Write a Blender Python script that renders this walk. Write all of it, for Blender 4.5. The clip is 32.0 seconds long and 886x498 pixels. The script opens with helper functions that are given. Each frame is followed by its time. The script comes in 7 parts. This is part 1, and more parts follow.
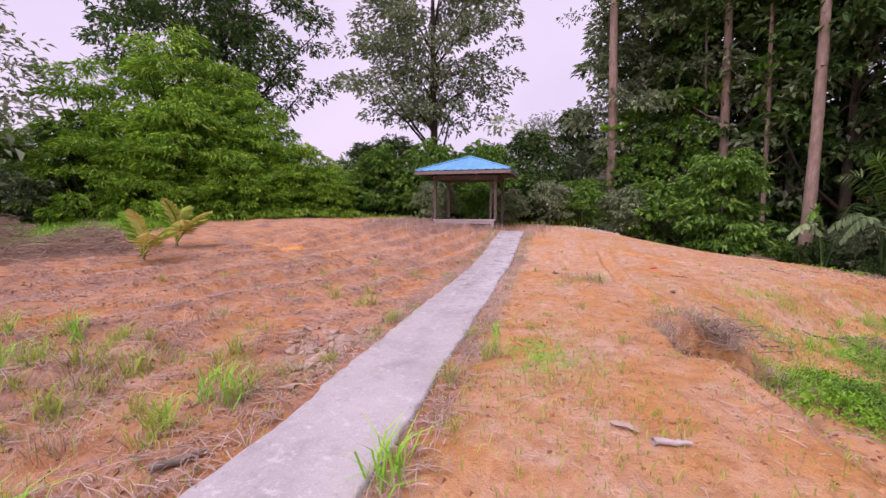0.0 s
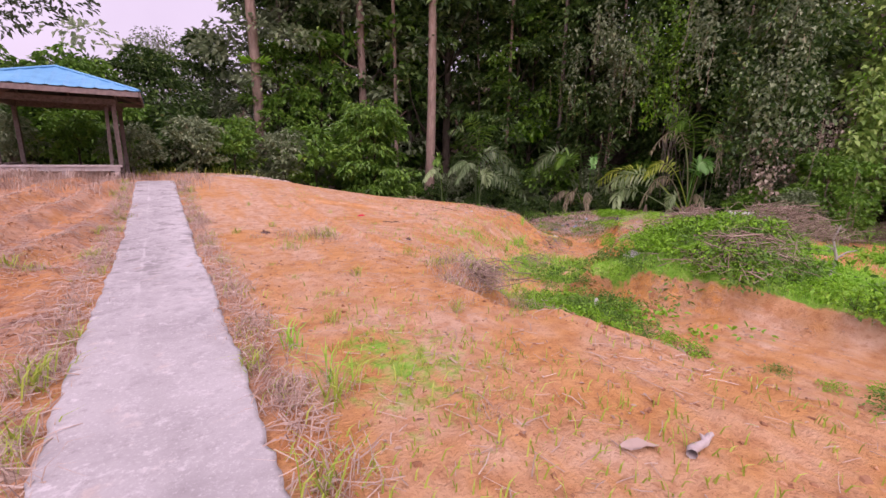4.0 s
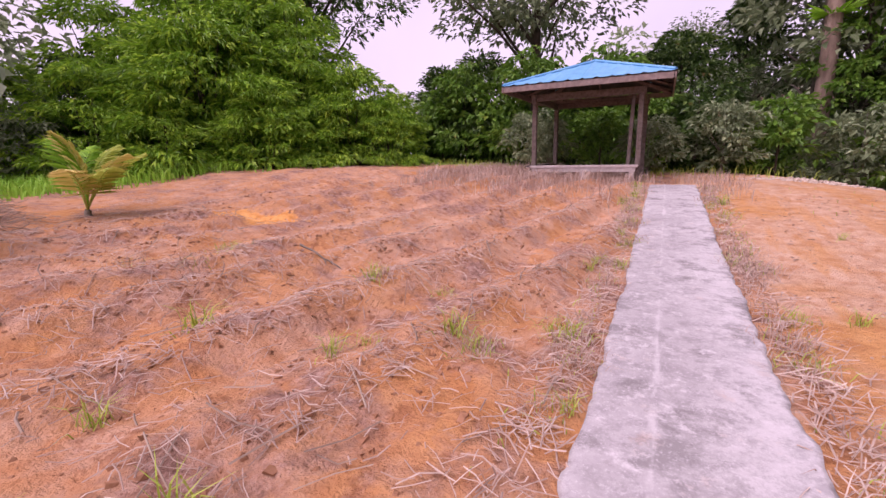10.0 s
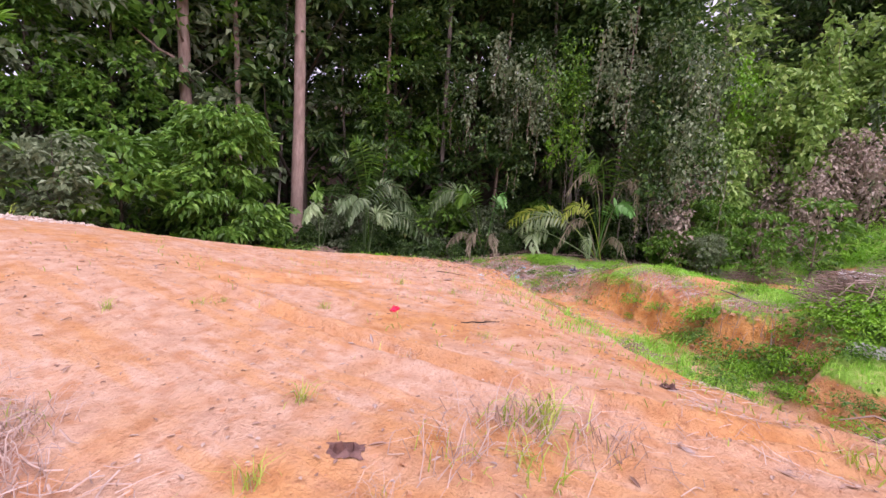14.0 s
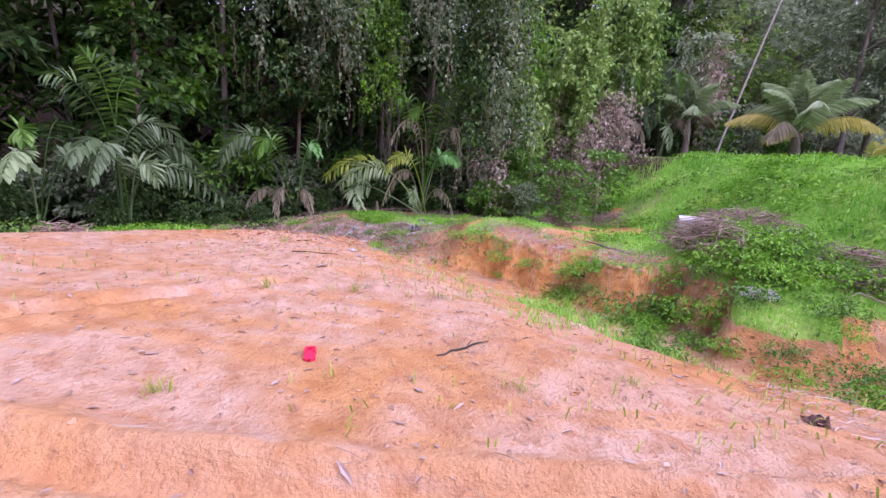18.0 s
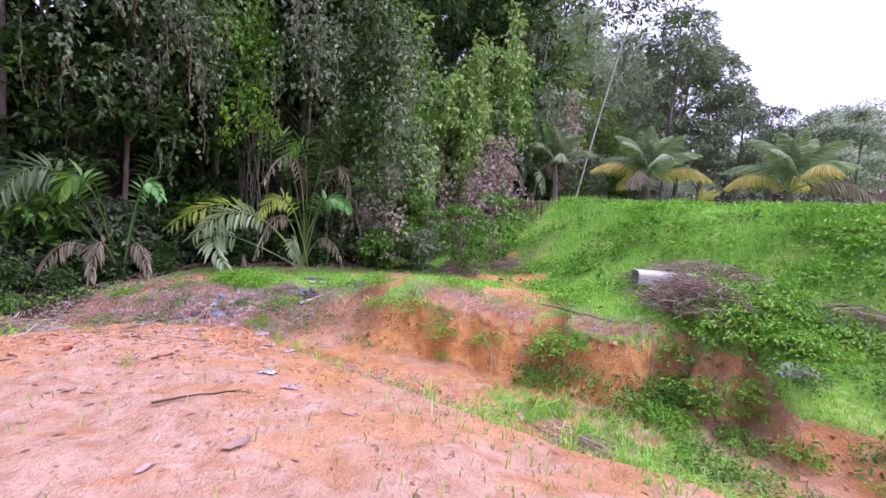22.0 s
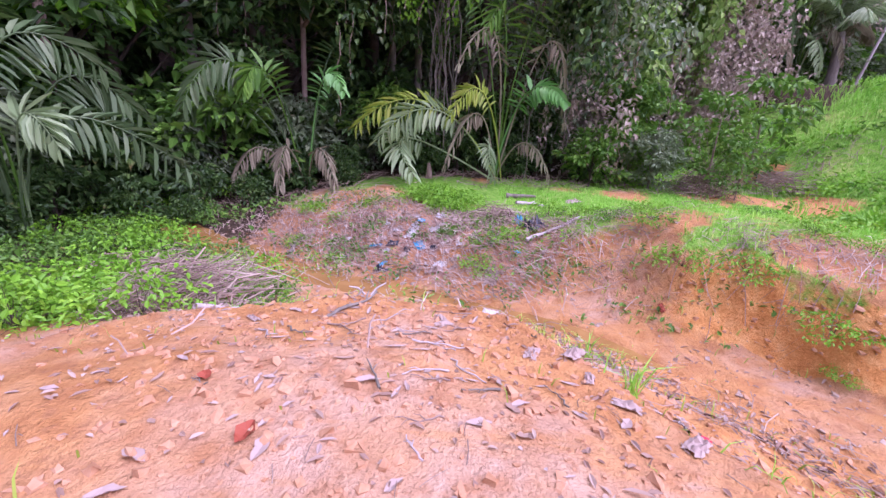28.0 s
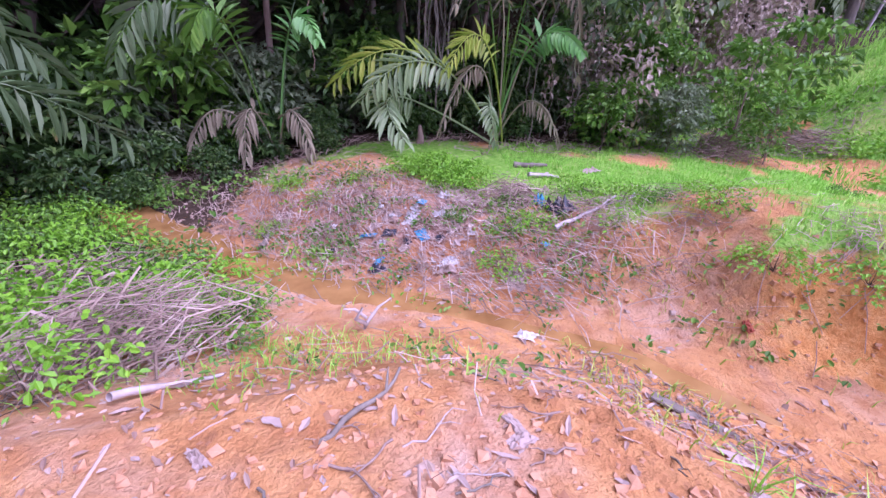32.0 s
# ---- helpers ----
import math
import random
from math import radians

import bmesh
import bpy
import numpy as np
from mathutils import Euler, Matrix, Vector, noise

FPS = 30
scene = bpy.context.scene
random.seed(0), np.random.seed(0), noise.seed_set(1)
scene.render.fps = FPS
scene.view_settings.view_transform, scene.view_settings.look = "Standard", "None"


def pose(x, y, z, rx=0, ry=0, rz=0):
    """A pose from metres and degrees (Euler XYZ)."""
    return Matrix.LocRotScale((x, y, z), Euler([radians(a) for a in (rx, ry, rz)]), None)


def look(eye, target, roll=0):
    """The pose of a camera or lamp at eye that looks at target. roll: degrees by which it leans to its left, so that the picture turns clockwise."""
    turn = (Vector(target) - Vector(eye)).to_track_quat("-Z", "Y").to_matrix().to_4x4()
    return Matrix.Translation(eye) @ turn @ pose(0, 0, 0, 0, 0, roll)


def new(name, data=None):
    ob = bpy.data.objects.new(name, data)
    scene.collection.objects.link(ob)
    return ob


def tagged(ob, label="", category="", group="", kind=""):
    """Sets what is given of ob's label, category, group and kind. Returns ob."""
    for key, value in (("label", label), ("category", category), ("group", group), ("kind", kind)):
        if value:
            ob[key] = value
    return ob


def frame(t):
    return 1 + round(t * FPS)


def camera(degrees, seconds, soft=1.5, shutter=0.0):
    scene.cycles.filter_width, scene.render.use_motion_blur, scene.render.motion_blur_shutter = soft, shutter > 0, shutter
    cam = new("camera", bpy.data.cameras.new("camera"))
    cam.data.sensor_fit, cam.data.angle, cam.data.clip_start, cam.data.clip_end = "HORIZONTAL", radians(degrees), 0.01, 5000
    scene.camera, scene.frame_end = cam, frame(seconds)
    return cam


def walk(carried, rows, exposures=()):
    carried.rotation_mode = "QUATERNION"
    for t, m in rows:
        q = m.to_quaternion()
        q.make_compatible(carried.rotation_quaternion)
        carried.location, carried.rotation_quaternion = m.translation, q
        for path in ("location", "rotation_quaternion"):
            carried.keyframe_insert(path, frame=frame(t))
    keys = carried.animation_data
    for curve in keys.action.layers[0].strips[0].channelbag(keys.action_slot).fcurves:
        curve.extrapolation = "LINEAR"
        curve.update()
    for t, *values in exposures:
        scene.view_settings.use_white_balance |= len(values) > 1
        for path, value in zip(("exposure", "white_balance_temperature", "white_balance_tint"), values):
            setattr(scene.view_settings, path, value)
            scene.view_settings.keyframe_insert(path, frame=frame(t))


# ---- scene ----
cam = camera(91.7, 32.0)
METRES, EYE, TILT, LEAN, TURN = 21.0, 1.68, 0.0, 0.0, 14.0
ROWS = [
    (0.0, 0.0, 0.0, 0.0, -0.04, -6.09, 0.4),
    (0.5, -0.0165, 0.0148, -0.0006, 4.93, -6.33, 0.5),
    (1.0, -0.0323, 0.0258, -0.0032, 9.43, -7.04, 0.63),
    (1.5, -0.0452, 0.0381, -0.0019, 4.1, -7.34, 0.52),
    (2.0, -0.0498, 0.053, -0.0049, -2.38, -8.87, 0.36),
    (2.5, -0.0509, 0.0658, -0.0073, -21.73, -12.25, -0.27),
    (3.0, -0.0471, 0.0804, -0.0098, -42.55, -15.02, -1.06),
    (3.5, -0.0407, 0.0972, -0.0096, -48.3, -14.04, -1.33),
    (5.5, -0.0321, 0.1757, -0.0105, -37.65, -6.71, -0.95),
    (6.0, -0.026, 0.1923, -0.0105, -37.77, -6.22, -1.0),
    (6.5, -0.0227, 0.2103, -0.0117, -36.7, -5.94, -0.94),
    (7.0, -0.0172, 0.2277, -0.0131, -33.33, -6.06, -0.74),
    (7.5, -0.0097, 0.245, -0.0146, -20.04, -6.43, -0.13),
    (8.0, -0.0086, 0.2623, -0.0166, -12.05, -8.88, 0.31),
    (8.5, -0.0113, 0.2779, -0.0165, -1.11, -10.03, 0.81),
    (9.0, -0.01, 0.2909, -0.0154, 23.31, -8.55, 1.8),
    (9.5, -0.0076, 0.3018, -0.0163, 30.21, -8.59, 2.08),
    (10.0, -0.0045, 0.3201, -0.0162, 12.76, -12.44, 1.43),
    (10.5, 0.0042, 0.3363, -0.0184, -3.53, -15.23, 0.64),
    (11.0, 0.0106, 0.3495, -0.0163, -12.57, -13.54, 0.12),
    (11.5, 0.0154, 0.365, -0.0147, -30.31, -11.67, -0.88),
    (12.0, 0.0206, 0.3759, -0.0139, -51.51, -9.18, -2.09),
    (12.5, 0.0271, 0.3907, -0.013, -58.8, -7.21, -2.5),
    (13.0, 0.0294, 0.4028, -0.0143, -63.94, -7.46, -2.71),
    (13.5, 0.0308, 0.4166, -0.0144, -70.54, -6.94, -3.02),
    (15.5, 0.0594, 0.484, -0.017, -81.14, -10.44, -3.35),
    (16.0, 0.0696, 0.4947, -0.017, -88.93, -11.25, -3.52),
    (16.5, 0.0819, 0.5026, -0.0176, -99.57, -11.75, -3.86),
    (17.0, 0.1009, 0.5054, -0.0185, -101.46, -11.47, -3.89),
    (17.5, 0.1168, 0.5085, -0.0199, -102.1, -11.39, -3.78),
    (18.0, 0.1345, 0.5119, -0.0216, -102.74, -11.97, -3.78),
    (18.5, 0.1554, 0.5114, -0.0227, -100.37, -15.14, -3.6),
    (19.0, 0.171, 0.5196, -0.0214, -97.92, -18.17, -3.51),
    (19.5, 0.1855, 0.5259, -0.0191, -94.06, -14.9, -3.34),
    (20.0, 0.206, 0.5276, -0.0205, -89.23, -12.47, -3.03),
    (20.5, 0.2218, 0.5337, -0.0207, -92.09, -12.16, -3.11),
    (21.0, 0.2345, 0.5372, -0.0175, -106.61, -10.27, -3.59),
    (21.5, 0.2449, 0.5356, -0.0172, -121.66, -6.6, -3.88),
    (22.0, 0.2598, 0.5371, -0.0186, -121.7, -5.49, -3.92),
    (22.5, 0.2753, 0.5414, -0.0197, -119.31, -6.18, -3.78),
    (23.0, 0.2919, 0.544, -0.0228, -118.53, -7.06, -3.73),
    (23.5, 0.3082, 0.5466, -0.0224, -117.04, -7.71, -3.64),
    (24.0, 0.32, 0.5517, -0.0221, -116.48, -8.47, -3.52),
    (24.5, 0.3343, 0.5501, -0.0247, -117.53, -9.08, -3.47),
    (26.5, 0.4001, 0.5475, -0.027, -111.38, -10.33, -3.12),
    (27.0, 0.4105, 0.5529, -0.0283, -100.72, -12.39, -2.65),
    (27.5, 0.4198, 0.5585, -0.0288, -98.7, -15.23, -2.43),
    (28.0, 0.4318, 0.558, -0.0318, -102.83, -19.41, -2.5),
    (28.5, 0.4432, 0.5549, -0.0318, -109.31, -24.34, -2.64),
    (29.0, 0.4515, 0.5548, -0.033, -120.43, -28.94, -2.99),
    (29.5, 0.4613, 0.5561, -0.0308, -127.18, -29.54, -3.19),
    (30.0, 0.471, 0.5521, -0.0325, -130.0, -28.24, -3.22),
    (30.5, 0.482, 0.5469, -0.0335, -125.5, -28.46, -2.99),
    (31.0, 0.4874, 0.5489, -0.0341, -115.37, -29.42, -2.6),
    (31.5, 0.4938, 0.5554, -0.0325, -109.63, -27.44, -2.38),
    (32.0, 0.5005, 0.5615, -0.0318, -105.87, -25.17, -2.22),
]
walk(cam, [(t, pose(0, 0, EYE, TILT, LEAN, TURN) @ pose(METRES * x, METRES * y, METRES * z, 90 + pitch, roll, yaw)) for t, x, y, z, yaw, pitch, roll in ROWS],
     exposures=[(0.0, 0.92, 6250, 38), (3.0, 0.94, 6600, 41), (6.0, 1.01, 5950, 42), (9.5, 1.04, 6300, 46), (11.5, 1.05, 6650, 38), (13.5, 1.36, 6150, 35),
                (15.5, 1.42, 5650, 42), (18.5, 1.41, 5300, 44), (20.5, 1.48, 5150, 42), (22.5, 1.49, 5400, 43), (24.5, 1.5, 5750, 43), (27.0, 1.51, 6200, 46), (28.0, 1.61, 5250, 47), (32.0, 1.64, 5050, 51)])
UNIT = 1.12  # metres to one unit of the plan below

# ---- world and sun: bright overcast afternoon ----
SUN_EL, SUN_AZ = radians(58), radians(207)
world = bpy.data.worlds.new("overcast_sky")
scene.world = world
world.use_nodes = True
wt = world.node_tree
wt.nodes.clear()
sky = wt.nodes.new("ShaderNodeTexSky")
sky.sky_type, sky.sun_disc, sky.sun_elevation, sky.sun_rotation = "NISHITA", False, SUN_EL, SUN_AZ
sky.air_density, sky.dust_density, sky.ozone_density = 1.0, 4.0, 1.0
cover = wt.nodes.new("ShaderNodeTexNoise")
cover.inputs["Scale"].default_value, cover.inputs["Detail"].default_value = 2.2, 5.0
cloud = wt.nodes.new("ShaderNodeValToRGB")
cloud.color_ramp.elements[0].position, cloud.color_ramp.elements[0].color = 0.3, (0.82, 0.77, 0.84, 1)
cloud.color_ramp.elements[1].position, cloud.color_ramp.elements[1].color = 0.7, (1.0, 0.94, 1.02, 1)
lift = wt.nodes.new("ShaderNodeVectorMath")
lift.operation = "SCALE"
lift.inputs["Scale"].default_value = 3.2
veil = wt.nodes.new("ShaderNodeMix")  # cloud cover over the clear sky
veil.data_type = "RGBA"
veil.inputs[0].default_value = 0.93
wt.links.new(cover.outputs["Fac"], cloud.inputs[0])
wt.links.new(cloud.outputs[0], lift.inputs[0])
bg = wt.nodes.new("ShaderNodeBackground")
bg.inputs["Strength"].default_value = 0.15
wout = wt.nodes.new("ShaderNodeOutputWorld")
wt.links.new(sky.outputs[0], veil.inputs[6])
wt.links.new(lift.outputs[0], veil.inputs[7])
wt.links.new(veil.outputs[2], bg.inputs[0])
wt.links.new(bg.outputs[0], wout.inputs[0])
sun = new("sun", bpy.data.lights.new("sun", "SUN"))
sun.data.energy, sun.data.angle, sun.data.color = 1.6, radians(75), (1.0, 0.95, 0.88)
sun.matrix_world = look((0, 0, 0), (-math.sin(SUN_AZ) * math.cos(SUN_EL), -math.cos(SUN_AZ) * math.cos(SUN_EL), -math.sin(SUN_EL)))
sun.location = (0, 0, 40)

rng = np.random.default_rng(7)


# ---- materials ----
class Nodes:
    """A small helper that builds one principled node material."""

    def __init__(self, name, rough=0.8, metal=0.0, spec=0.3):
        self.m = bpy.data.materials.new(name)
        self.m.use_nodes = True
        self.t = self.m.node_tree
        self.b = self.t.nodes["Principled BSDF"]
        self.b.inputs["Roughness"].default_value = rough
        self.b.inputs["Metallic"].default_value = metal
        self.b.inputs["Specular IOR Level"].default_value = spec
        self.out = self.t.nodes["Material Output"]
        self.co = None

    def coords(self, kind="Object"):
        if self.co is None:
            self.co = self.t.nodes.new("ShaderNodeTexCoord").outputs[kind]
        return self.co

    def noise(self, scale, detail=4.0, rough=0.55, stretch=None):
        n = self.t.nodes.new("ShaderNodeTexNoise")
        n.inputs["Scale"].default_value, n.inputs["Detail"].default_value, n.inputs["Roughness"].default_value = scale, detail, rough
        if stretch:
            mp = self.t.nodes.new("ShaderNodeMapping")
            mp.inputs["Scale"].default_value = stretch
            self.t.links.new(self.coords(), mp.inputs[0])
            self.t.links.new(mp.outputs[0], n.inputs["Vector"])
        else:
            self.t.links.new(self.coords(), n.inputs["Vector"])
        return n.outputs["Fac"]

    def ramp(self, fac, stops):
        r = self.t.nodes.new("ShaderNodeValToRGB")
        while len(r.color_ramp.elements) < len(stops):
            r.color_ramp.elements.new(0.5)
        for e, (p, c) in zip(r.color_ramp.elements, stops):
            e.position, e.color = p, (*c, 1) if isinstance(c, tuple) else (c, c, c, 1)
        self.t.links.new(fac, r.inputs[0])
        return r.outputs[0]

    def mix(self, fac, a, b, mode="MIX"):
        n = self.t.nodes.new("ShaderNodeMix")
        n.data_type, n.blend_type = "RGBA", mode
        for key, v in ((0, fac), (6, a), (7, b)):
            if isinstance(v, (int, float)):
                n.inputs[key].default_value = v if key == 0 else (v, v, v, 1)
            elif isinstance(v, tuple):
                n.inputs[key].default_value = (*v, 1)
            else:
                self.t.links.new(v, n.inputs[key])
        return n.outputs[2]

    def attr(self, name):
        n = self.t.nodes.new("ShaderNodeAttribute")
        n.attribute_name = name
        return n.outputs["Fac"]

    def island(self):
        return self.t.nodes.new("ShaderNodeNewGeometry").outputs["Random Per Island"]

    def obrand(self):
        return self.t.nodes.new("ShaderNodeObjectInfo").outputs["Random"]

    def math(self, op, a, b=0.5):
        n = self.t.nodes.new("ShaderNodeMath")
        n.operation = op
        for i, v in enumerate((a, b)):
            if isinstance(v, (int, float)):
                n.inputs[i].default_value = v
            else:
                self.t.links.new(v, n.inputs[i])
        return n.outputs[0]

    def color(self, c):
        if isinstance(c, tuple):
            self.b.inputs["Base Color"].default_value = (*c, 1)
        else:
            self.t.links.new(c, self.b.inputs["Base Color"])
        return self

    def bump(self, h, strength=0.4, dist=0.02):
        n = self.t.nodes.new("ShaderNodeBump")
        n.inputs["Strength"].default_value, n.inputs["Distance"].default_value = strength, dist
        self.t.links.new(h, n.inputs["Height"])
        self.t.links.new(n.outputs[0], self.b.inputs["Normal"])
        return self

    def thin(self, colour, share=0.3):
        """Lets some light through, for leaves."""
        tr = self.t.nodes.new("ShaderNodeBsdfTranslucent")
        mx = self.t.nodes.new("ShaderNodeMixShader")
        mx.inputs[0].default_value = share
        self.t.links.new(colour, tr.inputs[0])
        self.t.links.new(self.b.outputs[0], mx.inputs[1])
        self.t.links.new(tr.outputs[0], mx.inputs[2])
        self.t.links.new(mx.outputs[0], self.out.inputs[0])
        return self


def leaf_mat(name, dark, mid, light, rough=0.45, share=0.3, old=None, patch=1.6, patchy=0.42):
    n = Nodes(name, rough=rough, spec=0.4)
    stops = [(0.0, dark), (0.55, mid), (0.9, light)] + ([(0.97, old)] if old else [])
    spray = n.ramp(n.noise(patch, 3, 0.6), [(0.32, 0.0), (0.68, 1.0)])
    c = n.ramp(n.math("ADD", n.math("MULTIPLY", n.island(), 1 - patchy), n.math("MULTIPLY", spray, patchy)), stops)
    c = n.mix(n.math("MULTIPLY", n.obrand(), 0.4), c, mid, "MIX")
    n.color(c)
    return n.thin(c, share).m


M = {}
M["leaf_dark"] = leaf_mat("leaf_dark_green", (0.013, 0.034, 0.009), (0.056, 0.12, 0.024), (0.22, 0.33, 0.09), old=(0.24, 0.17, 0.06))
M["leaf_mid"] = leaf_mat("leaf_green", (0.04, 0.11, 0.014), (0.12, 0.26, 0.03), (0.28, 0.46, 0.07), old=(0.32, 0.26, 0.07))
M["leaf_bright"] = leaf_mat("leaf_fresh_green", (0.1, 0.26, 0.012), (0.2, 0.44, 0.02), (0.34, 0.6, 0.045))
M["leaf_bamboo"] = leaf_mat("leaf_yellow_green", (0.04, 0.11, 0.01), (0.19, 0.39, 0.024), (0.56, 0.78, 0.08))
M["leaf_grey"] = leaf_mat("leaf_grey_green", (0.09, 0.135, 0.07), (0.21, 0.27, 0.14), (0.39, 0.45, 0.27), old=(0.34, 0.25, 0.15))
M["leaf_olive"] = leaf_mat("leaf_creeper_green", (0.08, 0.17, 0.035), (0.26, 0.41, 0.09), (0.55, 0.69, 0.2), old=(0.38, 0.28, 0.16))
M["tangle"] = leaf_mat("dead_creeper_brown", (0.24, 0.18, 0.14), (0.44, 0.35, 0.28), (0.62, 0.53, 0.45), rough=0.8, share=0.2, old=(0.26, 0.4, 0.08))
# pale grey-green: distance haze is put into the far leaves' colour
M["leaf_hazy"] = leaf_mat("leaf_hazy_grey_green", (0.2, 0.27, 0.16), (0.36, 0.44, 0.27), (0.54, 0.6, 0.4))
M["frond"] = leaf_mat("palm_frond_green", (0.07, 0.13, 0.04), (0.14, 0.21, 0.09), (0.24, 0.3, 0.16), rough=0.45)
M["frond_pale"] = leaf_mat("palm_frond_grey_green", (0.17, 0.26, 0.11), (0.32, 0.42, 0.2), (0.5, 0.58, 0.34), rough=0.4)
M["frond_fresh"] = leaf_mat("palm_frond_fresh", (0.1, 0.3, 0.05), (0.18, 0.42, 0.1), (0.28, 0.5, 0.16), rough=0.35)
M["frond_yellow"] = leaf_mat("palm_frond_yellow", (0.38, 0.36, 0.07), (0.56, 0.5, 0.13), (0.7, 0.62, 0.24))
M["frond_dry"] = leaf_mat("palm_frond_dry", (0.17, 0.14, 0.09), (0.3, 0.26, 0.17), (0.42, 0.38, 0.26), rough=0.8, share=0.15)
M["grass"] = leaf_mat("grass_green", (0.1, 0.32, 0.02), (0.3, 0.62, 0.06), (0.6, 0.82, 0.18), old=(0.64, 0.6, 0.25), patch=0.75, patchy=0.62)
M["weed"] = leaf_mat("weed_yellow_green", (0.18, 0.28, 0.03), (0.36, 0.46, 0.06), (0.58, 0.62, 0.14), old=(0.6, 0.46, 0.24))
M["straw"] = leaf_mat("dry_straw", (0.22, 0.14, 0.11), (0.45, 0.33, 0.27), (0.66, 0.55, 0.48), rough=0.85, share=0.1)
M["twig"] = leaf_mat("dry_twig", (0.14, 0.095, 0.07), (0.28, 0.2, 0.15), (0.46, 0.37, 0.3), rough=0.85, share=0.0)


def bark_mat(name, a, b, scale=9.0):
    n = Nodes(name, rough=0.85)
    c = n.ramp(n.noise(scale, 6, 0.65, (1, 1, 0.25)), [(0.3, a), (0.7, b)])
    c = n.mix(n.ramp(n.noise(2.2, 3), [(0.45, 0.0), (0.7, 0.6)]), c, tuple(v * 0.5 for v in b))
    return n.color(c).bump(n.noise(scale * 3, 5, 0.6, (1, 1, 0.2)), 0.5, 0.02).m


M["bark_pale"] = bark_mat("bark_pale_brown", (0.2, 0.13, 0.1), (0.38, 0.28, 0.23))
M["bark_dark"] = bark_mat("bark_dark", (0.035, 0.028, 0.02), (0.1, 0.075, 0.055))
M["bark_grey"] = bark_mat("bark_grey", (0.12, 0.1, 0.08), (0.28, 0.24, 0.2))


def ground_mat():
    n = Nodes("clay_ground", rough=0.95, spec=0.15)
    orange = n.ramp(n.noise(5.0, 5, 0.6), [(0.3, (0.43, 0.19, 0.068)), (0.5, (0.55, 0.275, 0.105)), (0.72, (0.62, 0.35, 0.16))])
    pale = n.ramp(n.noise(6.5, 5, 0.6), [(0.3, (0.47, 0.28, 0.185)), (0.5, (0.58, 0.375, 0.255)), (0.72, (0.66, 0.465, 0.35))])
    place = n.t.nodes.new("ShaderNodeSeparateXYZ")
    n.t.links.new(n.coords(), place.inputs[0])
    north = n.math("MULTIPLY", n.ramp(n.math("MULTIPLY", place.outputs[1], 0.05), [(0.35, 0.0), (0.55, 1.0)]), 0.06)
    crest = n.math("MULTIPLY", n.ramp(n.math("MULTIPLY", place.outputs[0], 0.1), [(0.56, 0.0), (0.76, 1.0)]), 0.11)
    north = n.math("SUBTRACT", north, crest)
    drift = n.mix(0.42, n.noise(0.62, 3, 0.5), n.noise(1.9, 3, 0.5))
    clay = n.mix(n.ramp(n.math("ADD", drift, north), [(0.42, 0.0), (0.57, 0.95)]), orange, pale)
    rill = n.ramp(n.noise(1.0, 7, 0.66, (2.4, 0.42, 1.0)), [(0.51, 0.0), (0.57, 0.6)])
    clay = n.mix(rill, clay, n.mix(0.5, orange, (0.64, 0.33, 0.13)))
    scuff = n.ramp(n.noise(6.0, 3, 0.5), [(0.52, 0.0), (0.67, 0.55)])
    clay = n.mix(scuff, clay, (0.43, 0.19, 0.075))
    clay = n.mix(n.ramp(n.noise(3.4, 8, 0.7), [(0.54, 0.0), (0.64, 0.32)]), clay, (0.5, 0.24, 0.1))
    clay = n.mix(n.ramp(n.noise(13.0, 4, 0.6), [(0.55, 0.0), (0.66, 0.6)]), clay, (0.38, 0.18, 0.085))
    clay = n.mix(n.ramp(n.noise(48, 3, 0.6), [(0.6, 0.0), (0.7, 0.45)]), clay, (0.24, 0.11, 0.055))
    raw = n.ramp(n.noise(6, 6, 0.7), [(0.28, (0.46, 0.18, 0.05)), (0.48, (0.69, 0.33, 0.1)), (0.72, (0.79, 0.46, 0.19))])
    litter = n.ramp(n.noise(14, 6, 0.75), [(0.3, (0.11, 0.055, 0.04)), (0.5, (0.33, 0.19, 0.145)), (0.72, (0.52, 0.36, 0.3))])
    field = n.mix(n.ramp(n.noise(1.5, 7, 0.7), [(0.38, 0.0), (0.52, 1.0)]), litter, n.mix(0.25, clay, (0.45, 0.17, 0.075)))
    field = n.mix(n.ramp(n.noise(4.2, 7, 0.74), [(0.55, 0.0), (0.62, 0.6)]), field, (0.27, 0.105, 0.05))
    turf = n.ramp(n.noise(9, 6, 0.7), [(0.3, (0.1, 0.25, 0.02)), (0.52, (0.2, 0.42, 0.045)), (0.72, (0.4, 0.46, 0.15))])
    turf = n.mix(n.ramp(n.noise(0.9, 6, 0.7), [(0.52, 0.0), (0.7, 0.5)]), turf, (0.5, 0.44, 0.16))
    duff_shade = n.ramp(n.noise(7, 6, 0.7), [(0.3, (0.03, 0.02, 0.012)), (0.6, (0.09, 0.06, 0.04)), (0.8, (0.16, 0.11, 0.07))])
    torn = n.math("MULTIPLY", n.math("SUBTRACT", n.noise(7.0, 7, 0.72), 0.5), 1.5)

    def broken(name):
        return n.ramp(n.math("ADD", n.attr(name), torn), [(0.36, 0.0), (0.64, 1.0)])
    c = n.mix(broken("field"), clay, field)
    c = n.mix(broken("raw"), c, raw)
    c = n.mix(broken("turf"), c, turf)
    c = n.mix(broken("duff_shade"), c, duff_shade)
    n.color(c)
    return n.bump(n.mix(0.45, n.noise(5.5, 4, 0.55), n.noise(38, 4, 0.7)), 1.0, 0.075).m


M["ground"] = ground_mat()


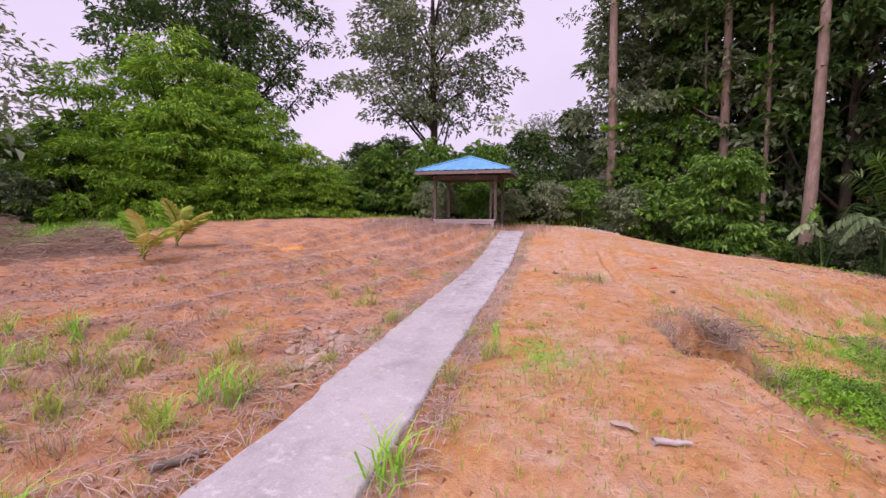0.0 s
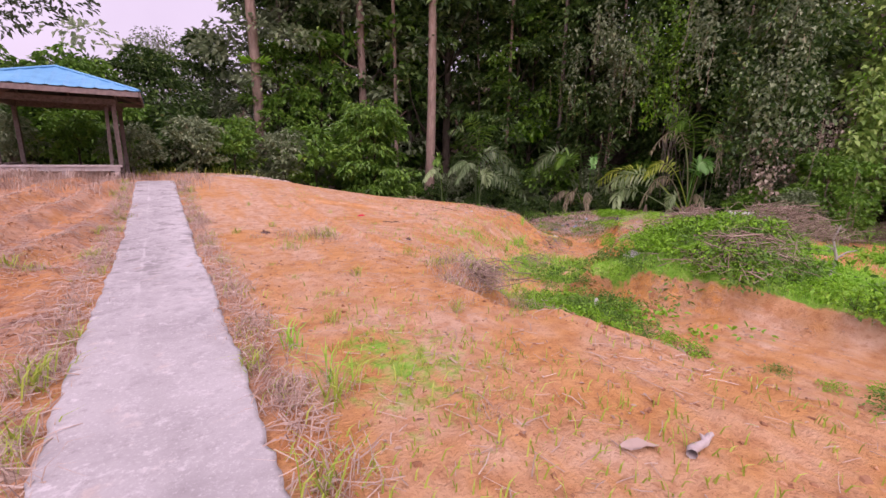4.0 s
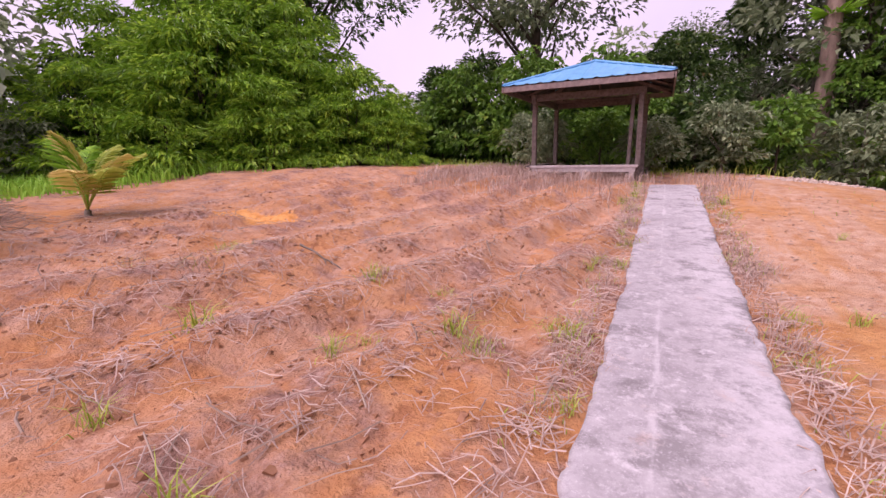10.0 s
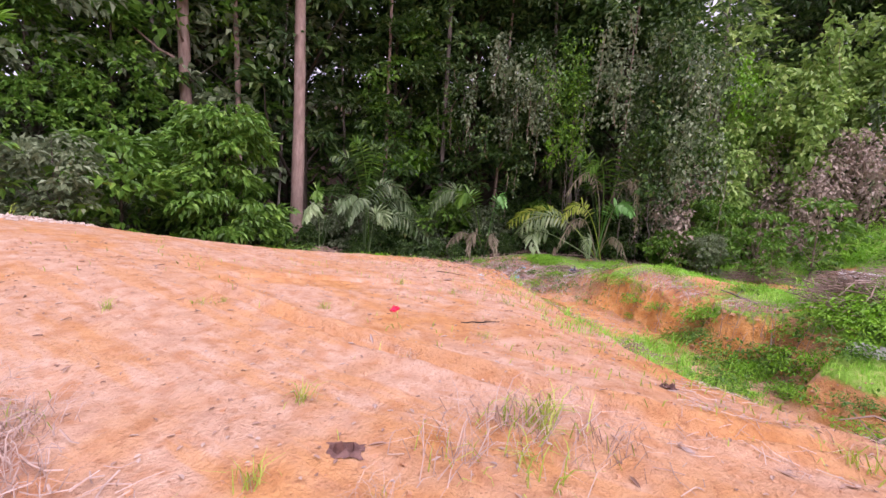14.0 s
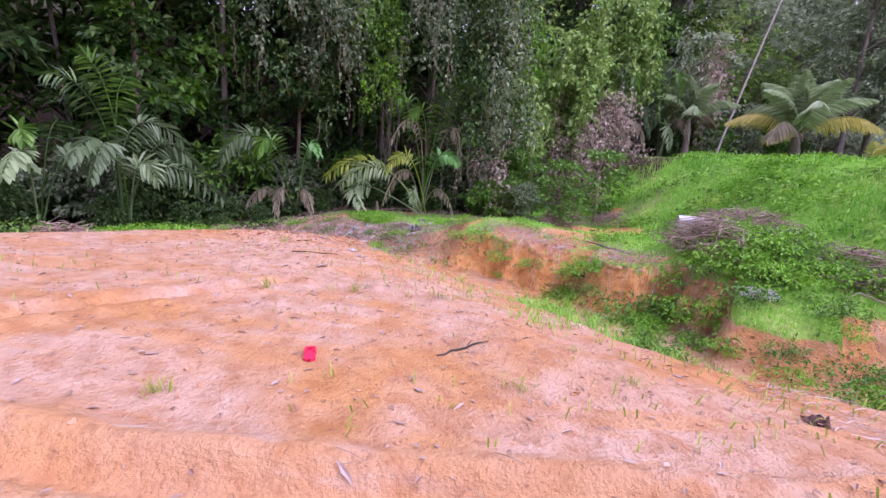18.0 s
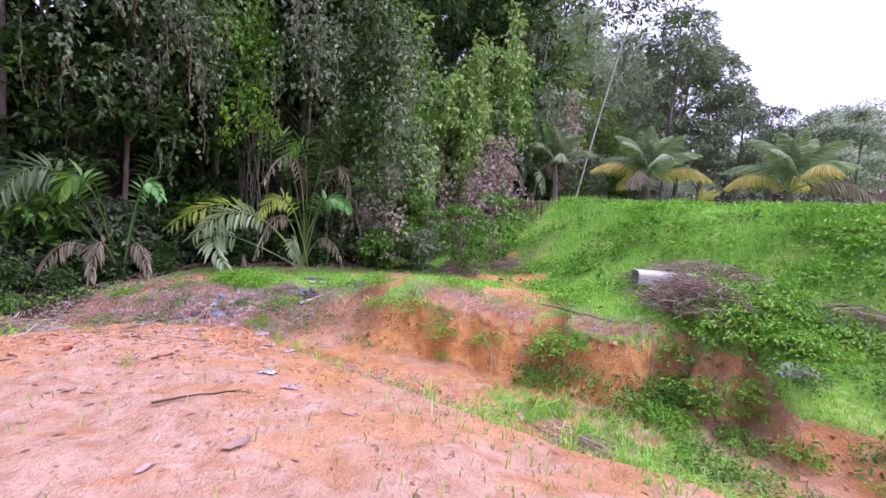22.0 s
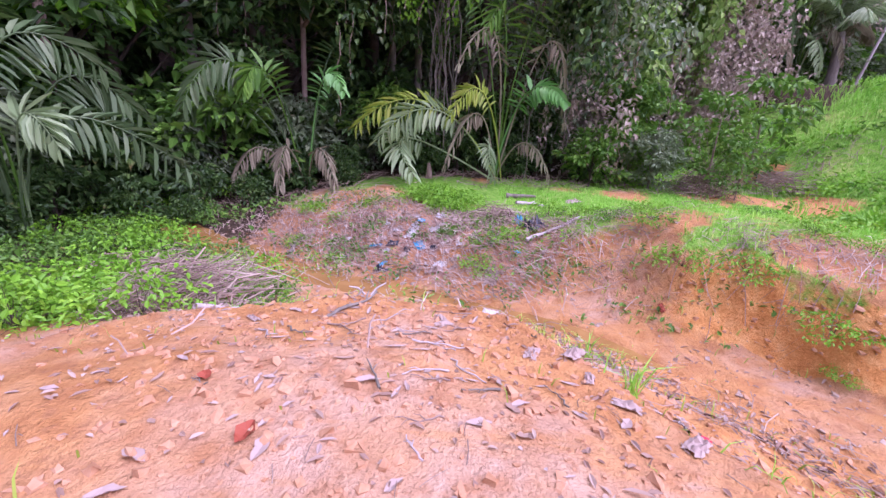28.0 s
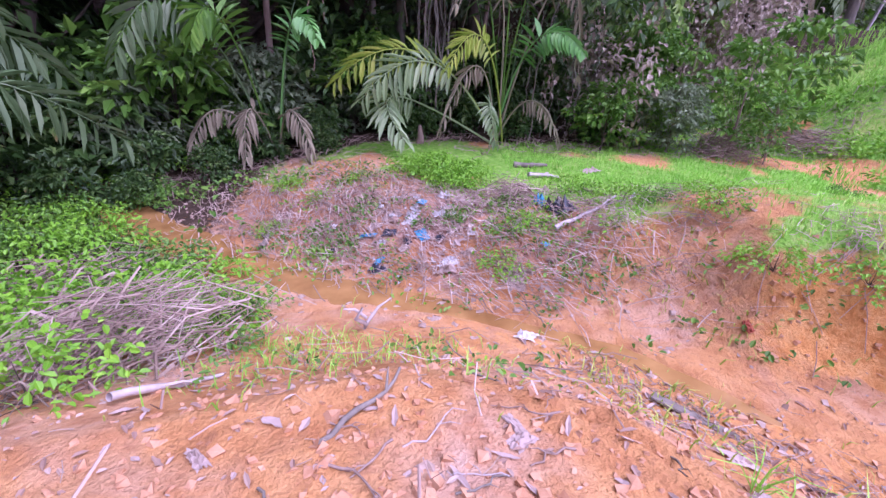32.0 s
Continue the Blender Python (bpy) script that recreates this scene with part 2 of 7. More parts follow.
def concrete_mat():
    n = Nodes("weathered_concrete", rough=0.9)
    c = n.ramp(n.noise(1.3, 8, 0.68), [(0.3, (0.27, 0.25, 0.255)), (0.5, (0.39, 0.37, 0.375)), (0.68, (0.48, 0.46, 0.465))])
    sep = n.t.nodes.new("ShaderNodeSeparateXYZ")
    n.t.links.new(n.coords(), sep.inputs[0])
    wobble = n.math("MULTIPLY", n.math("SUBTRACT", n.noise(4.5, 7, 0.7), 0.5), 0.7)
    off = n.math("ABSOLUTE", n.math("ADD", sep.outputs[0], 1.5))
    rim = n.ramp(n.math("ADD", off, wobble), [(0.2, 0.0), (0.5, 1.0)])
    far = n.ramp(n.math("MULTIPLY", sep.outputs[1], 0.1), [(0.45, 0.2), (0.8, 1.0)])
    c = n.mix(n.math("MULTIPLY", rim, n.math("MULTIPLY", far, 0.6)), c, (0.56, 0.54, 0.55))
    c = n.mix(n.math("MULTIPLY", far, n.ramp(n.noise(2.6, 9, 0.74), [(0.5, 0.0), (0.62, 0.8)])), c, (0.15, 0.135, 0.135))
    c = n.mix(n.math("MULTIPLY", far, n.ramp(n.noise(7, 10, 0.8), [(0.48, 0.0), (0.6, 0.5)])), c, (0.2, 0.185, 0.19))
    c = n.mix(n.ramp(n.noise(11, 9, 0.78), [(0.54, 0.0), (0.64, 0.75)]), c, (0.56, 0.54, 0.55))
    c = n.mix(n.ramp(n.noise(17, 6, 0.72), [(0.55, 0.0), (0.68, 0.45)]), c, (0.24, 0.22, 0.22))
    c = n.mix(n.ramp(n.noise(55, 4, 0.7), [(0.55, 0.0), (0.7, 0.5)]), c, (0.62, 0.6, 0.61))
    c = n.mix(n.ramp(n.noise(5.5, 6, 0.7), [(0.6, 0.0), (0.75, 0.5)]), c, (0.34, 0.22, 0.15))
    streak = n.math("ABSOLUTE", n.math("ADD", sep.outputs[0], 1.49))
    line = n.ramp(n.math("ADD", streak, n.math("MULTIPLY", n.noise(9, 5, 0.7, (1, 0.25, 1)), 0.2)), [(0.085, 0.5), (0.115, 0.0)])
    c = n.mix(n.math("MULTIPLY", far, line), c, (0.58, 0.56, 0.565))
    return n.color(c).bump(n.mix(0.4, n.noise(30, 7, 0.7), n.noise(5, 6, 0.7)), 0.6, 0.014).m


M["concrete"] = concrete_mat()


def plain(name, a, b, scale=12.0, rough=0.7, bump=0.2, spec=0.3, metal=0.0):
    n = Nodes(name, rough=rough, spec=spec, metal=metal)
    return n.color(n.ramp(n.noise(scale, 5, 0.65), [(0.3, a), (0.7, b)])).bump(n.noise(scale * 3, 4), bump, 0.01).m


M["roof_blue"] = plain("blue_painted_sheet", (0.1, 0.32, 0.56), (0.17, 0.43, 0.66), 3.0, rough=0.45, bump=0.05, spec=0.5)
# near-black sheet underside: shade below the roof is put into its colour
M["roof_under_shade"] = plain("sheet_underside_shade", (0.03, 0.026, 0.025), (0.06, 0.05, 0.05), 5.0)
M["wood_grey"] = plain("weathered_timber", (0.07, 0.052, 0.046), (0.19, 0.15, 0.135), 14.0)
M["wood_fascia"] = plain("fascia_timber", (0.16, 0.12, 0.11), (0.28, 0.22, 0.21), 10.0)
M["bench"] = plain("bench_timber", (0.36, 0.3, 0.29), (0.52, 0.46, 0.45), 12.0)
M["stone"] = plain("pale_rubble_stone", (0.38, 0.29, 0.23), (0.6, 0.5, 0.43), 10.0)
M["stone_dark"] = plain("brown_clod", (0.2, 0.09, 0.045), (0.4, 0.2, 0.11), 10.0)
M["crumb"] = plain("clay_crumb", (0.36, 0.17, 0.08), (0.58, 0.34, 0.2), 10.0)
M["pebble"] = plain("brown_pebble", (0.26, 0.17, 0.12), (0.48, 0.37, 0.3), 10.0)
M["husk"] = plain("dark_dried_husk", (0.07, 0.035, 0.03), (0.2, 0.11, 0.09), 14.0)
M["pvc"] = plain("white_plastic", (0.45, 0.43, 0.42), (0.64, 0.62, 0.62), 6.0, rough=0.4)
M["blue_plastic"] = plain("blue_plastic", (0.05, 0.25, 0.45), (0.12, 0.4, 0.6), 6.0, rough=0.35)
M["black_plastic"] = plain("dark_plastic", (0.02, 0.02, 0.03), (0.06, 0.06, 0.08), 6.0, rough=0.35)
M["red_rubber"] = plain("red_foam_rubber", (0.62, 0.02, 0.06), (0.8, 0.04, 0.1), 20.0, rough=0.6)
M["leaf_litter"] = leaf_mat("fallen_leaf_brown", (0.22, 0.12, 0.085), (0.36, 0.24, 0.18), (0.54, 0.44, 0.37), rough=0.8, share=0.1)
M["leaf_pale"] = leaf_mat("fallen_leaf_pale", (0.33, 0.24, 0.2), (0.43, 0.33, 0.285), (0.54, 0.45, 0.41), rough=0.8, share=0.1)
M["leaf_red"] = leaf_mat("fallen_leaf_red", (0.25, 0.05, 0.03), (0.35, 0.08, 0.04), (0.4, 0.12, 0.06), rough=0.7, share=0.1)


def water_mat():
    n = Nodes("muddy_water", rough=0.12, spec=0.5)
    return n.color(n.ramp(n.noise(2.5, 4), [(0.3, (0.24, 0.12, 0.035)), (0.7, (0.42, 0.23, 0.08))])).bump(n.noise(12, 3), 0.08, 0.01).m


M["water"] = water_mat()


# ---- mesh helpers ----
def raw_mesh(name, verts, faces, mats, smooth=False):
    """A mesh from arrays; faces is a list of (k-column index array, material slot)."""
    me = bpy.data.meshes.new(name)
    verts = np.asarray(verts, np.float32).reshape(-1, 3)
    faces = [(np.asarray(f, np.int32), s) for f, s in faces if len(f)]
    loops = np.concatenate([f.ravel() for f, s in faces])
    sizes = np.concatenate([np.full(len(f), f.shape[1], np.int32) for f, s in faces])
    slots = np.concatenate([np.full(len(f), s, np.int32) for f, s in faces])
    me.vertices.add(len(verts)), me.loops.add(len(loops)), me.polygons.add(len(sizes))
    me.vertices.foreach_set("co", verts.ravel())
    me.loops.foreach_set("vertex_index", loops)
    starts = np.concatenate([[0], np.cumsum(sizes)[:-1]]).astype(np.int32)
    me.polygons.foreach_set("loop_start", starts)
    me.polygons.foreach_set("material_index", slots)
    me.polygons.foreach_set("use_smooth", np.full(len(sizes), smooth))
    for m in mats:
        me.materials.append(m)
    me.update(calc_edges=True)
    return me


def part(name, data, parent=None, label="", m=None):
    """Links a mesh as one object, under a thing or a part."""
    ob = new(name, data)
    if parent is not None:
        ob.parent = parent
    else:
        m = Matrix.Scale(UNIT, 4) @ (m or Matrix())
    if m is not None:
        ob.matrix_basis = m
    if label:
        ob["label"] = label
    return ob


def thing(name, at, label, category, group="", kind="", rz=0.0, scale=1.0):
    ob = new(name)
    ob.matrix_basis = Matrix.Scale(UNIT, 4) @ pose(*at, 0, 0, rz) @ Matrix.Scale(scale, 4)
    return tagged(ob, label, category, group, kind)


def unit(v):
    return v / np.maximum(np.linalg.norm(v, axis=-1, keepdims=True), 1e-9)


def leaves(pos, along, length, width, fold=0.25, droop=0.15, twist=None, r=rng, plain_kite=False):
    """Folded, drooping leaves of six corners, or of four: arrays of vertices and quads."""
    pos, along = np.asarray(pos, float), unit(np.asarray(along, float))
    n = len(pos)
    length = np.broadcast_to(np.asarray(length, float), n)[:, None]
    width = np.broadcast_to(np.asarray(width, float), n)[:, None]
    up = np.tile([0.0, 0.0, 1.0], (n, 1)) + r.normal(0, 0.35 if twist is None else twist, (n, 3))
    side = unit(np.cross(along, up))
    nor = np.cross(side, along)
    if plain_kite:
        mid = pos + along * length * 0.42 + nor * width * fold
        v = np.stack([pos, mid + side * width * 0.5, pos + along * length - nor * length * droop, mid - side * width * 0.5], 1)
        return v.reshape(-1, 3), np.arange(n * 4).reshape(-1, 4)
    v = [pos]
    for u, w, sg in ((0.3, 0.9, 1), (0.68, 0.8, 1), (1.0, 0.0, 1), (0.68, 0.8, -1), (0.3, 0.9, -1)):
        v.append(pos + along * length * u + side * width * (0.5 * w * sg) + nor * (width * fold * w - length * droop * u * u))
    v = np.stack(v, 1)
    base = np.arange(n)[:, None] * 6
    f = np.concatenate([base + [0, 1, 2, 3], base + [0, 3, 4, 5]])
    return v.reshape(-1, 3), f


def tube(pts, radii, sides=6, cap=True):
    """A tapered tube along a line of points."""
    pts = np.asarray(pts, float)
    radii = np.broadcast_to(np.asarray(radii, float), len(pts))
    tan = unit(np.gradient(pts, axis=0))
    ref = np.where(np.abs(tan[:, 2:3]) > 0.9, [[1.0, 0, 0]], [[0, 0, 1.0]])
    a = unit(np.cross(tan, ref))
    b = np.cross(tan, a)
    ang = np.linspace(0, 2 * np.pi, sides, endpoint=False)
    v = (pts[:, None] + radii[:, None, None] * (a[:, None] * np.cos(ang)[:, None] + b[:, None] * np.sin(ang)[:, None])).reshape(-1, 3)
    k = np.arange(sides)
    rows = np.arange(len(pts) - 1)[:, None] * sides
    f = np.stack([rows + k, rows + (k + 1) % sides, rows + sides + (k + 1) % sides, rows + sides + k], -1).reshape(-1, 4)
    return v, f


def joined(pieces):
    """Joins (verts, faces) pairs of one face size."""
    vs, fs, at = [], [], 0
    for v, f in pieces:
        vs.append(v), fs.append(np.asarray(f) + at)
        at += len(v)
    return np.concatenate(vs), np.concatenate(fs)


def box_bm(sx, sy, sz, bevel=0.01):
    bm = bmesh.new()
    bmesh.ops.create_cube(bm, size=1)
    bmesh.ops.scale(bm, vec=(sx, sy, sz), verts=bm.verts)
    if bevel:
        bmesh.ops.bevel(bm, geom=bm.edges[:], offset=bevel, segments=2, affect="EDGES")
    return bm


def mesh_of(bm, name, mat):
    me = bpy.data.meshes.new(name)
    bm.to_mesh(me)
    bm.free()
    me.materials.append(mat)
    return me


# ---- the lie of the land ----
STREAM = np.array([(3.1, -1.5, -0.45), (2.95, 2.6, -0.55), (2.85, 4.6, -0.68), (3.4, 6.4, -0.85), (4.7, 7.5, -1.0), (6.4, 8.6, -1.1), (8.1, 9.7, -1.2), (9.3, 10.9, -1.25),
                   (10.05, 12.25, -1.35), (10.8, 13.9, -1.5), (12.3, 16.3, -1.62), (14.6, 19.0, -1.72), (19.0, 25.0, -1.9)])
EDGE = np.array([(1.5, -30), (1.7, 0.0), (1.7, 2.5), (1.45, 4.6), (1.9, 6.9), (3.4, 8.5), (5.4, 10.0), (6.6, 10.9), (7.8, 11.7), (8.15, 12.6), (7.7, 13.8), (6.4, 15.5), (3.8, 18.5),
                 (2.2, 21.0), (-1.0, 24.0), (-6.0, 30.0)])


def nearest(line, x, y):
    """Distance to a line of points, the side (+1: right of it) and the place along it."""
    best = np.full(x.shape, 1e9)
    side, along = np.zeros(x.shape), np.zeros(x.shape)
    for i in range(len(line) - 1):
        (ax, ay), (bx, by) = line[i][:2], line[i + 1][:2]
        ux, uy = bx - ax, by - ay
        k = np.clip(((x - ax) * ux + (y - ay) * uy) / (ux * ux + uy * uy), 0, 1)
        d = np.hypot(x - ax - k * ux, y - ay - k * uy)
        near = d < best
        best = np.where(near, d, best)
        side = np.where(near, np.sign((x - ax) * uy - (y - ay) * ux), side)
        along = np.where(near, i + k, along)
    return best, side, along


def smooth(a, b, v):
    t = np.clip((v - a) / (b - a), 0, 1)
    return t * t * (3 - 2 * t)


WAVES = [(rng.uniform(0, 6.28), rng.normal(0, 1, 2)) for _ in range(24)]

WAVE_I = np.arange(24.0)[:, None]
WAVE_F = 0.6 + 0.12 * WAVE_I
WAVE_P = np.array([ph for ph, k in WAVES])[:, None]
WAVE_K = [np.array([k[j] for ph, k in WAVES])[:, None] for j in (0, 1)]


def rough(x, y, scale):
    """Cheap smooth noise, about -1 to 1."""
    if np.size(x) < 400:
        f, n = scale * WAVE_F, WAVE_I
        return np.sum(np.sin((x * WAVE_K[0] + y * WAVE_K[1]) * f + WAVE_P + 1.3 * np.sin((x * WAVE_K[1] - y * WAVE_K[0]) * f * 0.37 + n)) / (1 + 0.12 * n), 0) / 5.0
    s = np.zeros(np.shape(x))
    for i, (ph, k) in enumerate(WAVES):
        f = scale * (0.6 + 0.12 * i)
        s = s + np.sin((x * k[0] + y * k[1]) * f + ph + 1.3 * np.sin((x * k[1] - y * k[0]) * f * 0.37 + i)) / (1 + 0.12 * i)
    return s / 5.0


def bareness(u):
    """How bare the cut bank is along the stream: three clay faces with overgrown notches between them."""
    gaps = 1.25 * np.exp(-((u - 5.2) / 0.12) ** 2) + 1.25 * np.exp(-((u - 4.4) / 0.1) ** 2) + 0.55 * smooth(4.32, 4.2, u) + 0.9 * smooth(4.02, 3.85, u) - 0.9 * smooth(1.75, 2.05, u) * smooth(3.3, 3.0, u) - 0.45 * smooth(0.8, 1.1, u) * smooth(1.8, 1.5, u) + smooth(6.3, 6.7, u)
    return np.clip(1 - gaps, 0, 1)


def land(x, y, fine=True):
    """Ground height and the shares of field, raw clay, turf and dark forest floor, the last also shading the pit by
    colour.
    """
    x, y = np.asarray(x, float), np.asarray(y, float)
    de, se, _ = nearest(EDGE, x, y)
    de = de + 0.22 * rough(x, y, 0.9)
    dc, sc, uc = nearest(STREAM, x, y)
    zb = np.interp(uc, np.arange(len(STREAM)), STREAM[:, 2])
    out = np.where(se > 0, 1.0, -1.0) * np.abs(de)
    plat = 0.42 * smooth(9.5, 16.5, y) * (1 - smooth(0.5, 6.0, x)) - 0.042 * np.clip(x - 1, 0, 8) * smooth(4, 9, y) + np.clip(0.05 * (-2 - x), 0, 0.42)
    plat = plat - 0.16 * smooth(-1.1, 0.0, out) * smooth(5.5, 8.5, y)
    ramp = np.clip(out / np.maximum(out + dc, 1e-6), 0, 1)
    cut = np.clip(ramp / 0.9, 0, 1)
    west = plat + (zb - plat) * (0.6 * cut * (2 - cut) + 0.4 * smooth(0, 1, cut))
    hill = 2.75 * smooth(0, 1, (4.6 - y + 0.25 * np.clip(x - 15.6, -6, 8)) / 5.6)
    ridge, _, _ = nearest([(4.9, -4.0), (4.6, 1.5), (4.7, 4.0), (5.4, 5.3), (6.6, 6.5), (8.4, 6.9), (10.2, 8.6)], x, y)
    base = -1.0 + 0.76 * np.exp(-(ridge / 1.9) ** 2) + np.maximum(hill, 0.0)
    base = base + 0.85 * np.exp(-((x - 7.3) / 1.6) ** 2 - ((y - 5.1) / 0.9) ** 2)
    base = base - 0.55 * smooth(13, 17, y) * smooth(9, 12, x)
    wide = np.interp(uc, [0, 3, 5, 6.5, 11], [0.8, 0.75, 0.8, 1.7, 2.4]) * (1 + 0.3 * rough(x, y, 1.6))
    bare = bareness(uc)
    faced = smooth(3.7, 4.0, uc) * smooth(6.5, 6.1, uc)
    wide = wide * (1 - faced) + faced * (0.48 * bare + 1.0 * (1 - bare)) * (1 + 0.2 * rough(x, y, 2.2))
    foot = 0.26 + faced * (0.5 + 0.16 * rough(x, y, 1.9) + 0.45 * (1 - bare))
    set_back = smooth(0.6, 1.0, uc) * smooth(3.5, 3.1, uc)
    foot = foot * (1 - set_back) + set_back * (np.interp(uc, [0.5, 1, 2, 2.6, 3.1], [1.9, 1.9, 1.8, 1.3, 0.8]) + 0.2 * rough(x, y, 1.9))
    wide = wide * (1 - set_back) + set_back * 0.4 * (1 + 0.25 * rough(x, y, 2.2))
    faced = np.maximum(faced, set_back)
    notch = smooth(0.0, 1.0, np.clip((dc - foot) / np.maximum(wide, 0.2), 0, 1))
    east = zb + (base - zb) * notch
    z = np.where(out <= 0, plat, np.where(sc > 0, east, west))
    south = smooth(-0.5, -3.0, y) * np.where(out > 0, 1, 0) * smooth(5.0, 2.5, x)
    z = z * (1 - south) + south * -0.3 * smooth(0, 1.5, out)
    away = np.hypot(x - 2, y - 9)
    back = smooth(24, 46, x + 0.35 * (y - 10)) * smooth(-8, 4, y)
    z = z + 13 * back + 17 * np.exp(-((x - 50) / 26) ** 2 - ((y + 88) / 34) ** 2)
    field = np.where(out <= 0, 1.0, 0.0) * smooth(-1.0, -1.5, x) * (0.35 + 0.65 * smooth(-0.5, 0.35, rough(x, y, 0.7) + 0.3))
    slope = np.clip(notch * (1 - notch) * 4, 0, 1) ** 0.6
    raw = np.where((out > 0) & (sc > 0), slope * (0.3 * (1 - faced) + (1 - 0.3 * (1 - faced)) * bare) * smooth(0.5, 2.0, uc) * smooth(8.0, 6.8, uc), 0)
    raw = np.maximum(raw, np.where((out > 0) & (sc > 0), faced * bare * smooth(0.01, 0.1, notch) * smooth(1.0, 0.97, notch), 0))
    raw = np.maximum(raw, np.where((out > 0) & (sc <= 0), 0.4 * smooth(0.0, 0.5, ramp) * smooth(8.6, 7.6, uc), 0))
    turf = np.where((out > 0) & (sc > 0), smooth(0.75, 1.0, notch), 0) * smooth(-0.45, 0.3, rough(x, y, 1.1) + 0.3 - 0.3 * smooth(4.9, 5.5, uc) + 0.4 * smooth(0.5, 2.0, dc - wide) + 0.4 * smooth(5, 2, y))
    turf = np.maximum(turf, np.where(out > 0.1, 0.6 * smooth(3.7, 4.1, uc) * smooth(5.6, 5.1, uc) * smooth(0.05, 0.0, notch * (sc > 0)) * smooth(0.9, 0.5, dc), 0) * smooth(-0.6, 0.3, rough(x, y, 2.2)))
    turf = np.maximum(turf, 0.55 * np.exp(-((x + 0.05) / 0.6) ** 2 - ((y - 4.2) / 0.9) ** 2) * smooth(-0.5, 0.6, rough(x, y, 2.6)))
    turf = np.maximum(turf, 0.7 * smooth(19, 24, y + 0.3 * np.clip(-x - 6, 0, 30)))
    forest = smooth(15.9, 16.8, x + 0.28 * np.clip(y - 12.5, 0, 20) + 0.1 * rough(x, y, 2) - 0.5 * np.clip(5 - y, 0, 10))
    duff_shade = np.maximum(forest, smooth(21.5, 23.5, y) * smooth(0, 3, x))
    duff_shade = np.maximum(duff_shade, 0.85 * np.where(out > 0, smooth(0.7, 1.8, out), 0) * smooth(14.6, 16.2, y))
    duff_shade = duff_shade * (1 - np.exp(-((x - 18.8) / 3.2) ** 4 - ((y - 4.8) / 3.0) ** 4))
    rim = np.where((out > 0) & (sc > 0), faced * bare * np.exp(-((dc - foot - wide - 0.3) / 0.32) ** 2), 0)
    turf = turf * (1 - 0.75 * rim)
    field = np.maximum(field, 0.7 * rim)
    heaped = np.where((out > 0) & (sc > 0), np.exp(-((dc - 1.5) / 1.3) ** 4) * smooth(6.9, 7.5, uc) * smooth(10.5, 9.5, uc), 0) * smooth(-1.1, -0.1, rough(x, y, 1.7))
    field = np.maximum(field, 0.85 * heaped)
    turf = turf * (1 - 0.6 * heaped)
    strip = (np.exp(-((x + 0.79) / 0.13) ** 2) + np.exp(-((x + 1.92) / 0.13) ** 2)) * smooth(16.4, 15.5, y)
    field = np.maximum(field, strip)
    if fine:
        near = np.exp(-(away / 22) ** 2)
        z = z + near * (0.02 * rough(x, y, 2.6) + 0.014 * rough(x + 9, y, 7.5) + 0.007 * rough(x, y + 4, 17))
        clear = smooth(-1.9, -2.2, x)
        furrow = np.sin((0.98 * x - 0.22 * y) * 6.6 + 1.9 * rough(x, y, 0.5)) * smooth(-0.6, 0.4, rough(x + 5, y, 0.8))
        z = z + near * field * clear * (0.1 * np.clip(furrow, -0.5, 1) + 0.03 * rough(x, y, 6.5) + 0.022 * rough(x, y, 13))
        z = z + turf * smooth(2.5, 5.0, x) * (0.05 * rough(x, y, 1.8) + 0.025 * rough(x + 2, y, 4.5))
        z = z + raw * smooth(0.3, 0.8, dc) * (0.16 * rough(x, y, 3.2) + 0.09 * rough(x, y, 9.0) + 0.025 * rough(x + 3, y, 21.0))
        rut, _, _ = nearest([(1.36, 12.3), (1.33, 10.9), (1.36, 9.6), (1.32, 8.6), (1.45, 7.8), (1.9, 7.1)], x, y)
        z = z - 0.075 * np.exp(-((rut - 0.02) / 0.07) ** 2) + 0.045 * np.exp(-((rut - 0.16) / 0.08) ** 2)
        track, _, _ = nearest([(1.9, 12.6), (2.4, 12.4), (2.85, 12.2), (3.3, 11.8), (3.9, 11.35)], x, y)
        z = z - 0.05 * np.exp(-((track - 0.02) / 0.07) ** 2) + 0.03 * np.exp(-((track - 0.15) / 0.08) ** 2)
        pool = np.interp(uc, [6, 7.8, 8.4, 9, 9.6, 11], [0.15, 0.18, 0.26, 0.4, 0.6, 0.8])
        z = z - 0.07 * np.exp(-(dc / (0.55 * pool)) ** 2) * smooth(6.1, 6.7, uc)
        pit = np.exp(-((x + 7.3) / 0.9) ** 2 - ((y - 10.6) / 0.35) ** 2)
        z = z - 0.16 * pit
        raw = np.maximum(raw, np.clip(1.8 * pit, 0, 1))
        hole = np.exp(-((x - 2.0) / 0.58) ** 6 - ((y - 5.35) / 0.68) ** 6)
        z = z - 0.85 * hole * (1 + 0.3 * rough(x, y, 5))
        # shade in the pit is put into the colour: dark forest-floor tone replaces clay
        raw, duff_shade = raw * (1 - hole), np.maximum(duff_shade, 0.9 * hole)
        z = z - 0.03 * np.exp(-((x + 1.34) / 0.5) ** 4) * smooth(16.4, 15.6, y)
    return z, field, raw, turf, duff_shade


def gz(x, y):
    return float(land(np.array([x]), np.array([y]))[0][0])


def axis(lo, hi, step, far):
    mid_ = np.arange(lo, hi, step)
    grow = step * 1.13 ** np.arange(1, 90)
    out = np.cumsum(grow)
    out = out[out < far]
    return np.concatenate([(lo - out)[::-1], mid_, mid_[-1] + out])


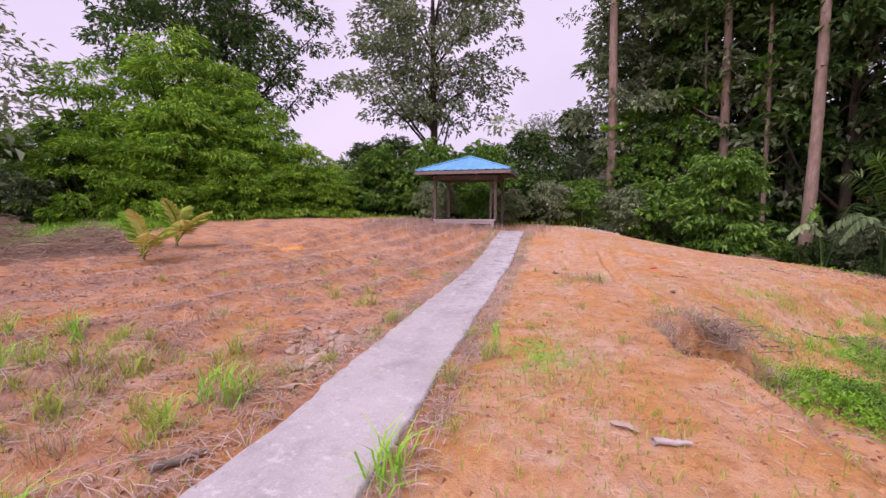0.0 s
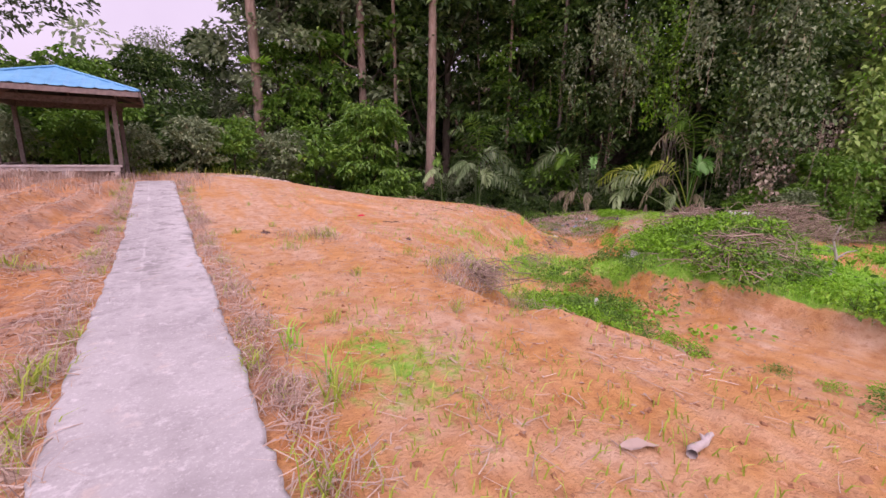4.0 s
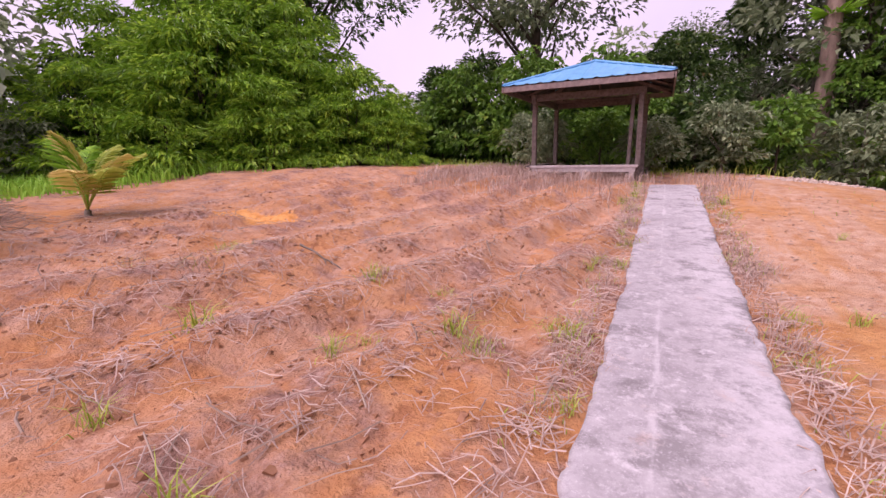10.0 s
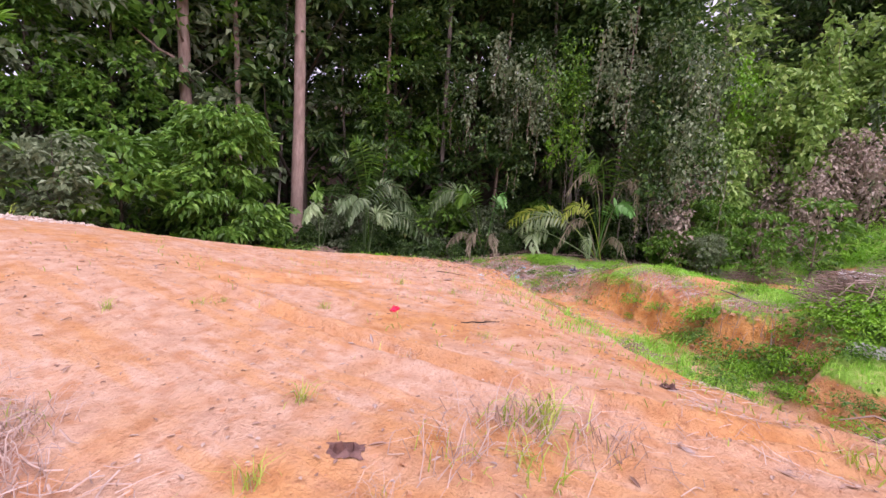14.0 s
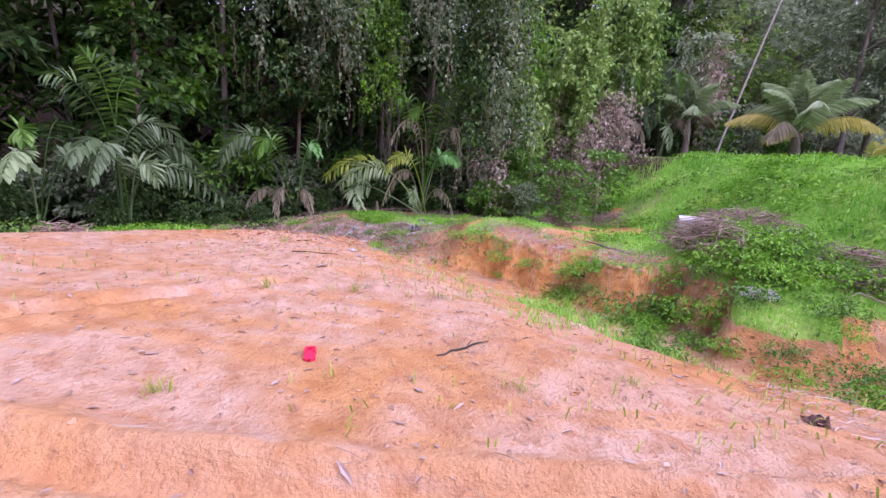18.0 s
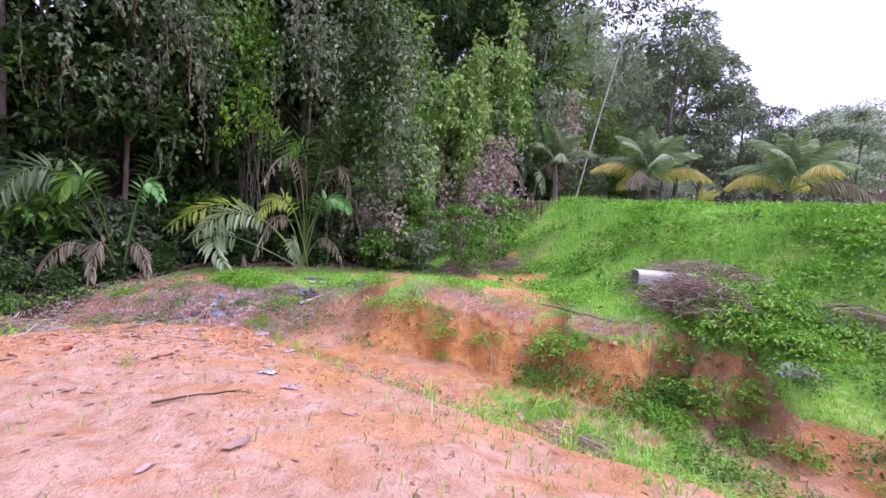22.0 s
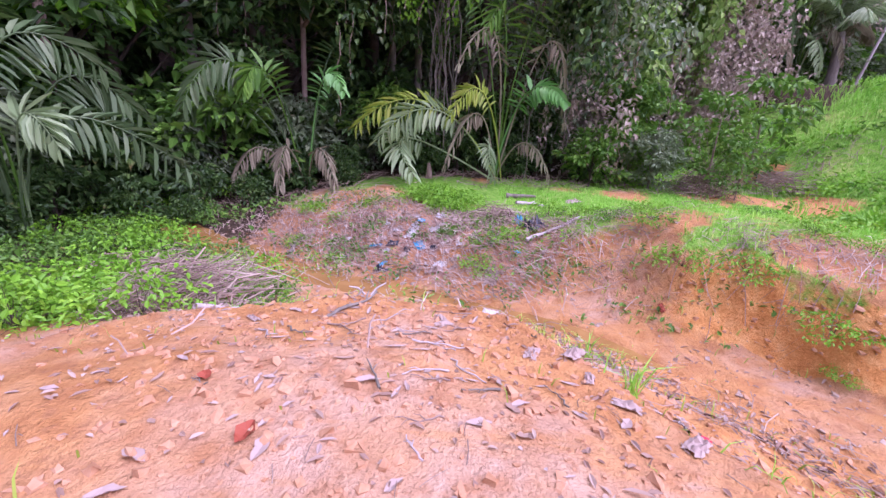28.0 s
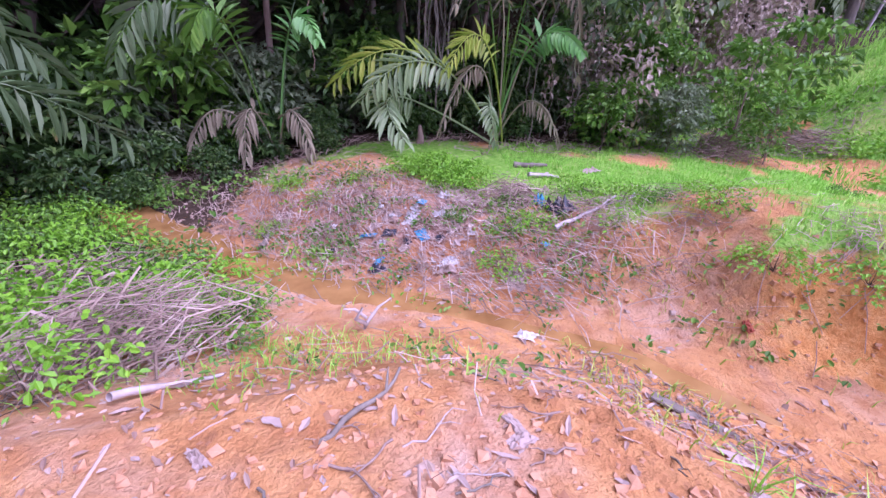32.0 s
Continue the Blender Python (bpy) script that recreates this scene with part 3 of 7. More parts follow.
def build_ground():
    gx, gy = axis(-8.0, 13.0, 0.05, 420), axis(-0.5, 16.0, 0.05, 420)
    xx, yy = np.meshgrid(gx, gy)
    z, field, raw, turf, duff_shade = land(xx.ravel(), yy.ravel())
    v = np.stack([xx.ravel(), yy.ravel(), z], 1)
    nx, ny = len(gx), len(gy)
    i = (np.arange(ny - 1)[:, None] * nx + np.arange(nx - 1)).ravel()
    me = raw_mesh("ground", v, [(np.stack([i, i + 1, i + nx + 1, i + nx], 1), 0)], [M["ground"]], True)
    for name, val in (("field", field), ("raw", raw), ("turf", turf), ("duff_shade", duff_shade)):
        me.attributes.new(name, "FLOAT", "POINT").data.foreach_set("value", np.clip(val, 0, 1).astype(np.float32))
    tagged(part("ground", me), "orange sandy clay ground with dry litter, turf and a ditch", "ground", kind="structure")


build_ground()


def build_water():
    n = 90
    u = np.linspace(6.3, len(STREAM) - 1.2, n)
    c = np.stack([np.interp(u, np.arange(len(STREAM)), STREAM[:, k]) for k in range(3)], 1)
    tan = unit(np.gradient(c[:, :2], axis=0))
    w = np.interp(u, [6, 7.8, 8.4, 9, 9.6, 11], [0.15, 0.18, 0.26, 0.4, 0.6, 0.8]) * smooth(0, 0.1, np.linspace(0, 1, n)) + 0.02
    nor = np.stack([tan[:, 1], -tan[:, 0]], 1)
    v = []
    for k in (-1, -0.4, 0.4, 1):
        v.append(np.column_stack([c[:, :2] + nor * (w * k)[:, None], c[:, 2] - 0.022]))
    v = np.stack(v, 1).reshape(-1, 3)
    i = (np.arange(n - 1)[:, None] * 4 + np.arange(3)).ravel()
    me = raw_mesh("water", v, [(np.stack([i, i + 1, i + 5, i + 4], 1), 0)], [M["water"]], True)
    tagged(part("water", me), "shallow muddy orange stream in a clay ditch", "water", kind="structure")


build_water()


# ---- concrete path ----
def build_path():
    n = 420
    y = np.linspace(-2.5, 16.1, n)
    r = np.random.default_rng(3)

    def edge():
        a = np.interp(y, np.linspace(-3, 17, 34), r.normal(0, 0.013, 34)) + np.interp(y, np.linspace(-3, 17, 260), r.normal(0, 0.01, 260))
        return a
    left, right = -1.78 + edge(), -0.91 + edge()
    zc = land(np.full(n, -1.34), y, False)[0] + 0.035
    zc = np.convolve(np.pad(zc, 8, "edge"), np.ones(17) / 17, "valid")
    cols = []
    for k, (fx, dz) in enumerate([(0, -0.12), (0, -0.008), (0.03, 0), (0.35, 0.004), (0.5, 0.0), (0.65, 0.004), (0.97, 0), (1, -0.008), (1, -0.12)]):
        cols.append(np.stack([left + (right - left) * fx, y, zc + dz + (r.normal(0, 0.0005, n) if 0 < k < 8 else 0)], 1))
    v = np.stack(cols, 1).reshape(-1, 3)
    m = len(cols)
    i = (np.arange(n - 1)[:, None] * m + np.arange(m - 1)).ravel()
    me = raw_mesh("concrete_path", v, [(np.stack([i, i + 1, i + m + 1, i + m], 1), 0)], [M["concrete"]], True)
    tagged(part("concrete_path", me), "narrow weathered grey concrete footpath with chipped edges", "path", kind="structure")


build_path()


# ---- gazebo ----
def build_gazebo():
    cx, cy, half = -3.32, 18.2, 1.86
    z0 = gz(cx, cy - 1.3)
    g = thing("gazebo", (cx, cy, z0), "open timber shelter with a blue hipped sheet roof", "gazebo")
    eave, top = 2.76 - z0, 3.42 - z0
    # hipped roof of ribbed sheet, one panel to each side
    for k in range(4):
        cols = 49
        s = np.linspace(-1, 1, cols)
        bot, upp = [], []
        for j, u in enumerate(s):
            rib = 0.022 if j % 4 == 0 else 0.0
            wv = 1 - abs(u)
            bot.append((u * (half + 0.03), -(half + 0.03), eave + rib))
            upp.append((u * (half + 0.03) * 1.0, -(half + 0.03) + wv * (half + 0.03), eave + wv * (top - eave) + rib))
        v = np.array(bot + upp)
        under = v - [0, 0, 0.012]
        i = np.arange(cols - 1)
        f = np.stack([i, i + 1, i + 1 + cols, i + cols], 1)
        me = raw_mesh("roof_panel", np.concatenate([v, under]), [(f, 0), (f[:, ::-1] + 2 * cols, 1)], [M["roof_blue"], M["roof_under_shade"]])
        part("roof_panel", me, g, "blue ribbed metal sheet", pose(0, 0, 0, 0, 0, 90 * k))
        hip = tube([(half, -half, eave + 0.03), (0, 0, top + 0.035)], [0.035, 0.035], 6)
        part("ridge_cap", raw_mesh("ridge_cap", hip[0], [(hip[1], 0)], [M["roof_blue"]]), g, "blue metal ridge cap", pose(0, 0, 0, 0, 0, 90 * k))
        part("fascia", mesh_of(box_bm(2 * half + (0.05 if k % 2 else -0.06), 0.035, 0.13, 0.006), "fascia", M["wood_fascia"]), g, "greyed fascia board",
             pose(0, 0, 0, 0, 0, 90 * k) @ pose(0, -half, eave - 0.085))
        part("beam", mesh_of(box_bm(2.62, 0.09, 0.16, 0.006), "beam", M["wood_grey"]), g, "", pose(0, 0, 0, 0, 0, 90 * k) @ pose(0, -1.22, eave - 0.26 - 0.01 * (k % 2)))
        raf = tube([(half - 0.05, -half + 0.05, eave - 0.05), (0, 0, top - 0.08)], [0.05, 0.05], 4)
        part("rafter", raw_mesh("rafter", raf[0], [(raf[1], 0)], [M["wood_grey"]]), g, "", pose(0, 0, 0, 0, 0, 90 * k))
        for t in (-0.62, 0.0, 0.62):
            raf = tube([(t * half, -half + 0.04, eave - 0.05), (t * half * 0.98, -abs(t) * half - 0.05, eave + (1 - abs(t)) * (top - eave) - 0.08)], [0.035, 0.035], 4)
            part("rafter", raw_mesh("rafter", raf[0], [(raf[1], 0)], [M["wood_grey"]]), g, "", pose(0, 0, 0, 0, 0, 90 * k))
    for sx in (-1, 1):
        for sy in (-1, 1):
            x, y = sx * 1.22, sy * 1.22
            foot = gz(cx + x, cy + y) - z0 - 0.1
            part("post", mesh_of(box_bm(0.11, 0.11, eave - 0.2 - foot, 0.008), "post", M["wood_grey"]), g, "", pose(x, y, (eave - 0.2 + foot) / 2, 0, 0, 3 * sx))
    part("post", mesh_of(box_bm(0.08, 0.08, eave - 0.3, 0.006), "post", M["wood_grey"]), g, "", pose(1.02, -1.02, (eave - 0.3) / 2, 0, 1.5, 0))
    b = thing("bench", (cx, cy - 1.36, z0), "pale grey timber bench between the shelter's posts", "bench")
    part("seat", mesh_of(box_bm(2.5, 0.28, 0.06, 0.01), "seat", M["bench"]), b, "", pose(0, 0, 0.36))
    part("apron", mesh_of(box_bm(2.4, 0.03, 0.1, 0.006), "apron", M["bench"]), b, "", pose(0, -0.1, 0.28))
    for x in (-1.15, 0.02, 1.12):
        part("leg", mesh_of(box_bm(0.11, 0.22, 0.42, 0.008), "leg", M["bench"]), b, "", pose(x, 0.01, 0.12))
    s = thing("bench", (cx - 1.36, cy, z0), "timber side bench under the blue roof", "bench")
    part("seat", mesh_of(box_bm(0.28, 2.2, 0.06, 0.01), "seat", M["wood_grey"]), s, "", pose(0, 0, 0.36))
    for y in (-0.85, 0.85):
        part("leg", mesh_of(box_bm(0.2, 0.1, 0.42, 0.008), "leg", M["wood_grey"]), s, "", pose(0, y, 0.12))


build_gazebo()


# ---- trees and shrubs ----
def limbs(r, pts, trunk_top, radius, sides=4):
    """Curved limbs from the trunk to each crown clump."""
    out = []
    for p in pts:
        h = max(0.15 * trunk_top, min(trunk_top * 0.9, p[2] - r.uniform(0.5, 1.2) * np.hypot(p[0], p[1]) - 0.2))
        a = np.array([0, 0, h])
        m = (a + p) / 2 + r.normal(0, 0.12, 3) * np.linalg.norm(p - a) + [0, 0, 0.08 * np.linalg.norm(p - a)]
        t = np.linspace(0, 1, 5)[:, None]
        line = (1 - t) ** 2 * a + 2 * t * (1 - t) * m + t * t * p
        out.append(tube(line, np.linspace(radius * (1.05 - 0.7 * h / trunk_top), radius * 0.12, 5), sides))
    return out


def foliage(r, centres, per, spread, length, width, outward=0.6, droop=0.3, flat=0.55, plain_kite=False, twist=None):
    """Leaves in clumps round the centres."""
    c = np.repeat(np.asarray(centres), per, 0)
    n = len(c)
    off = unit(r.normal(0, 1, (n, 3))) * r.uniform(0.45, 1.0, (n, 1)) ** 0.5 * spread * 1.5
    low = off[:, 2] < 0
    off[:, 2] = np.where(low, off[:, 2] * -r.choice([1.0, -0.6], n, p=[0.55, 0.45]), off[:, 2]) * flat * 0.9
    pos = c + off
    out_dir = unit(np.column_stack([c[:, :2], np.zeros(n)]))
    along = unit(off) * 0.7 + out_dir * outward + r.normal(0, 0.45, (n, 3)) - [0, 0, droop]
    s = r.uniform(0.65, 1.25, n)
    return leaves(pos, along, length * s, width * s, r=r, plain_kite=plain_kite, twist=twist)


def tree_kind(seed, height, trunk_r, crown_lo, crown_r, clumps, per, length, width, leaf, bark, spread=0.55, lean=0.0, droop=0.3, top_round=1.0, bare_limbs=0):
    """One tree at the origin: an empty with trunk and crown."""
    r = np.random.default_rng(seed)
    t = np.linspace(0, 1, 9)
    line = np.column_stack([lean * t * height + np.cumsum(r.normal(0, 0.02, 9)) * height * 0.1, np.cumsum(r.normal(0, 0.02, 9)) * height * 0.1, t * height])
    line -= line[0]
    line[0, 2] = -0.4
    h = r.uniform(crown_lo, 1.0, clumps) ** 0.9
    prof = np.sin(np.clip((h - crown_lo) / (1.02 - crown_lo), 0.02, 1) ** 0.7 * np.pi * 0.93 + 0.12) ** 0.7 * top_round + (1 - top_round)
    a = r.uniform(0, 6.28, clumps)
    rad = crown_r * prof * np.sqrt(r.uniform(0.08, 1.0, clumps)) * r.uniform(0.75, 1.2, clumps)
    cs = np.column_stack([np.cos(a) * rad, np.sin(a) * rad, h * height])
    cs[:, 0] += np.interp(cs[:, 2], line[:, 2], line[:, 0])
    pieces = [tube(line, trunk_r * np.linspace(1.15, 0.22, 9) * np.array([1.3] + [1] * 8), 8)]
    pick = cs[r.permutation(clumps)[:max(6, min(clumps // 3, 22))]]
    pieces += limbs(r, pick, height, trunk_r * 0.5)
    for _ in range(bare_limbs):
        q = r.uniform(0, 6.28)
        pieces += limbs(r, [np.array([np.cos(q) * crown_r * 0.7, np.sin(q) * crown_r * 0.7, height * r.uniform(0.35, 0.7)])], height, trunk_r * 0.3)
    (v, f), (lv, lf) = pieces[0], joined(pieces[1:])
    tv, tf = foliage(r, cs, per, spread, length, width, droop=droop, plain_kite=height > 0.6)
    return raw_mesh("trunk", v, [(f, 0)], [M[bark]], True), raw_mesh("crown", tv, [(tf, 0)], [M[leaf]]), raw_mesh("branchwork", lv, [(lf, 0)], [M[bark]], True)


def plant(kind, at, label, category, group="", rz=0.0, scale=1.0, name="tree", parts=("trunk", "crown"), sink=0.05):
    t = thing(name, (at[0], at[1], gz(at[0], at[1]) - sink), label, category, group, rz=rz, scale=scale)
    stem = part(parts[0], kind[0], t)
    part(parts[1], kind[1], t)
    tagged(part("branchwork", kind[2], stem), kind="stuff")
    return t


K = {}
K["wall_a"] = tree_kind(11, 11, 0.16, 0.12, 2.5, 74, 58, 0.34, 0.17, "leaf_dark", "bark_dark", 0.46)
K["wall_b"] = tree_kind(12, 13, 0.18, 0.2, 2.8, 84, 58, 0.36, 0.17, "leaf_dark", "bark_dark", 0.5)
K["wall_c"] = tree_kind(13, 9.5, 0.12, 0.08, 2.2, 68, 56, 0.3, 0.16, "leaf_mid", "bark_dark", 0.4)
K["wall_d"] = tree_kind(14, 12, 0.14, 0.15, 2.6, 76, 56, 0.33, 0.16, "leaf_grey", "bark_grey", 0.46)
K["wall_e"] = tree_kind(17, 10, 0.13, 0.08, 2.5, 64, 42, 0.3, 0.16, "leaf_olive", "bark_grey", 0.56)
K["wall_h"] = tree_kind(19, 12.5, 0.16, 0.36, 2.9, 80, 60, 0.36, 0.17, "leaf_dark", "bark_dark", 0.5)
K["far_b"] = tree_kind(18, 13, 0.15, 0.25, 3.0, 80, 52, 0.34, 0.16, "leaf_grey", "bark_grey", 0.5)
K["tall"] = tree_kind(15, 17, 0.24, 0.4, 3.6, 110, 64, 0.36, 0.17, "leaf_dark", "bark_dark", 0.66)
K["far_a"] = tree_kind(16, 13, 0.16, 0.1, 3.0, 80, 42, 0.4, 0.2, "leaf_hazy", "bark_grey", 0.55)
K["shrub_a"] = tree_kind(21, 1.9, 0.035, 0.1, 1.0, 40, 22, 0.24, 0.13, "leaf_dark", "bark_dark", 0.2, top_round=0.7)
K["shrub_b"] = tree_kind(22, 2.6, 0.04, 0.1, 1.1, 46, 22, 0.27, 0.14, "leaf_mid", "bark_dark", 0.24, top_round=0.7)
K["shrub_c"] = tree_kind(23, 2.2, 0.04, 0.1, 1.1, 44, 40, 0.2, 0.1, "leaf_grey", "bark_grey", 0.24, top_round=0.7)
K["shrub_d"] = tree_kind(24, 3.4, 0.04, 0.06, 1.15, 80, 40, 0.2, 0.1, "leaf_mid", "bark_dark", 0.2, droop=0.6, top_round=0.8)
K["bank_bush"] = tree_kind(28, 2.6, 0.03, 0.15, 0.95, 26, 20, 0.22, 0.13, "leaf_mid", "bark_pale", 0.2, top_round=0.6, bare_limbs=14)
K["fresh"] = tree_kind(25, 4.0, 0.05, 0.62, 0.85, 34, 34, 0.28, 0.13, "leaf_bright", "bark_dark", 0.26, droop=0.35)
K["herb"] = tree_kind(26, 0.42, 0.008, 0.05, 0.62, 44, 11, 0.075, 0.045, "leaf_bright", "bark_dark", 0.1, top_round=0.3)
K["herb_dark"] = tree_kind(27, 0.36, 0.008, 0.05, 0.62, 42, 11, 0.08, 0.045, "leaf_mid", "bark_dark", 0.12, top_round=0.3)

FRONT = np.array([(46.0, -34.0), (36.0, -20.0), (28.0, -9.0), (24.0, -1.0), (22.6, 3.6), (20.2, 7.4), (18.2, 9.6), (17.3, 12.0), (16.6, 15.4), (14.8, 18.4), (12.0, 21.6), (8.5, 23.4), (4.5, 24.4), (1.0, 24.6), (-1.5, 24.0)])


def along_front(u, depth):
    """A place at u (0 to 1) along the forest's front, so far behind it."""
    seg = np.hypot(*np.diff(FRONT, axis=0).T)
    s = np.concatenate([[0], np.cumsum(seg)])
    x, y = np.interp(u * s[-1], s, FRONT[:, 0]), np.interp(u * s[-1], s, FRONT[:, 1])
    e = 0.01
    tx, ty = np.interp((u + e) * s[-1], s, FRONT[:, 0]) - np.interp((u - e) * s[-1], s, FRONT[:, 0]), np.interp((u + e) * s[-1], s, FRONT[:, 1]) - np.interp((u - e) * s[-1], s, FRONT[:, 1])
    q = math.hypot(tx, ty)
    return x + ty / q * depth, y - tx / q * depth


r = random.Random(5)
kinds = ["wall_a", "wall_b", "wall_c", "wall_d"]
for row, (depth, n) in enumerate([(2.6, 25), (4.8, 22), (7.8, 15), (12.0, 11)]):
    for i in range(n):
        u = (i + 0.5 + r.uniform(-0.3, 0.3)) / n
        if row == 0 and (u > 0.78 or 0.5 < u < 0.63):
            continue
        x, y = along_front(u, depth + r.uniform(-0.7, 0.7))
        k = "tall" if row >= 2 and r.random() < 0.6 else r.choice(kinds)
        s = r.uniform(0.9, 1.2) * (1.0, 1.2, 1.35, 1.5)[row]
        if 0.64 <= u < 0.77 and row < 2 and r.random() < 0.75:
            k = "wall_h"
        elif u >= 0.77:
            k = r.choice(["wall_d", "wall_c", "wall_a", "wall_d"])
        if u < 0.64:
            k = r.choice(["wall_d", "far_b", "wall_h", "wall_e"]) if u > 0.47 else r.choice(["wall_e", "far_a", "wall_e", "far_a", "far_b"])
        if u > 0.915:
            if row < 2:
                continue
            k, s = r.choice(["wall_c", "wall_d"]), r.uniform(0.5, 0.7)
        plant(K[k], (x, y), "dense dark jungle tree hung with leaves down its trunk", "tree", "forest trees", r.uniform(0, 360), s)
for x, y, top in [(26.2, -12.4, 15.0), (25.8, -15.2, 12.6), (24.2, -16.6, 10.2), (22.8, -17.8, 9.0), (21.0, -18.8, 8.6), (28.6, -16.0, 16.0), (19.2, -19.6, 8.4), (27.4, -19.5, 12.0)]:
    plant(K["far_b"], (x, y), "tall grey-green tree beyond the grassy rise", "tree", "forest trees", r.uniform(0, 360), (top - gz(x, y)) / 13)
for i in range(84):
    u = 0.3 + 0.7 * (i + r.random()) / 84
    if 0.5 < u < 0.66 and i % 3:
        continue
    x, y = along_front(u, r.uniform(-0.1, 2.0))
    k = r.choice(["shrub_a", "shrub_b", "shrub_c", "shrub_a"])
    plant(K[k], (x, y), "leafy dark green shrub at the forest's foot", "shrub", "forest shrubs", r.uniform(0, 360), r.uniform(0.7, 1.15), name="shrub")

for x, y, k, s in [(1.4, 30.5, "wall_b", 0.62), (3.7, 29.0, "wall_d", 1.15), (5.2, 28.4, "wall_d", 1.35), (6.6, 30.0, "tall", 1.1), (8.0, 28.0, "wall_d", 1.4), (10.2, 27.2, "wall_c", 1.7), (12.0, 26.0, "wall_d", 1.4), (13.4, 24.2, "wall_b", 1.35),
                   (11.5, 29.5, "tall", 1.2), (14.6, 27.0, "tall", 1.2), (15.6, 20.6, "wall_a", 1.0), (16.6, 22.4, "wall_b", 1.1), (18.4, 21.4, "wall_a", 1.3), (4.4, 26.8, "wall_c", 0.8), (6.6, 26.4, "wall_c", 0.9)]:
    plant(K[k], (x, y), "dense dark jungle tree closing the clearing's edge", "tree", "forest trees", r.uniform(0, 360), s)

# the bare pale trunks that stand out of the forest's edge
def bare_trunk(at, height, radius, lean, label, bark="bark_pale", stubs=()):
    t = thing("tree", (at[0], at[1], gz(*at) - 0.2), label, "tree")
    z = np.linspace(0, 1, 24)
    rr = np.random.default_rng(int(at[0] * 100))
    line = np.column_stack([lean[0] * z * height + 0.06 * np.sin(z * 5), lean[1] * z * height, z * height])
    v, f = tube(line, radius * (1.15 - 0.45 * z + 0.5 * np.exp(-z * 30)) * rr.uniform(0.96, 1.04, 24), 14)
    bole = part("trunk", raw_mesh("trunk", v, [(f, 0)], [M[bark]], True), t)
    for h, a, ln in stubs:
        p = np.array([line[int(h * 23)]])[0]
        q = p + np.array([math.cos(a) * ln, math.sin(a) * ln, ln * 0.6])
        v, f = tube([p, (p + q) / 2 - [0, 0, 0.1 * ln], q], [0.06, 0.045, 0.02], 6)
        part("branch", raw_mesh("branch", v, [(f, 0)], [M[bark]], True), bole)
    cs = np.column_stack([rr.normal(0, 1.6, 40), rr.normal(0, 1.6, 40), height + rr.normal(0, 1.2, 40)]) + [lean[0] * height, lean[1] * height, 0]
    v, f = foliage(rr, cs, 40, 0.5, 0.3, 0.12)
    part("crown", raw_mesh("crown", v, [(f, 0)], [M["leaf_dark"]]), t)
    return t


bare_trunk((10.5, 21.4), 15, 0.22, (0.012, 0.0), "straight pale bare trunk standing before the dark forest")
FERN_TREE = bare_trunk((3.3, 26.4), 15, 0.26, (-0.005, 0.0), "pale trunk with a fern growing on it", stubs=((0.4, 1.0, 0.8),))
bare_trunk((24.6, -4.3), 13, 0.05, (0.0, -0.23), "slender pale leaning trunk among far trees", "bench")
bare_trunk((27.0, -2.0), 14, 0.055, (0.0, -0.1), "slender pale trunk among far trees", "bench")
bare_trunk((8.5, 25.3), 15, 0.22, (0.0, 0.0), "pale brown trunk with a few side branches", stubs=((0.5, 2.6, 1.6), (0.38, 0.3, 1.0), (0.56, 4.0, 1.2)))

for i, u in enumerate([0.665, 0.69, 0.7, 0.73, 0.745, 0.76, 0.79, 0.81, 0.84, 0.86, 0.885]):
    at = along_front(u, 1.3 + 0.9 * ((i * 5) % 3))
    bare_trunk(at, 11 + (i * 3) % 4, 0.05 + 0.02 * ((i * 7) % 4), (0.02 * ((i * 3) % 5 - 2), 0.02 * ((i * 2) % 5 - 2)), "slender grey trunk in the dark forest", "bark_grey" if i % 3 else "bark_pale", ((0.35, i * 1.3, 0.7), (0.5, i * 2.1, 0.9)))

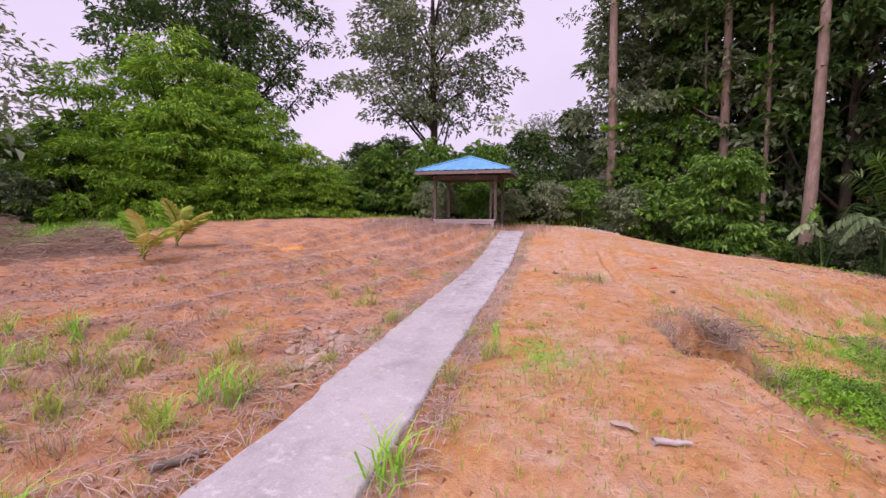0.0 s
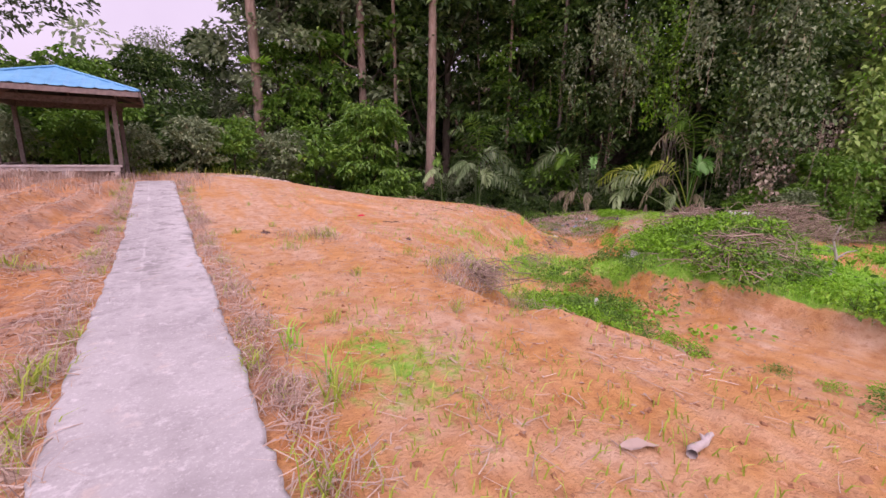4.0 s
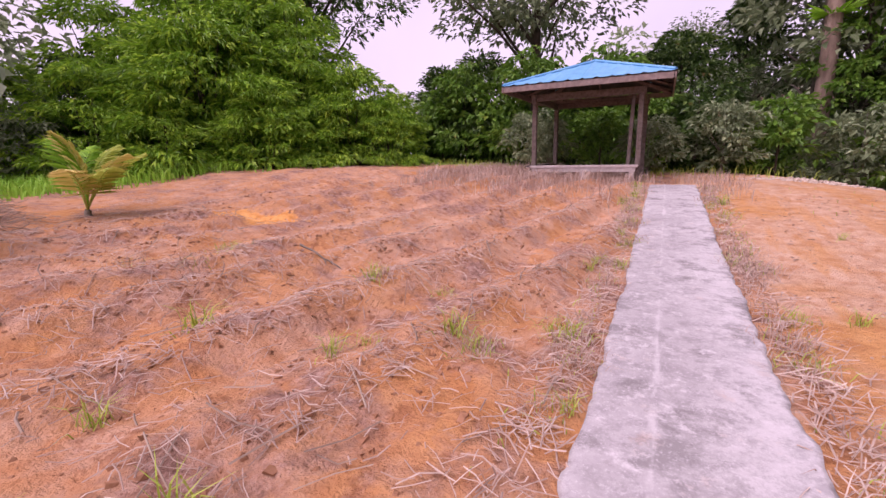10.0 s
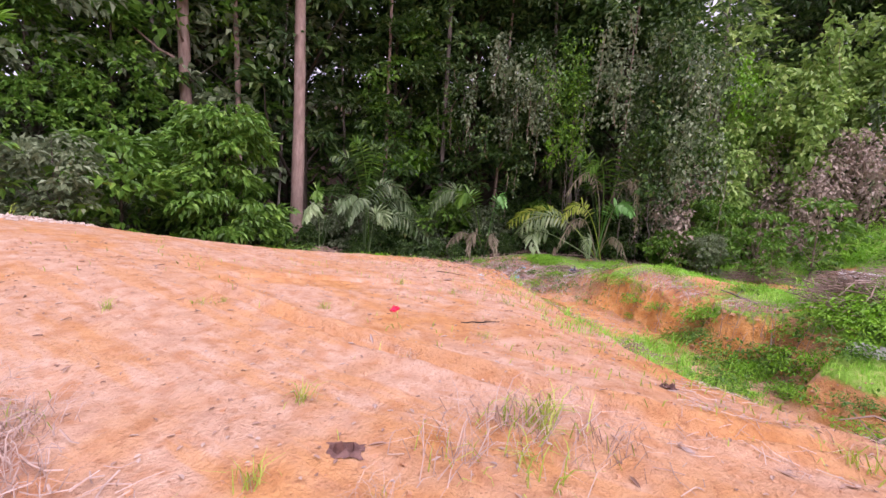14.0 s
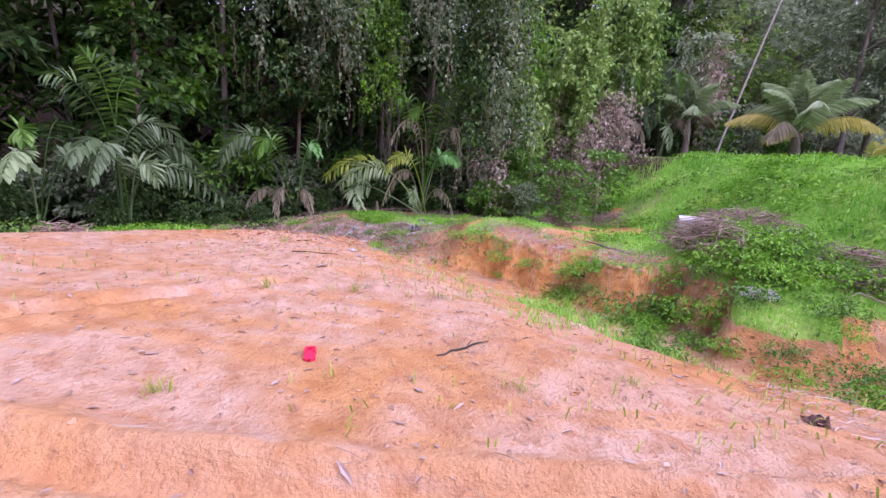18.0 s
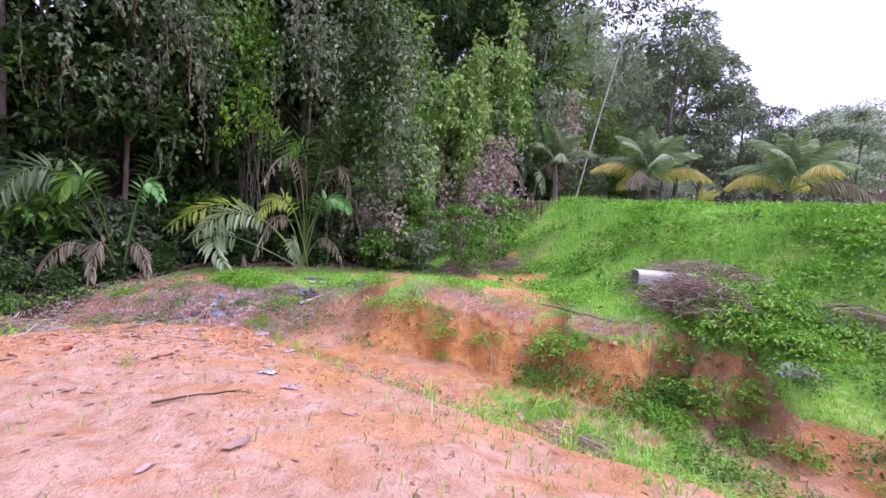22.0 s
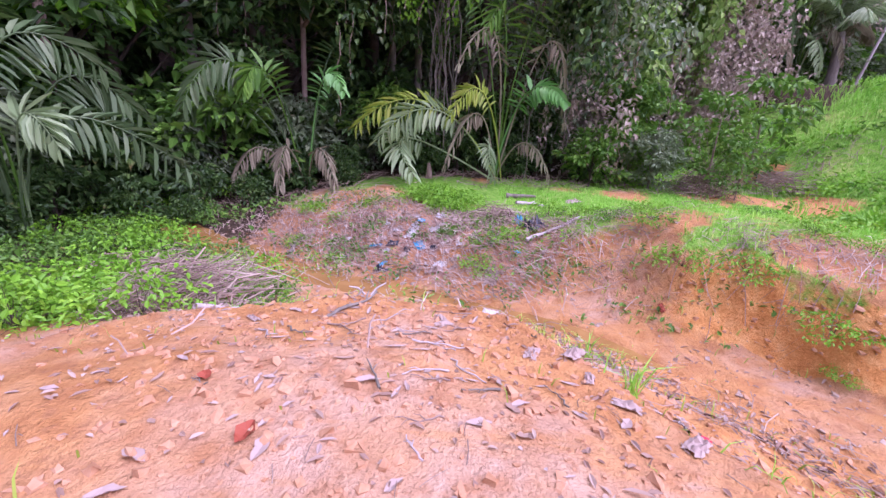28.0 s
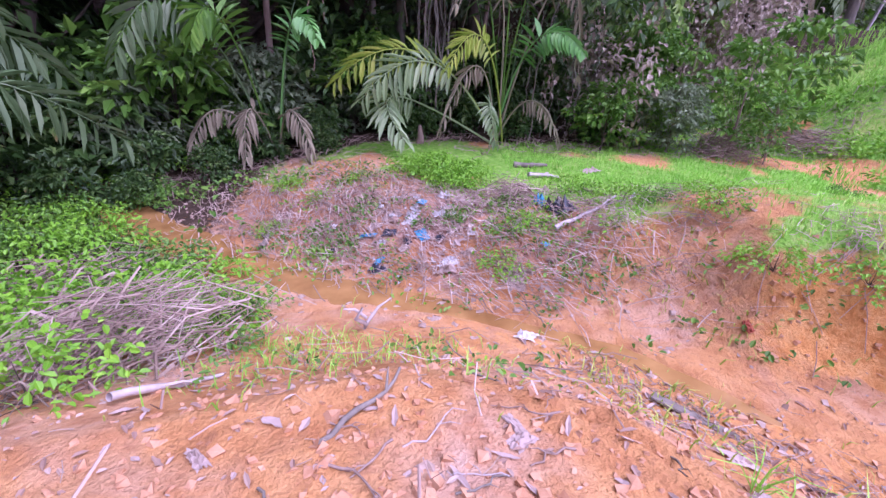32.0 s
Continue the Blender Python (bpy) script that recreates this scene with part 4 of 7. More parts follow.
# shrubs set singly at the plateau's rim
for at, k, s, lab in [((7.2, 20.8), "shrub_d", 1.4, "bright broad-leaved shrub before dark trees"), ((7.0, 21.6), "shrub_d", 1.35, "broad-leaved green shrub at the clearing's rim"),
                      ((0.0, 21.2), "shrub_c", 0.9, "dense grey-green shrub beside the shelter"), ((1.4, 21.8), "shrub_b", 0.9, "green spreading shrub at the clearing's rim"),
                      ((3.4, 22.2), "shrub_c", 1.1, "grey-green shrub with drooping branches"), ((4.8, 22.0), "shrub_b", 1.2, "green shrub at the clearing's rim"),
                      ((-3.4, 20.6), "shrub_b", 0.75, "yellow-green bush behind the shelter"), ((-4.9, 20.2), "shrub_c", 0.7, "pale leafy bush behind the shelter"), ((-2.0, 20.6), "shrub_c", 0.75, "pale leafy bush behind the shelter"), ((-5.9, 21.8), "shrub_c", 0.9, "pale leafy bush behind the shelter"),
                      ((16.4, 20.6), "fresh", 1.55, "fresh bright green sapling in the shade"), ((16.6, 4.4), "bank_bush", 1.02, "upright leafy shrub with bare stems on the bank"), ((17.4, 7.4), "shrub_d", 0.8, "broad-leaved green shrub at the forest's foot"),
                      ((15.6, 6.0), "bank_bush", 0.86, "dark leafy shrub by the palms"), ((16.6, 6.9), "bank_bush", 0.8, "leafy bush with dead brown stems"), ((14.9, 5.7), "bank_bush", 0.5, "small leafy bush on the stream bank"), ((15.8, 8.7), "shrub_b", 0.55, "leafy green shrub between palm and bush"), ((15.7, 7.3), "shrub_c", 0.6, "grey-green shrub between palm and bush"), ((16.6, 8.6), "shrub_a", 0.6, "dark shrub at the forest's foot"), ((16.1, 7.7), "bank_bush", 0.55, "low bush with dead stems")]:
    plant(K[k], at, lab, "shrub", rz=r.uniform(0, 360), scale=s, name="shrub")

# the west side: bamboo-like thicket and trees
def lobe_kind(seed, radius, height, clumps, per):
    """One rounded, ragged mass of drooping sprays, with its leaning canes."""
    rr = np.random.default_rng(seed)
    a, h = rr.uniform(0, 6.28, clumps), rr.uniform(0.02, 1.0, clumps)
    out = np.sqrt(np.clip(1 - h ** 1.7, 0, 1)) * radius * rr.uniform(0.66, 1.1, clumps)
    cs = np.column_stack([np.cos(a) * out, np.sin(a) * out, height * h * rr.uniform(0.85, 1.08, clumps)])
    canes = []
    for c in cs[::6]:
        t = np.linspace(0, 1, 6)[:, None]
        foot = np.array([c[0] * 0.15, c[1] * 0.15, 0.0])
        canes.append(tube(foot + (c - foot) * t + np.array([0, 0, 0.5]) * np.sin(t * 3.14) * height * 0.2, np.linspace(0.035, 0.01, 6), 4))
    v, f = foliage(rr, cs, per, 0.4, 0.27, 0.07, outward=0.8, droop=0.55, flat=0.45, plain_kite=True, twist=0.9)
    tv, tf = tube([(0, 0, -0.4), (0.02, 0, height * 0.4), (0.1, 0.05, height * 0.75)], [0.1, 0.07, 0.03], 7)
    lv, lf = joined(canes)
    return raw_mesh("trunk", tv, [(tf, 0)], [M["bark_dark"]], True), raw_mesh("crown", v, [(f, 0)], [M["leaf_bamboo"]]), raw_mesh("branchwork", lv, [(lf, 0)], [M["bark_dark"]], True)


K["thicket"] = lobe_kind(31, 2.5, 4.4, 92, 96)
K["thicket_tall"] = lobe_kind(32, 2.4, 6.2, 108, 96)
for at, k, s in [((-18.2, 18.4), "thicket_tall", 1.42), ((-20.6, 18.4), "thicket_tall", 1.28), ((-16.2, 18.8), "thicket_tall", 1.2), ((-16.4, 16.4), "thicket", 1.2), ((-20.8, 15.8), "thicket_tall", 1.12), ((-14.2, 18.8), "thicket_tall", 0.92), ((-12.4, 19.4), "thicket", 0.85), ((-13.9, 16.9), "thicket", 0.7),
                 ((-10.9, 19.8), "thicket", 0.6), ((-18.6, 13.9), "thicket", 0.85), ((-16.0, 14.6), "thicket", 0.6), ((-22.5, 13.0), "thicket", 0.95), ((-15.6, 19.6), "thicket_tall", 1.15)]:
    plant(K[k], at, "feathery bright green bamboo-like thicket", "thicket", "green thickets", r.uniform(0, 360), s, name="thicket")
K["open"] = tree_kind(33, 17.5, 0.26, 0.3, 5.2, 200, 96, 0.32, 0.16, "leaf_grey", "bark_dark", 0.75, bare_limbs=2, top_round=0.6)
K["open_b"] = tree_kind(34, 18, 0.3, 0.4, 5.6, 130, 84, 0.36, 0.17, "leaf_dark", "bark_dark", 0.7, top_round=0.7)
K["round"] = tree_kind(35, 6.0, 0.14, 0.1, 2.6, 100, 60, 0.3, 0.13, "leaf_dark", "bark_dark", 0.5)
K["airy"] = tree_kind(36, 12, 0.13, 0.12, 3.6, 100, 28, 0.3, 0.14, "leaf_grey", "bark_grey", 0.7, bare_limbs=4)
plant(K["open"], (-7.4, 27.5), "tall open-crowned tree behind the shelter", "tree", rz=20)
plant(K["open_b"], (-19.5, 25.5), "tall dark tree behind the bamboo thicket", "tree", rz=70, scale=0.92)
plant(K["open_b"], (-22.5, 23.0), "tall dark tree beyond the bamboo thicket", "tree", rz=170, scale=0.85)
for at, s in [((-11.3, 25.6), 0.72), ((-14.5, 24), 0.5), ((-9.0, 24.6), 0.75), ((-3.4, 25.2), 0.7), ((-5.6, 24.5), 0.6), ((-1.2, 26.5), 0.9), ((-18, 20), 1.1), ((-21, 15), 0.7), ((-25, 10), 0.8), ((-25, 5), 0.7)]:
    plant(K["round"], at, "dense dark rounded tree at the clearing's edge", "tree", "clearing edge trees", r.uniform(0, 360), s)
for at, s in [((-19.5, 8.4), 0.9), ((-22.5, 10.8), 0.95), ((-22, 6.0), 0.95), ((-20, 2.5), 0.9), ((-26, 12), 1.1), ((2.2, 33), 0.72), ((-0.5, 36), 0.75)]:
    plant(K["airy"], at, "airy grey-green tree with thin branches", "tree", "airy trees", r.uniform(0, 360), s)
for i in range(26):
    plant(K[r.choice(["shrub_b", "shrub_a", "shrub_a", "shrub_d"])], (-15 + i * 0.6 + r.uniform(-0.4, 0.4), 23.2 + r.uniform(-0.8, 1.6)), "dark bush closing the clearing's edge", "shrub", "clearing edge bushes", r.uniform(0, 360), r.uniform(0.8, 1.3), name="shrub")
for i in range(16):
    plant(K[r.choice(["shrub_b", "shrub_c", "herb"])], (-16.5 - r.uniform(0, 5), 1 + i * 0.8), "rank green growth at the field's edge", "shrub", "field edge shrubs", r.uniform(0, 360), r.uniform(0.6, 1.0), name="shrub")


# ---- palms ----
def frond(r, length, arch, leaflets, leaf_len, leaf_w, mat, rise=0.6, droop=0.35, name="frond", fan=False):
    """One feather frond along +x from the origin: a rib and its leaflets."""
    t = np.linspace(0, 1, 10)
    line = np.column_stack([length * t * (1 - 0.15 * arch * t), 0.03 * np.sin(t * 4), length * (rise * t - arch * t * t)])
    v1, f1 = tube(line, np.linspace(0.016, 0.004, 10) * length ** 0.4, 5)
    s = np.repeat(np.linspace(0.22, 1.0, leaflets), 2)
    sg = np.tile([-1.0, 1.0], leaflets)
    p = np.column_stack([np.interp(s, t, line[:, k]) for k in range(3)])
    tan = unit(np.column_stack([np.interp(s, t, np.gradient(line[:, k])) for k in range(3)]))
    side = np.column_stack([np.zeros(len(s)), sg, np.zeros(len(s))])
    along = side + tan * (0.35 + 0.9 * s[:, None]) + np.column_stack([np.zeros(len(s)), np.zeros(len(s)), -droop * np.ones(len(s))]) + r.normal(0, 0.06, (len(s), 3))
    ln = leaf_len * np.sin(np.clip(s * 0.85 + 0.12, 0, 1) * np.pi) ** 0.6 * r.uniform(0.85, 1.1, len(s))
    v2, f2 = leaves(p, along, ln, leaf_w * np.ones(len(s)), fold=0.2, droop=0.18, twist=0.08, r=r)
    v = np.concatenate([v1, v2])
    return raw_mesh(name, v, [(f1, 0), (f2 + len(v1), 0)], [M[mat]])


def palm(at, fronds, label, category="palm", trunk_h=0.0, trunk_r=0.08, name="palm", scale=1.0, sink=0.02, crown_at=None):
    """fronds: (turn, tilt, mesh, label)."""
    p = thing(name, (at[0], at[1], gz(*at) - sink), label, category, scale=scale)
    if trunk_h:
        z = np.linspace(0, 1, 12)
        v, f = tube(np.column_stack([0.1 * trunk_h * z * z, 0 * z, z * trunk_h]), trunk_r * (1.25 - 0.4 * z + 0.06 * np.cos(z * 60)), 9)
        part("trunk", raw_mesh("trunk", v, [(f, 0)], [M["bark_grey"]], True), p)
    for turn, tilt, me, lab in fronds:
        part("frond", me, p, lab, pose(0.1 * trunk_h, 0, trunk_h, 0, -tilt, turn))
    return p


nr = np.random.default_rng(41)
ANG = np.linspace(0, 25, 44)
v, f = leaves(np.column_stack([0.2 * np.cos(ANG), 0.2 * np.sin(ANG), 6.4 + 0.0 * ANG]), np.column_stack([np.cos(ANG), np.sin(ANG), nr.uniform(0.1, 1.3, 44)]), nr.uniform(0.4, 0.75, 44), 0.08, droop=0.5, r=nr)
part("fern", raw_mesh("fern", v, [(f, 0)], [M["leaf_bright"]]), FERN_TREE, "bright green fern growing on the trunk")
F_SAP = [frond(nr, 1.25, 0.5, 17, 0.36, 0.075, m, rise=0.85, droop=0.12) for m in ("weed", "leaf_bright", "frond_yellow")]
for at, n, s in [((-9.6, 9.3), 9, 0.95), ((-8.2, 7.1), 6, 0.8)]:
    palm(at, [(i * 137.5, 12 + 46 * ((i * 7) % 5) / 4, F_SAP[i % 3], "") for i in range(n)], "young yellow-green coconut palm in the dry field", name="coconut_palm", trunk_h=0.12, trunk_r=0.05, scale=s)

F_BIG = [frond(nr, 2.7, 0.85, 34, 0.8, 0.07, m, rise=0.85, droop=0.95) for m in ("frond_pale", "frond_pale", "frond_yellow", "frond_dry")]
for at, th, n, s in [((18.6, -4.1), 1.0, 15, 1.1), ((13.2, -5.4), 0.8, 13, 0.95), ((24.0, 0.2), 2.6, 12, 1.1), ((22.4, -1.6), 2.2, 11, 0.9)]:
    fr = []
    for i in range(n):
        k = 0 if i < n - 4 or th > 1.2 else 2
        fr.append((i * 137.5, 76 - 88 * i / n, F_BIG[k if i < n - 1 else 3], "yellowing frond" if k else ""))
    palm(at, fr, "coconut palm with green and yellowing fronds on the grassy rise", name="coconut_palm", trunk_h=th, trunk_r=0.17, scale=s)

# understorey palms of the stream side
def aimed_frond(r, start, ctl, tip, mat, leaf_len, leaf_w, leaflets=17, droop=0.6, bare=0.4):
    """A frond that leaves its start, arches by a control point and hangs its long leaflets towards the tip."""
    start, ctl, tip = (np.asarray(q, float) for q in (start, ctl, tip))
    t = np.linspace(0, 1, 16)[:, None]
    line = (1 - t) ** 2 * start + 2 * t * (1 - t) * (2 * ctl - 0.5 * start - 0.5 * tip) + t * t * tip
    v1, f1 = tube(line, np.linspace(0.024, 0.005, 16), 5)
    t = t[:, 0]
    s = np.repeat(np.linspace(bare, 1.0, leaflets), 2) + r.normal(0, 0.006, leaflets * 2)
    sg = np.tile([-1.0, 1.0], leaflets)[:, None]
    p = np.column_stack([np.interp(s, t, line[:, k]) for k in range(3)])
    tan = unit(np.column_stack([np.interp(s, t, np.gradient(line[:, k])) for k in range(3)]))
    side = unit(np.cross(tan, [-0.8, -0.25, 0.55]) + 1e-4) * sg
    q = np.clip((s - bare) / (1 - bare), 0, 1)
    along = side * 0.85 + tan * (0.35 + 0.9 * q[:, None] ** 2) - np.array([0, 0, 1.0]) * droop + r.normal(0, 0.08, p.shape)
    ln = leaf_len * (0.5 + 0.5 * np.sin(np.clip(q * 0.85 + 0.12, 0, 1) * np.pi)) * r.uniform(0.8, 1.12, len(s))
    v2, f2 = leaves(p, along, ln, leaf_w * 1.25 * r.uniform(0.8, 1.2, len(s)), fold=0.12, droop=0.3, twist=0.12, r=r)
    return raw_mesh("frond", np.concatenate([v1, v2]), [(f1, 0), (f2 + len(v1), 0)], [M[mat]])


def grown_palm(at, fronds, label):
    """fronds: (control point, tip, material, leaflet length, leaflet width)."""
    z = gz(*at) - 0.02
    p = thing("palm", (at[0], at[1], z), label, "palm")
    home = np.array([at[0], at[1], z])
    for ctl, tip, mat, ln, w in fronds:
        dry = mat == "frond_dry"
        part("frond", aimed_frond(nr, (nr.normal(0, 0.05), nr.normal(0, 0.05), 0), np.array(ctl) - home, np.array(tip) - home, mat, ln, w, 13 if dry else 17, 0.8 if dry else 0.3), p, "withered frond" if dry else "")


grown_palm((16.1, 10.9), [((16.1, 10.5, 2.2), (15.8, 9.6, 3.9), "leaf_mid", 0.5, 0.06), ((16.1, 11.4, 2.2), (15.6, 11.9, 3.0), "leaf_mid", 0.5, 0.06), ((15.9, 11.0, 2.4), (15.3, 11.5, 2.2), "leaf_mid", 0.48, 0.06),
                          ((15.6, 11.2, 2.1), (15.0, 12.0, 1.6), "frond_dry", 0.42, 0.06), ((15.6, 10.5, 1.0), (14.9, 9.75, 0.95), "frond_fresh", 0.42, 0.13), ((15.7, 10.1, 2.1), (15.3, 9.6, 0.5), "frond_dry", 0.45, 0.06),
                          ((15.3, 12.5, 0.75), (14.8, 14.1, 0.3), "weed", 0.56, 0.075), ((15.2, 12.3, 0.6), (14.6, 13.6, 0.05), "frond_pale", 0.6, 0.08), ((15.4, 13.0, 0.0), (14.4, 12.9, -0.6), "frond_pale", 0.58, 0.09),
                          ((15.4, 11.4, 1.0), (14.9, 12.1, 0.6), "weed", 0.42, 0.06), ((15.4, 11.5, 0.6), (15.0, 12.2, -0.5), "frond_dry", 0.42, 0.06), ((15.6, 10.4, 0.0), (15.2, 9.8, -0.75), "frond_dry", 0.35, 0.05),
                          ((15.6, 11.2, -0.1), (15.1, 11.1, -0.8), "frond_pale", 0.35, 0.06), ((16.5, 11.6, 2.0), (17.0, 12.4, 2.6), "leaf_dark", 0.5, 0.06), ((16.6, 10.4, 2.1), (17.2, 9.8, 2.8), "leaf_dark", 0.5, 0.06)],
           "large understorey palm with green and withered fronds")
grown_palm((15.8, 15.6), [((14.9, 16.5, 1.3), (14.0, 17.3, 0.6), "frond", 0.66, 0.09), ((15.1, 16.0, 1.1), (14.4, 16.3, 0.85), "leaf_mid", 0.5, 0.12), ((15.3, 15.0, 1.0), (14.5, 14.3, 0.95), "frond_fresh", 0.34, 0.1),
                          ((15.3, 16.4, -0.35), (14.8, 16.9, -1.1), "frond_dry", 0.5, 0.065), ((15.2, 15.8, -0.3), (14.6, 15.8, -1.1), "frond_dry", 0.55, 0.065), ((15.2, 15.1, -0.3), (14.7, 14.6, -1.0), "frond_dry", 0.5, 0.065),
                          ((16.1, 16.3, 1.2), (16.3, 17.0, 1.7), "leaf_dark", 0.5, 0.08), ((16.4, 15.2, 1.4), (16.8, 14.7, 1.9), "leaf_dark", 0.5, 0.08), ((15.4, 16.8, 0.6), (14.7, 17.9, 0.1), "frond", 0.6, 0.09)],
           "understorey palm over the stream bank with withered lower fronds")
grown_palm((11.9, 18.9), [((11.7, 17.9, 0.35), (13.05, 16.8, -0.55), "frond", 0.62, 0.08), ((11.6, 18.3, 0.3), (11.4, 17.6, 0.0), "frond_pale", 0.5, 0.1), ((11.2, 18.6, 0.8), (10.1, 18.3, 0.1), "frond", 0.5, 0.11),
                          ((11.2, 18.8, 0.8), (9.9, 18.6, 0.5), "frond", 0.5, 0.09), ((11.7, 18.5, 1.2), (12.5, 17.6, 1.1), "frond", 0.62, 0.08), ((12.3, 18.3, 0.8), (13.4, 17.8, 0.4), "frond", 0.66, 0.09),
                          ((11.8, 19.0, 1.8), (11.4, 19.3, 3.0), "leaf_mid", 0.5, 0.06), ((12.1, 19.1, 1.8), (12.8, 19.0, 2.7), "leaf_mid", 0.5, 0.06), ((11.5, 19.1, 1.6), (10.6, 19.6, 2.4), "leaf_dark", 0.5, 0.06), ((12.3, 19.3, 1.5), (13.3, 19.6, 1.9), "leaf_dark", 0.5, 0.07)],
           "low feathery palm at the forest's foot")
grown_palm((10.6, 20.2), [((10.0, 19.7, 0.5), (8.9, 19.1, 0.2), "frond_pale", 0.5, 0.12), ((10.9, 19.6, 0.5), (11.0, 19.0, 0.1), "frond", 0.45, 0.1), ((10.2, 19.9, 0.8), (9.6, 19.3, 0.9), "leaf_mid", 0.45, 0.1), ((11.2, 20.2, 1.0), (12.0, 20.4, 1.2), "leaf_dark", 0.5, 0.07)], "low palm beside the bare trunk")
for x, y, k, s in [(16.9, 11.9, "shrub_a", 0.75), (16.7, 10.4, "shrub_a", 0.7), (16.3, 12.6, "shrub_a", 0.45), (15.9, 15.9, "shrub_a", 0.75), (15.6, 16.6, "shrub_a", 0.7), (16.2, 14.7, "shrub_a", 0.6), (15.5, 14.6, "shrub_a", 0.4), (13.4, 18.2, "shrub_a", 0.6),
                   (13.0, 19.4, "shrub_a", 0.8), (12.0, 19.4, "shrub_a", 0.7), (11.4, 19.0, "shrub_a", 0.5), (14.3, 17.4, "shrub_a", 0.65), (13.4, 17.2, "shrub_a", 0.4), (14.6, 16.4, "shrub_a", 0.45), (10.2, 20.6, "shrub_a", 0.8), (9.4, 21.0, "shrub_b", 0.6)]:
    plant(K[k], (x, y), "dark leafy undergrowth about the palms", "shrub", "palm undergrowth", r.uniform(0, 360), s * 0.8, name="shrub")
# drooping palms before the far trees
for at in [(21.6, 4.4), (21.6, 2.0), (22.9, -0.6)]:
    z = gz(*at)
    grown_palm(at, [((at[0] + math.cos(a) * d * 0.45, at[1] + math.sin(a) * d * 0.45, z + h + 1.0), (at[0] + math.cos(a) * d, at[1] + math.sin(a) * d, z + h), m, 0.6, 0.07) for a, d, h, m in
                    [(2.2, 1.2, 1.2, "frond"), (3.0, 1.4, 0.6, "frond_pale"), (3.8, 1.3, 1.0, "frond_dry"), (4.6, 1.2, 1.8, "frond"), (1.4, 1.3, 2.0, "frond"), (5.6, 1.2, 2.4, "leaf_mid"), (3.3, 0.9, 2.9, "leaf_mid"), (2.6, 0.7, 3.2, "frond")]],
               "drooping palm with hanging fronds at the far trees")


# ---- hanging vines ----
def vine_curtain(seed, at, height, width, columns, leaf, label, leaf_len=0.17, foot=0.25):
    """Creepers that clothe the trees: ragged columns of leaves with a few hanging strands."""
    rr = np.random.default_rng(seed)
    t = thing("vine_curtain", (at[0], at[1], gz(*at)), label, "vines", "hanging vines")
    cs, tips, dirs = [], [], []
    for i in range(columns):
        x, y = rr.uniform(-width, width), rr.normal(0, 0.45)
        z = np.arange(height * rr.uniform(0.7, 1.1), height * rr.uniform(foot, foot + 0.35), -0.24)
        c = np.column_stack([x + np.cumsum(rr.normal(0, 0.17, len(z))), y + np.cumsum(rr.normal(0, 0.1, len(z))), z + rr.normal(0, 0.12, len(z))])
        cs.append(c[np.sin(z * rr.uniform(1.2, 3.0) + rr.uniform(0, 6)) > -0.45])
    cs = np.concatenate(cs)
    cs = np.concatenate([cs, cs[::3] + rr.normal(0, 0.35, (len(cs[::3]), 3)), cs[::4] + rr.normal(0, 0.2, (len(cs[::4]), 3))])
    for i in range(columns + 2):
        c = cs[rr.integers(len(cs))]
        z = np.linspace(0, -rr.uniform(0.6, 2.2), 10)
        line = c + np.column_stack([np.cumsum(rr.normal(0, 0.03, 10)), np.cumsum(rr.normal(0, 0.03, 10)), z])
        v, f = tube(line, 0.009, 4)
        part("strand", raw_mesh("strand", v, [(f, 0)], [M["twig"]]), t)
        m = rr.integers(10, 26)
        tips.append(line[rr.integers(0, 10, m)] + rr.normal(0, 0.07, (m, 3)))
    v1, f1 = foliage(rr, cs, 9, 0.2, leaf_len, leaf_len * 0.66, outward=0.0, droop=0.75, flat=1.2, plain_kite=True)
    tips = np.concatenate(tips)
    v2, f2 = leaves(tips, rr.normal(0, 0.5, tips.shape) - [0, 0, 0.8], leaf_len * 0.9, leaf_len * 0.6, r=rr)
    part("foliage", raw_mesh("foliage", np.concatenate([v1, v2]), [(f1, 0), (f2 + len(v1), 0)], [M[leaf]]), t)
    return t


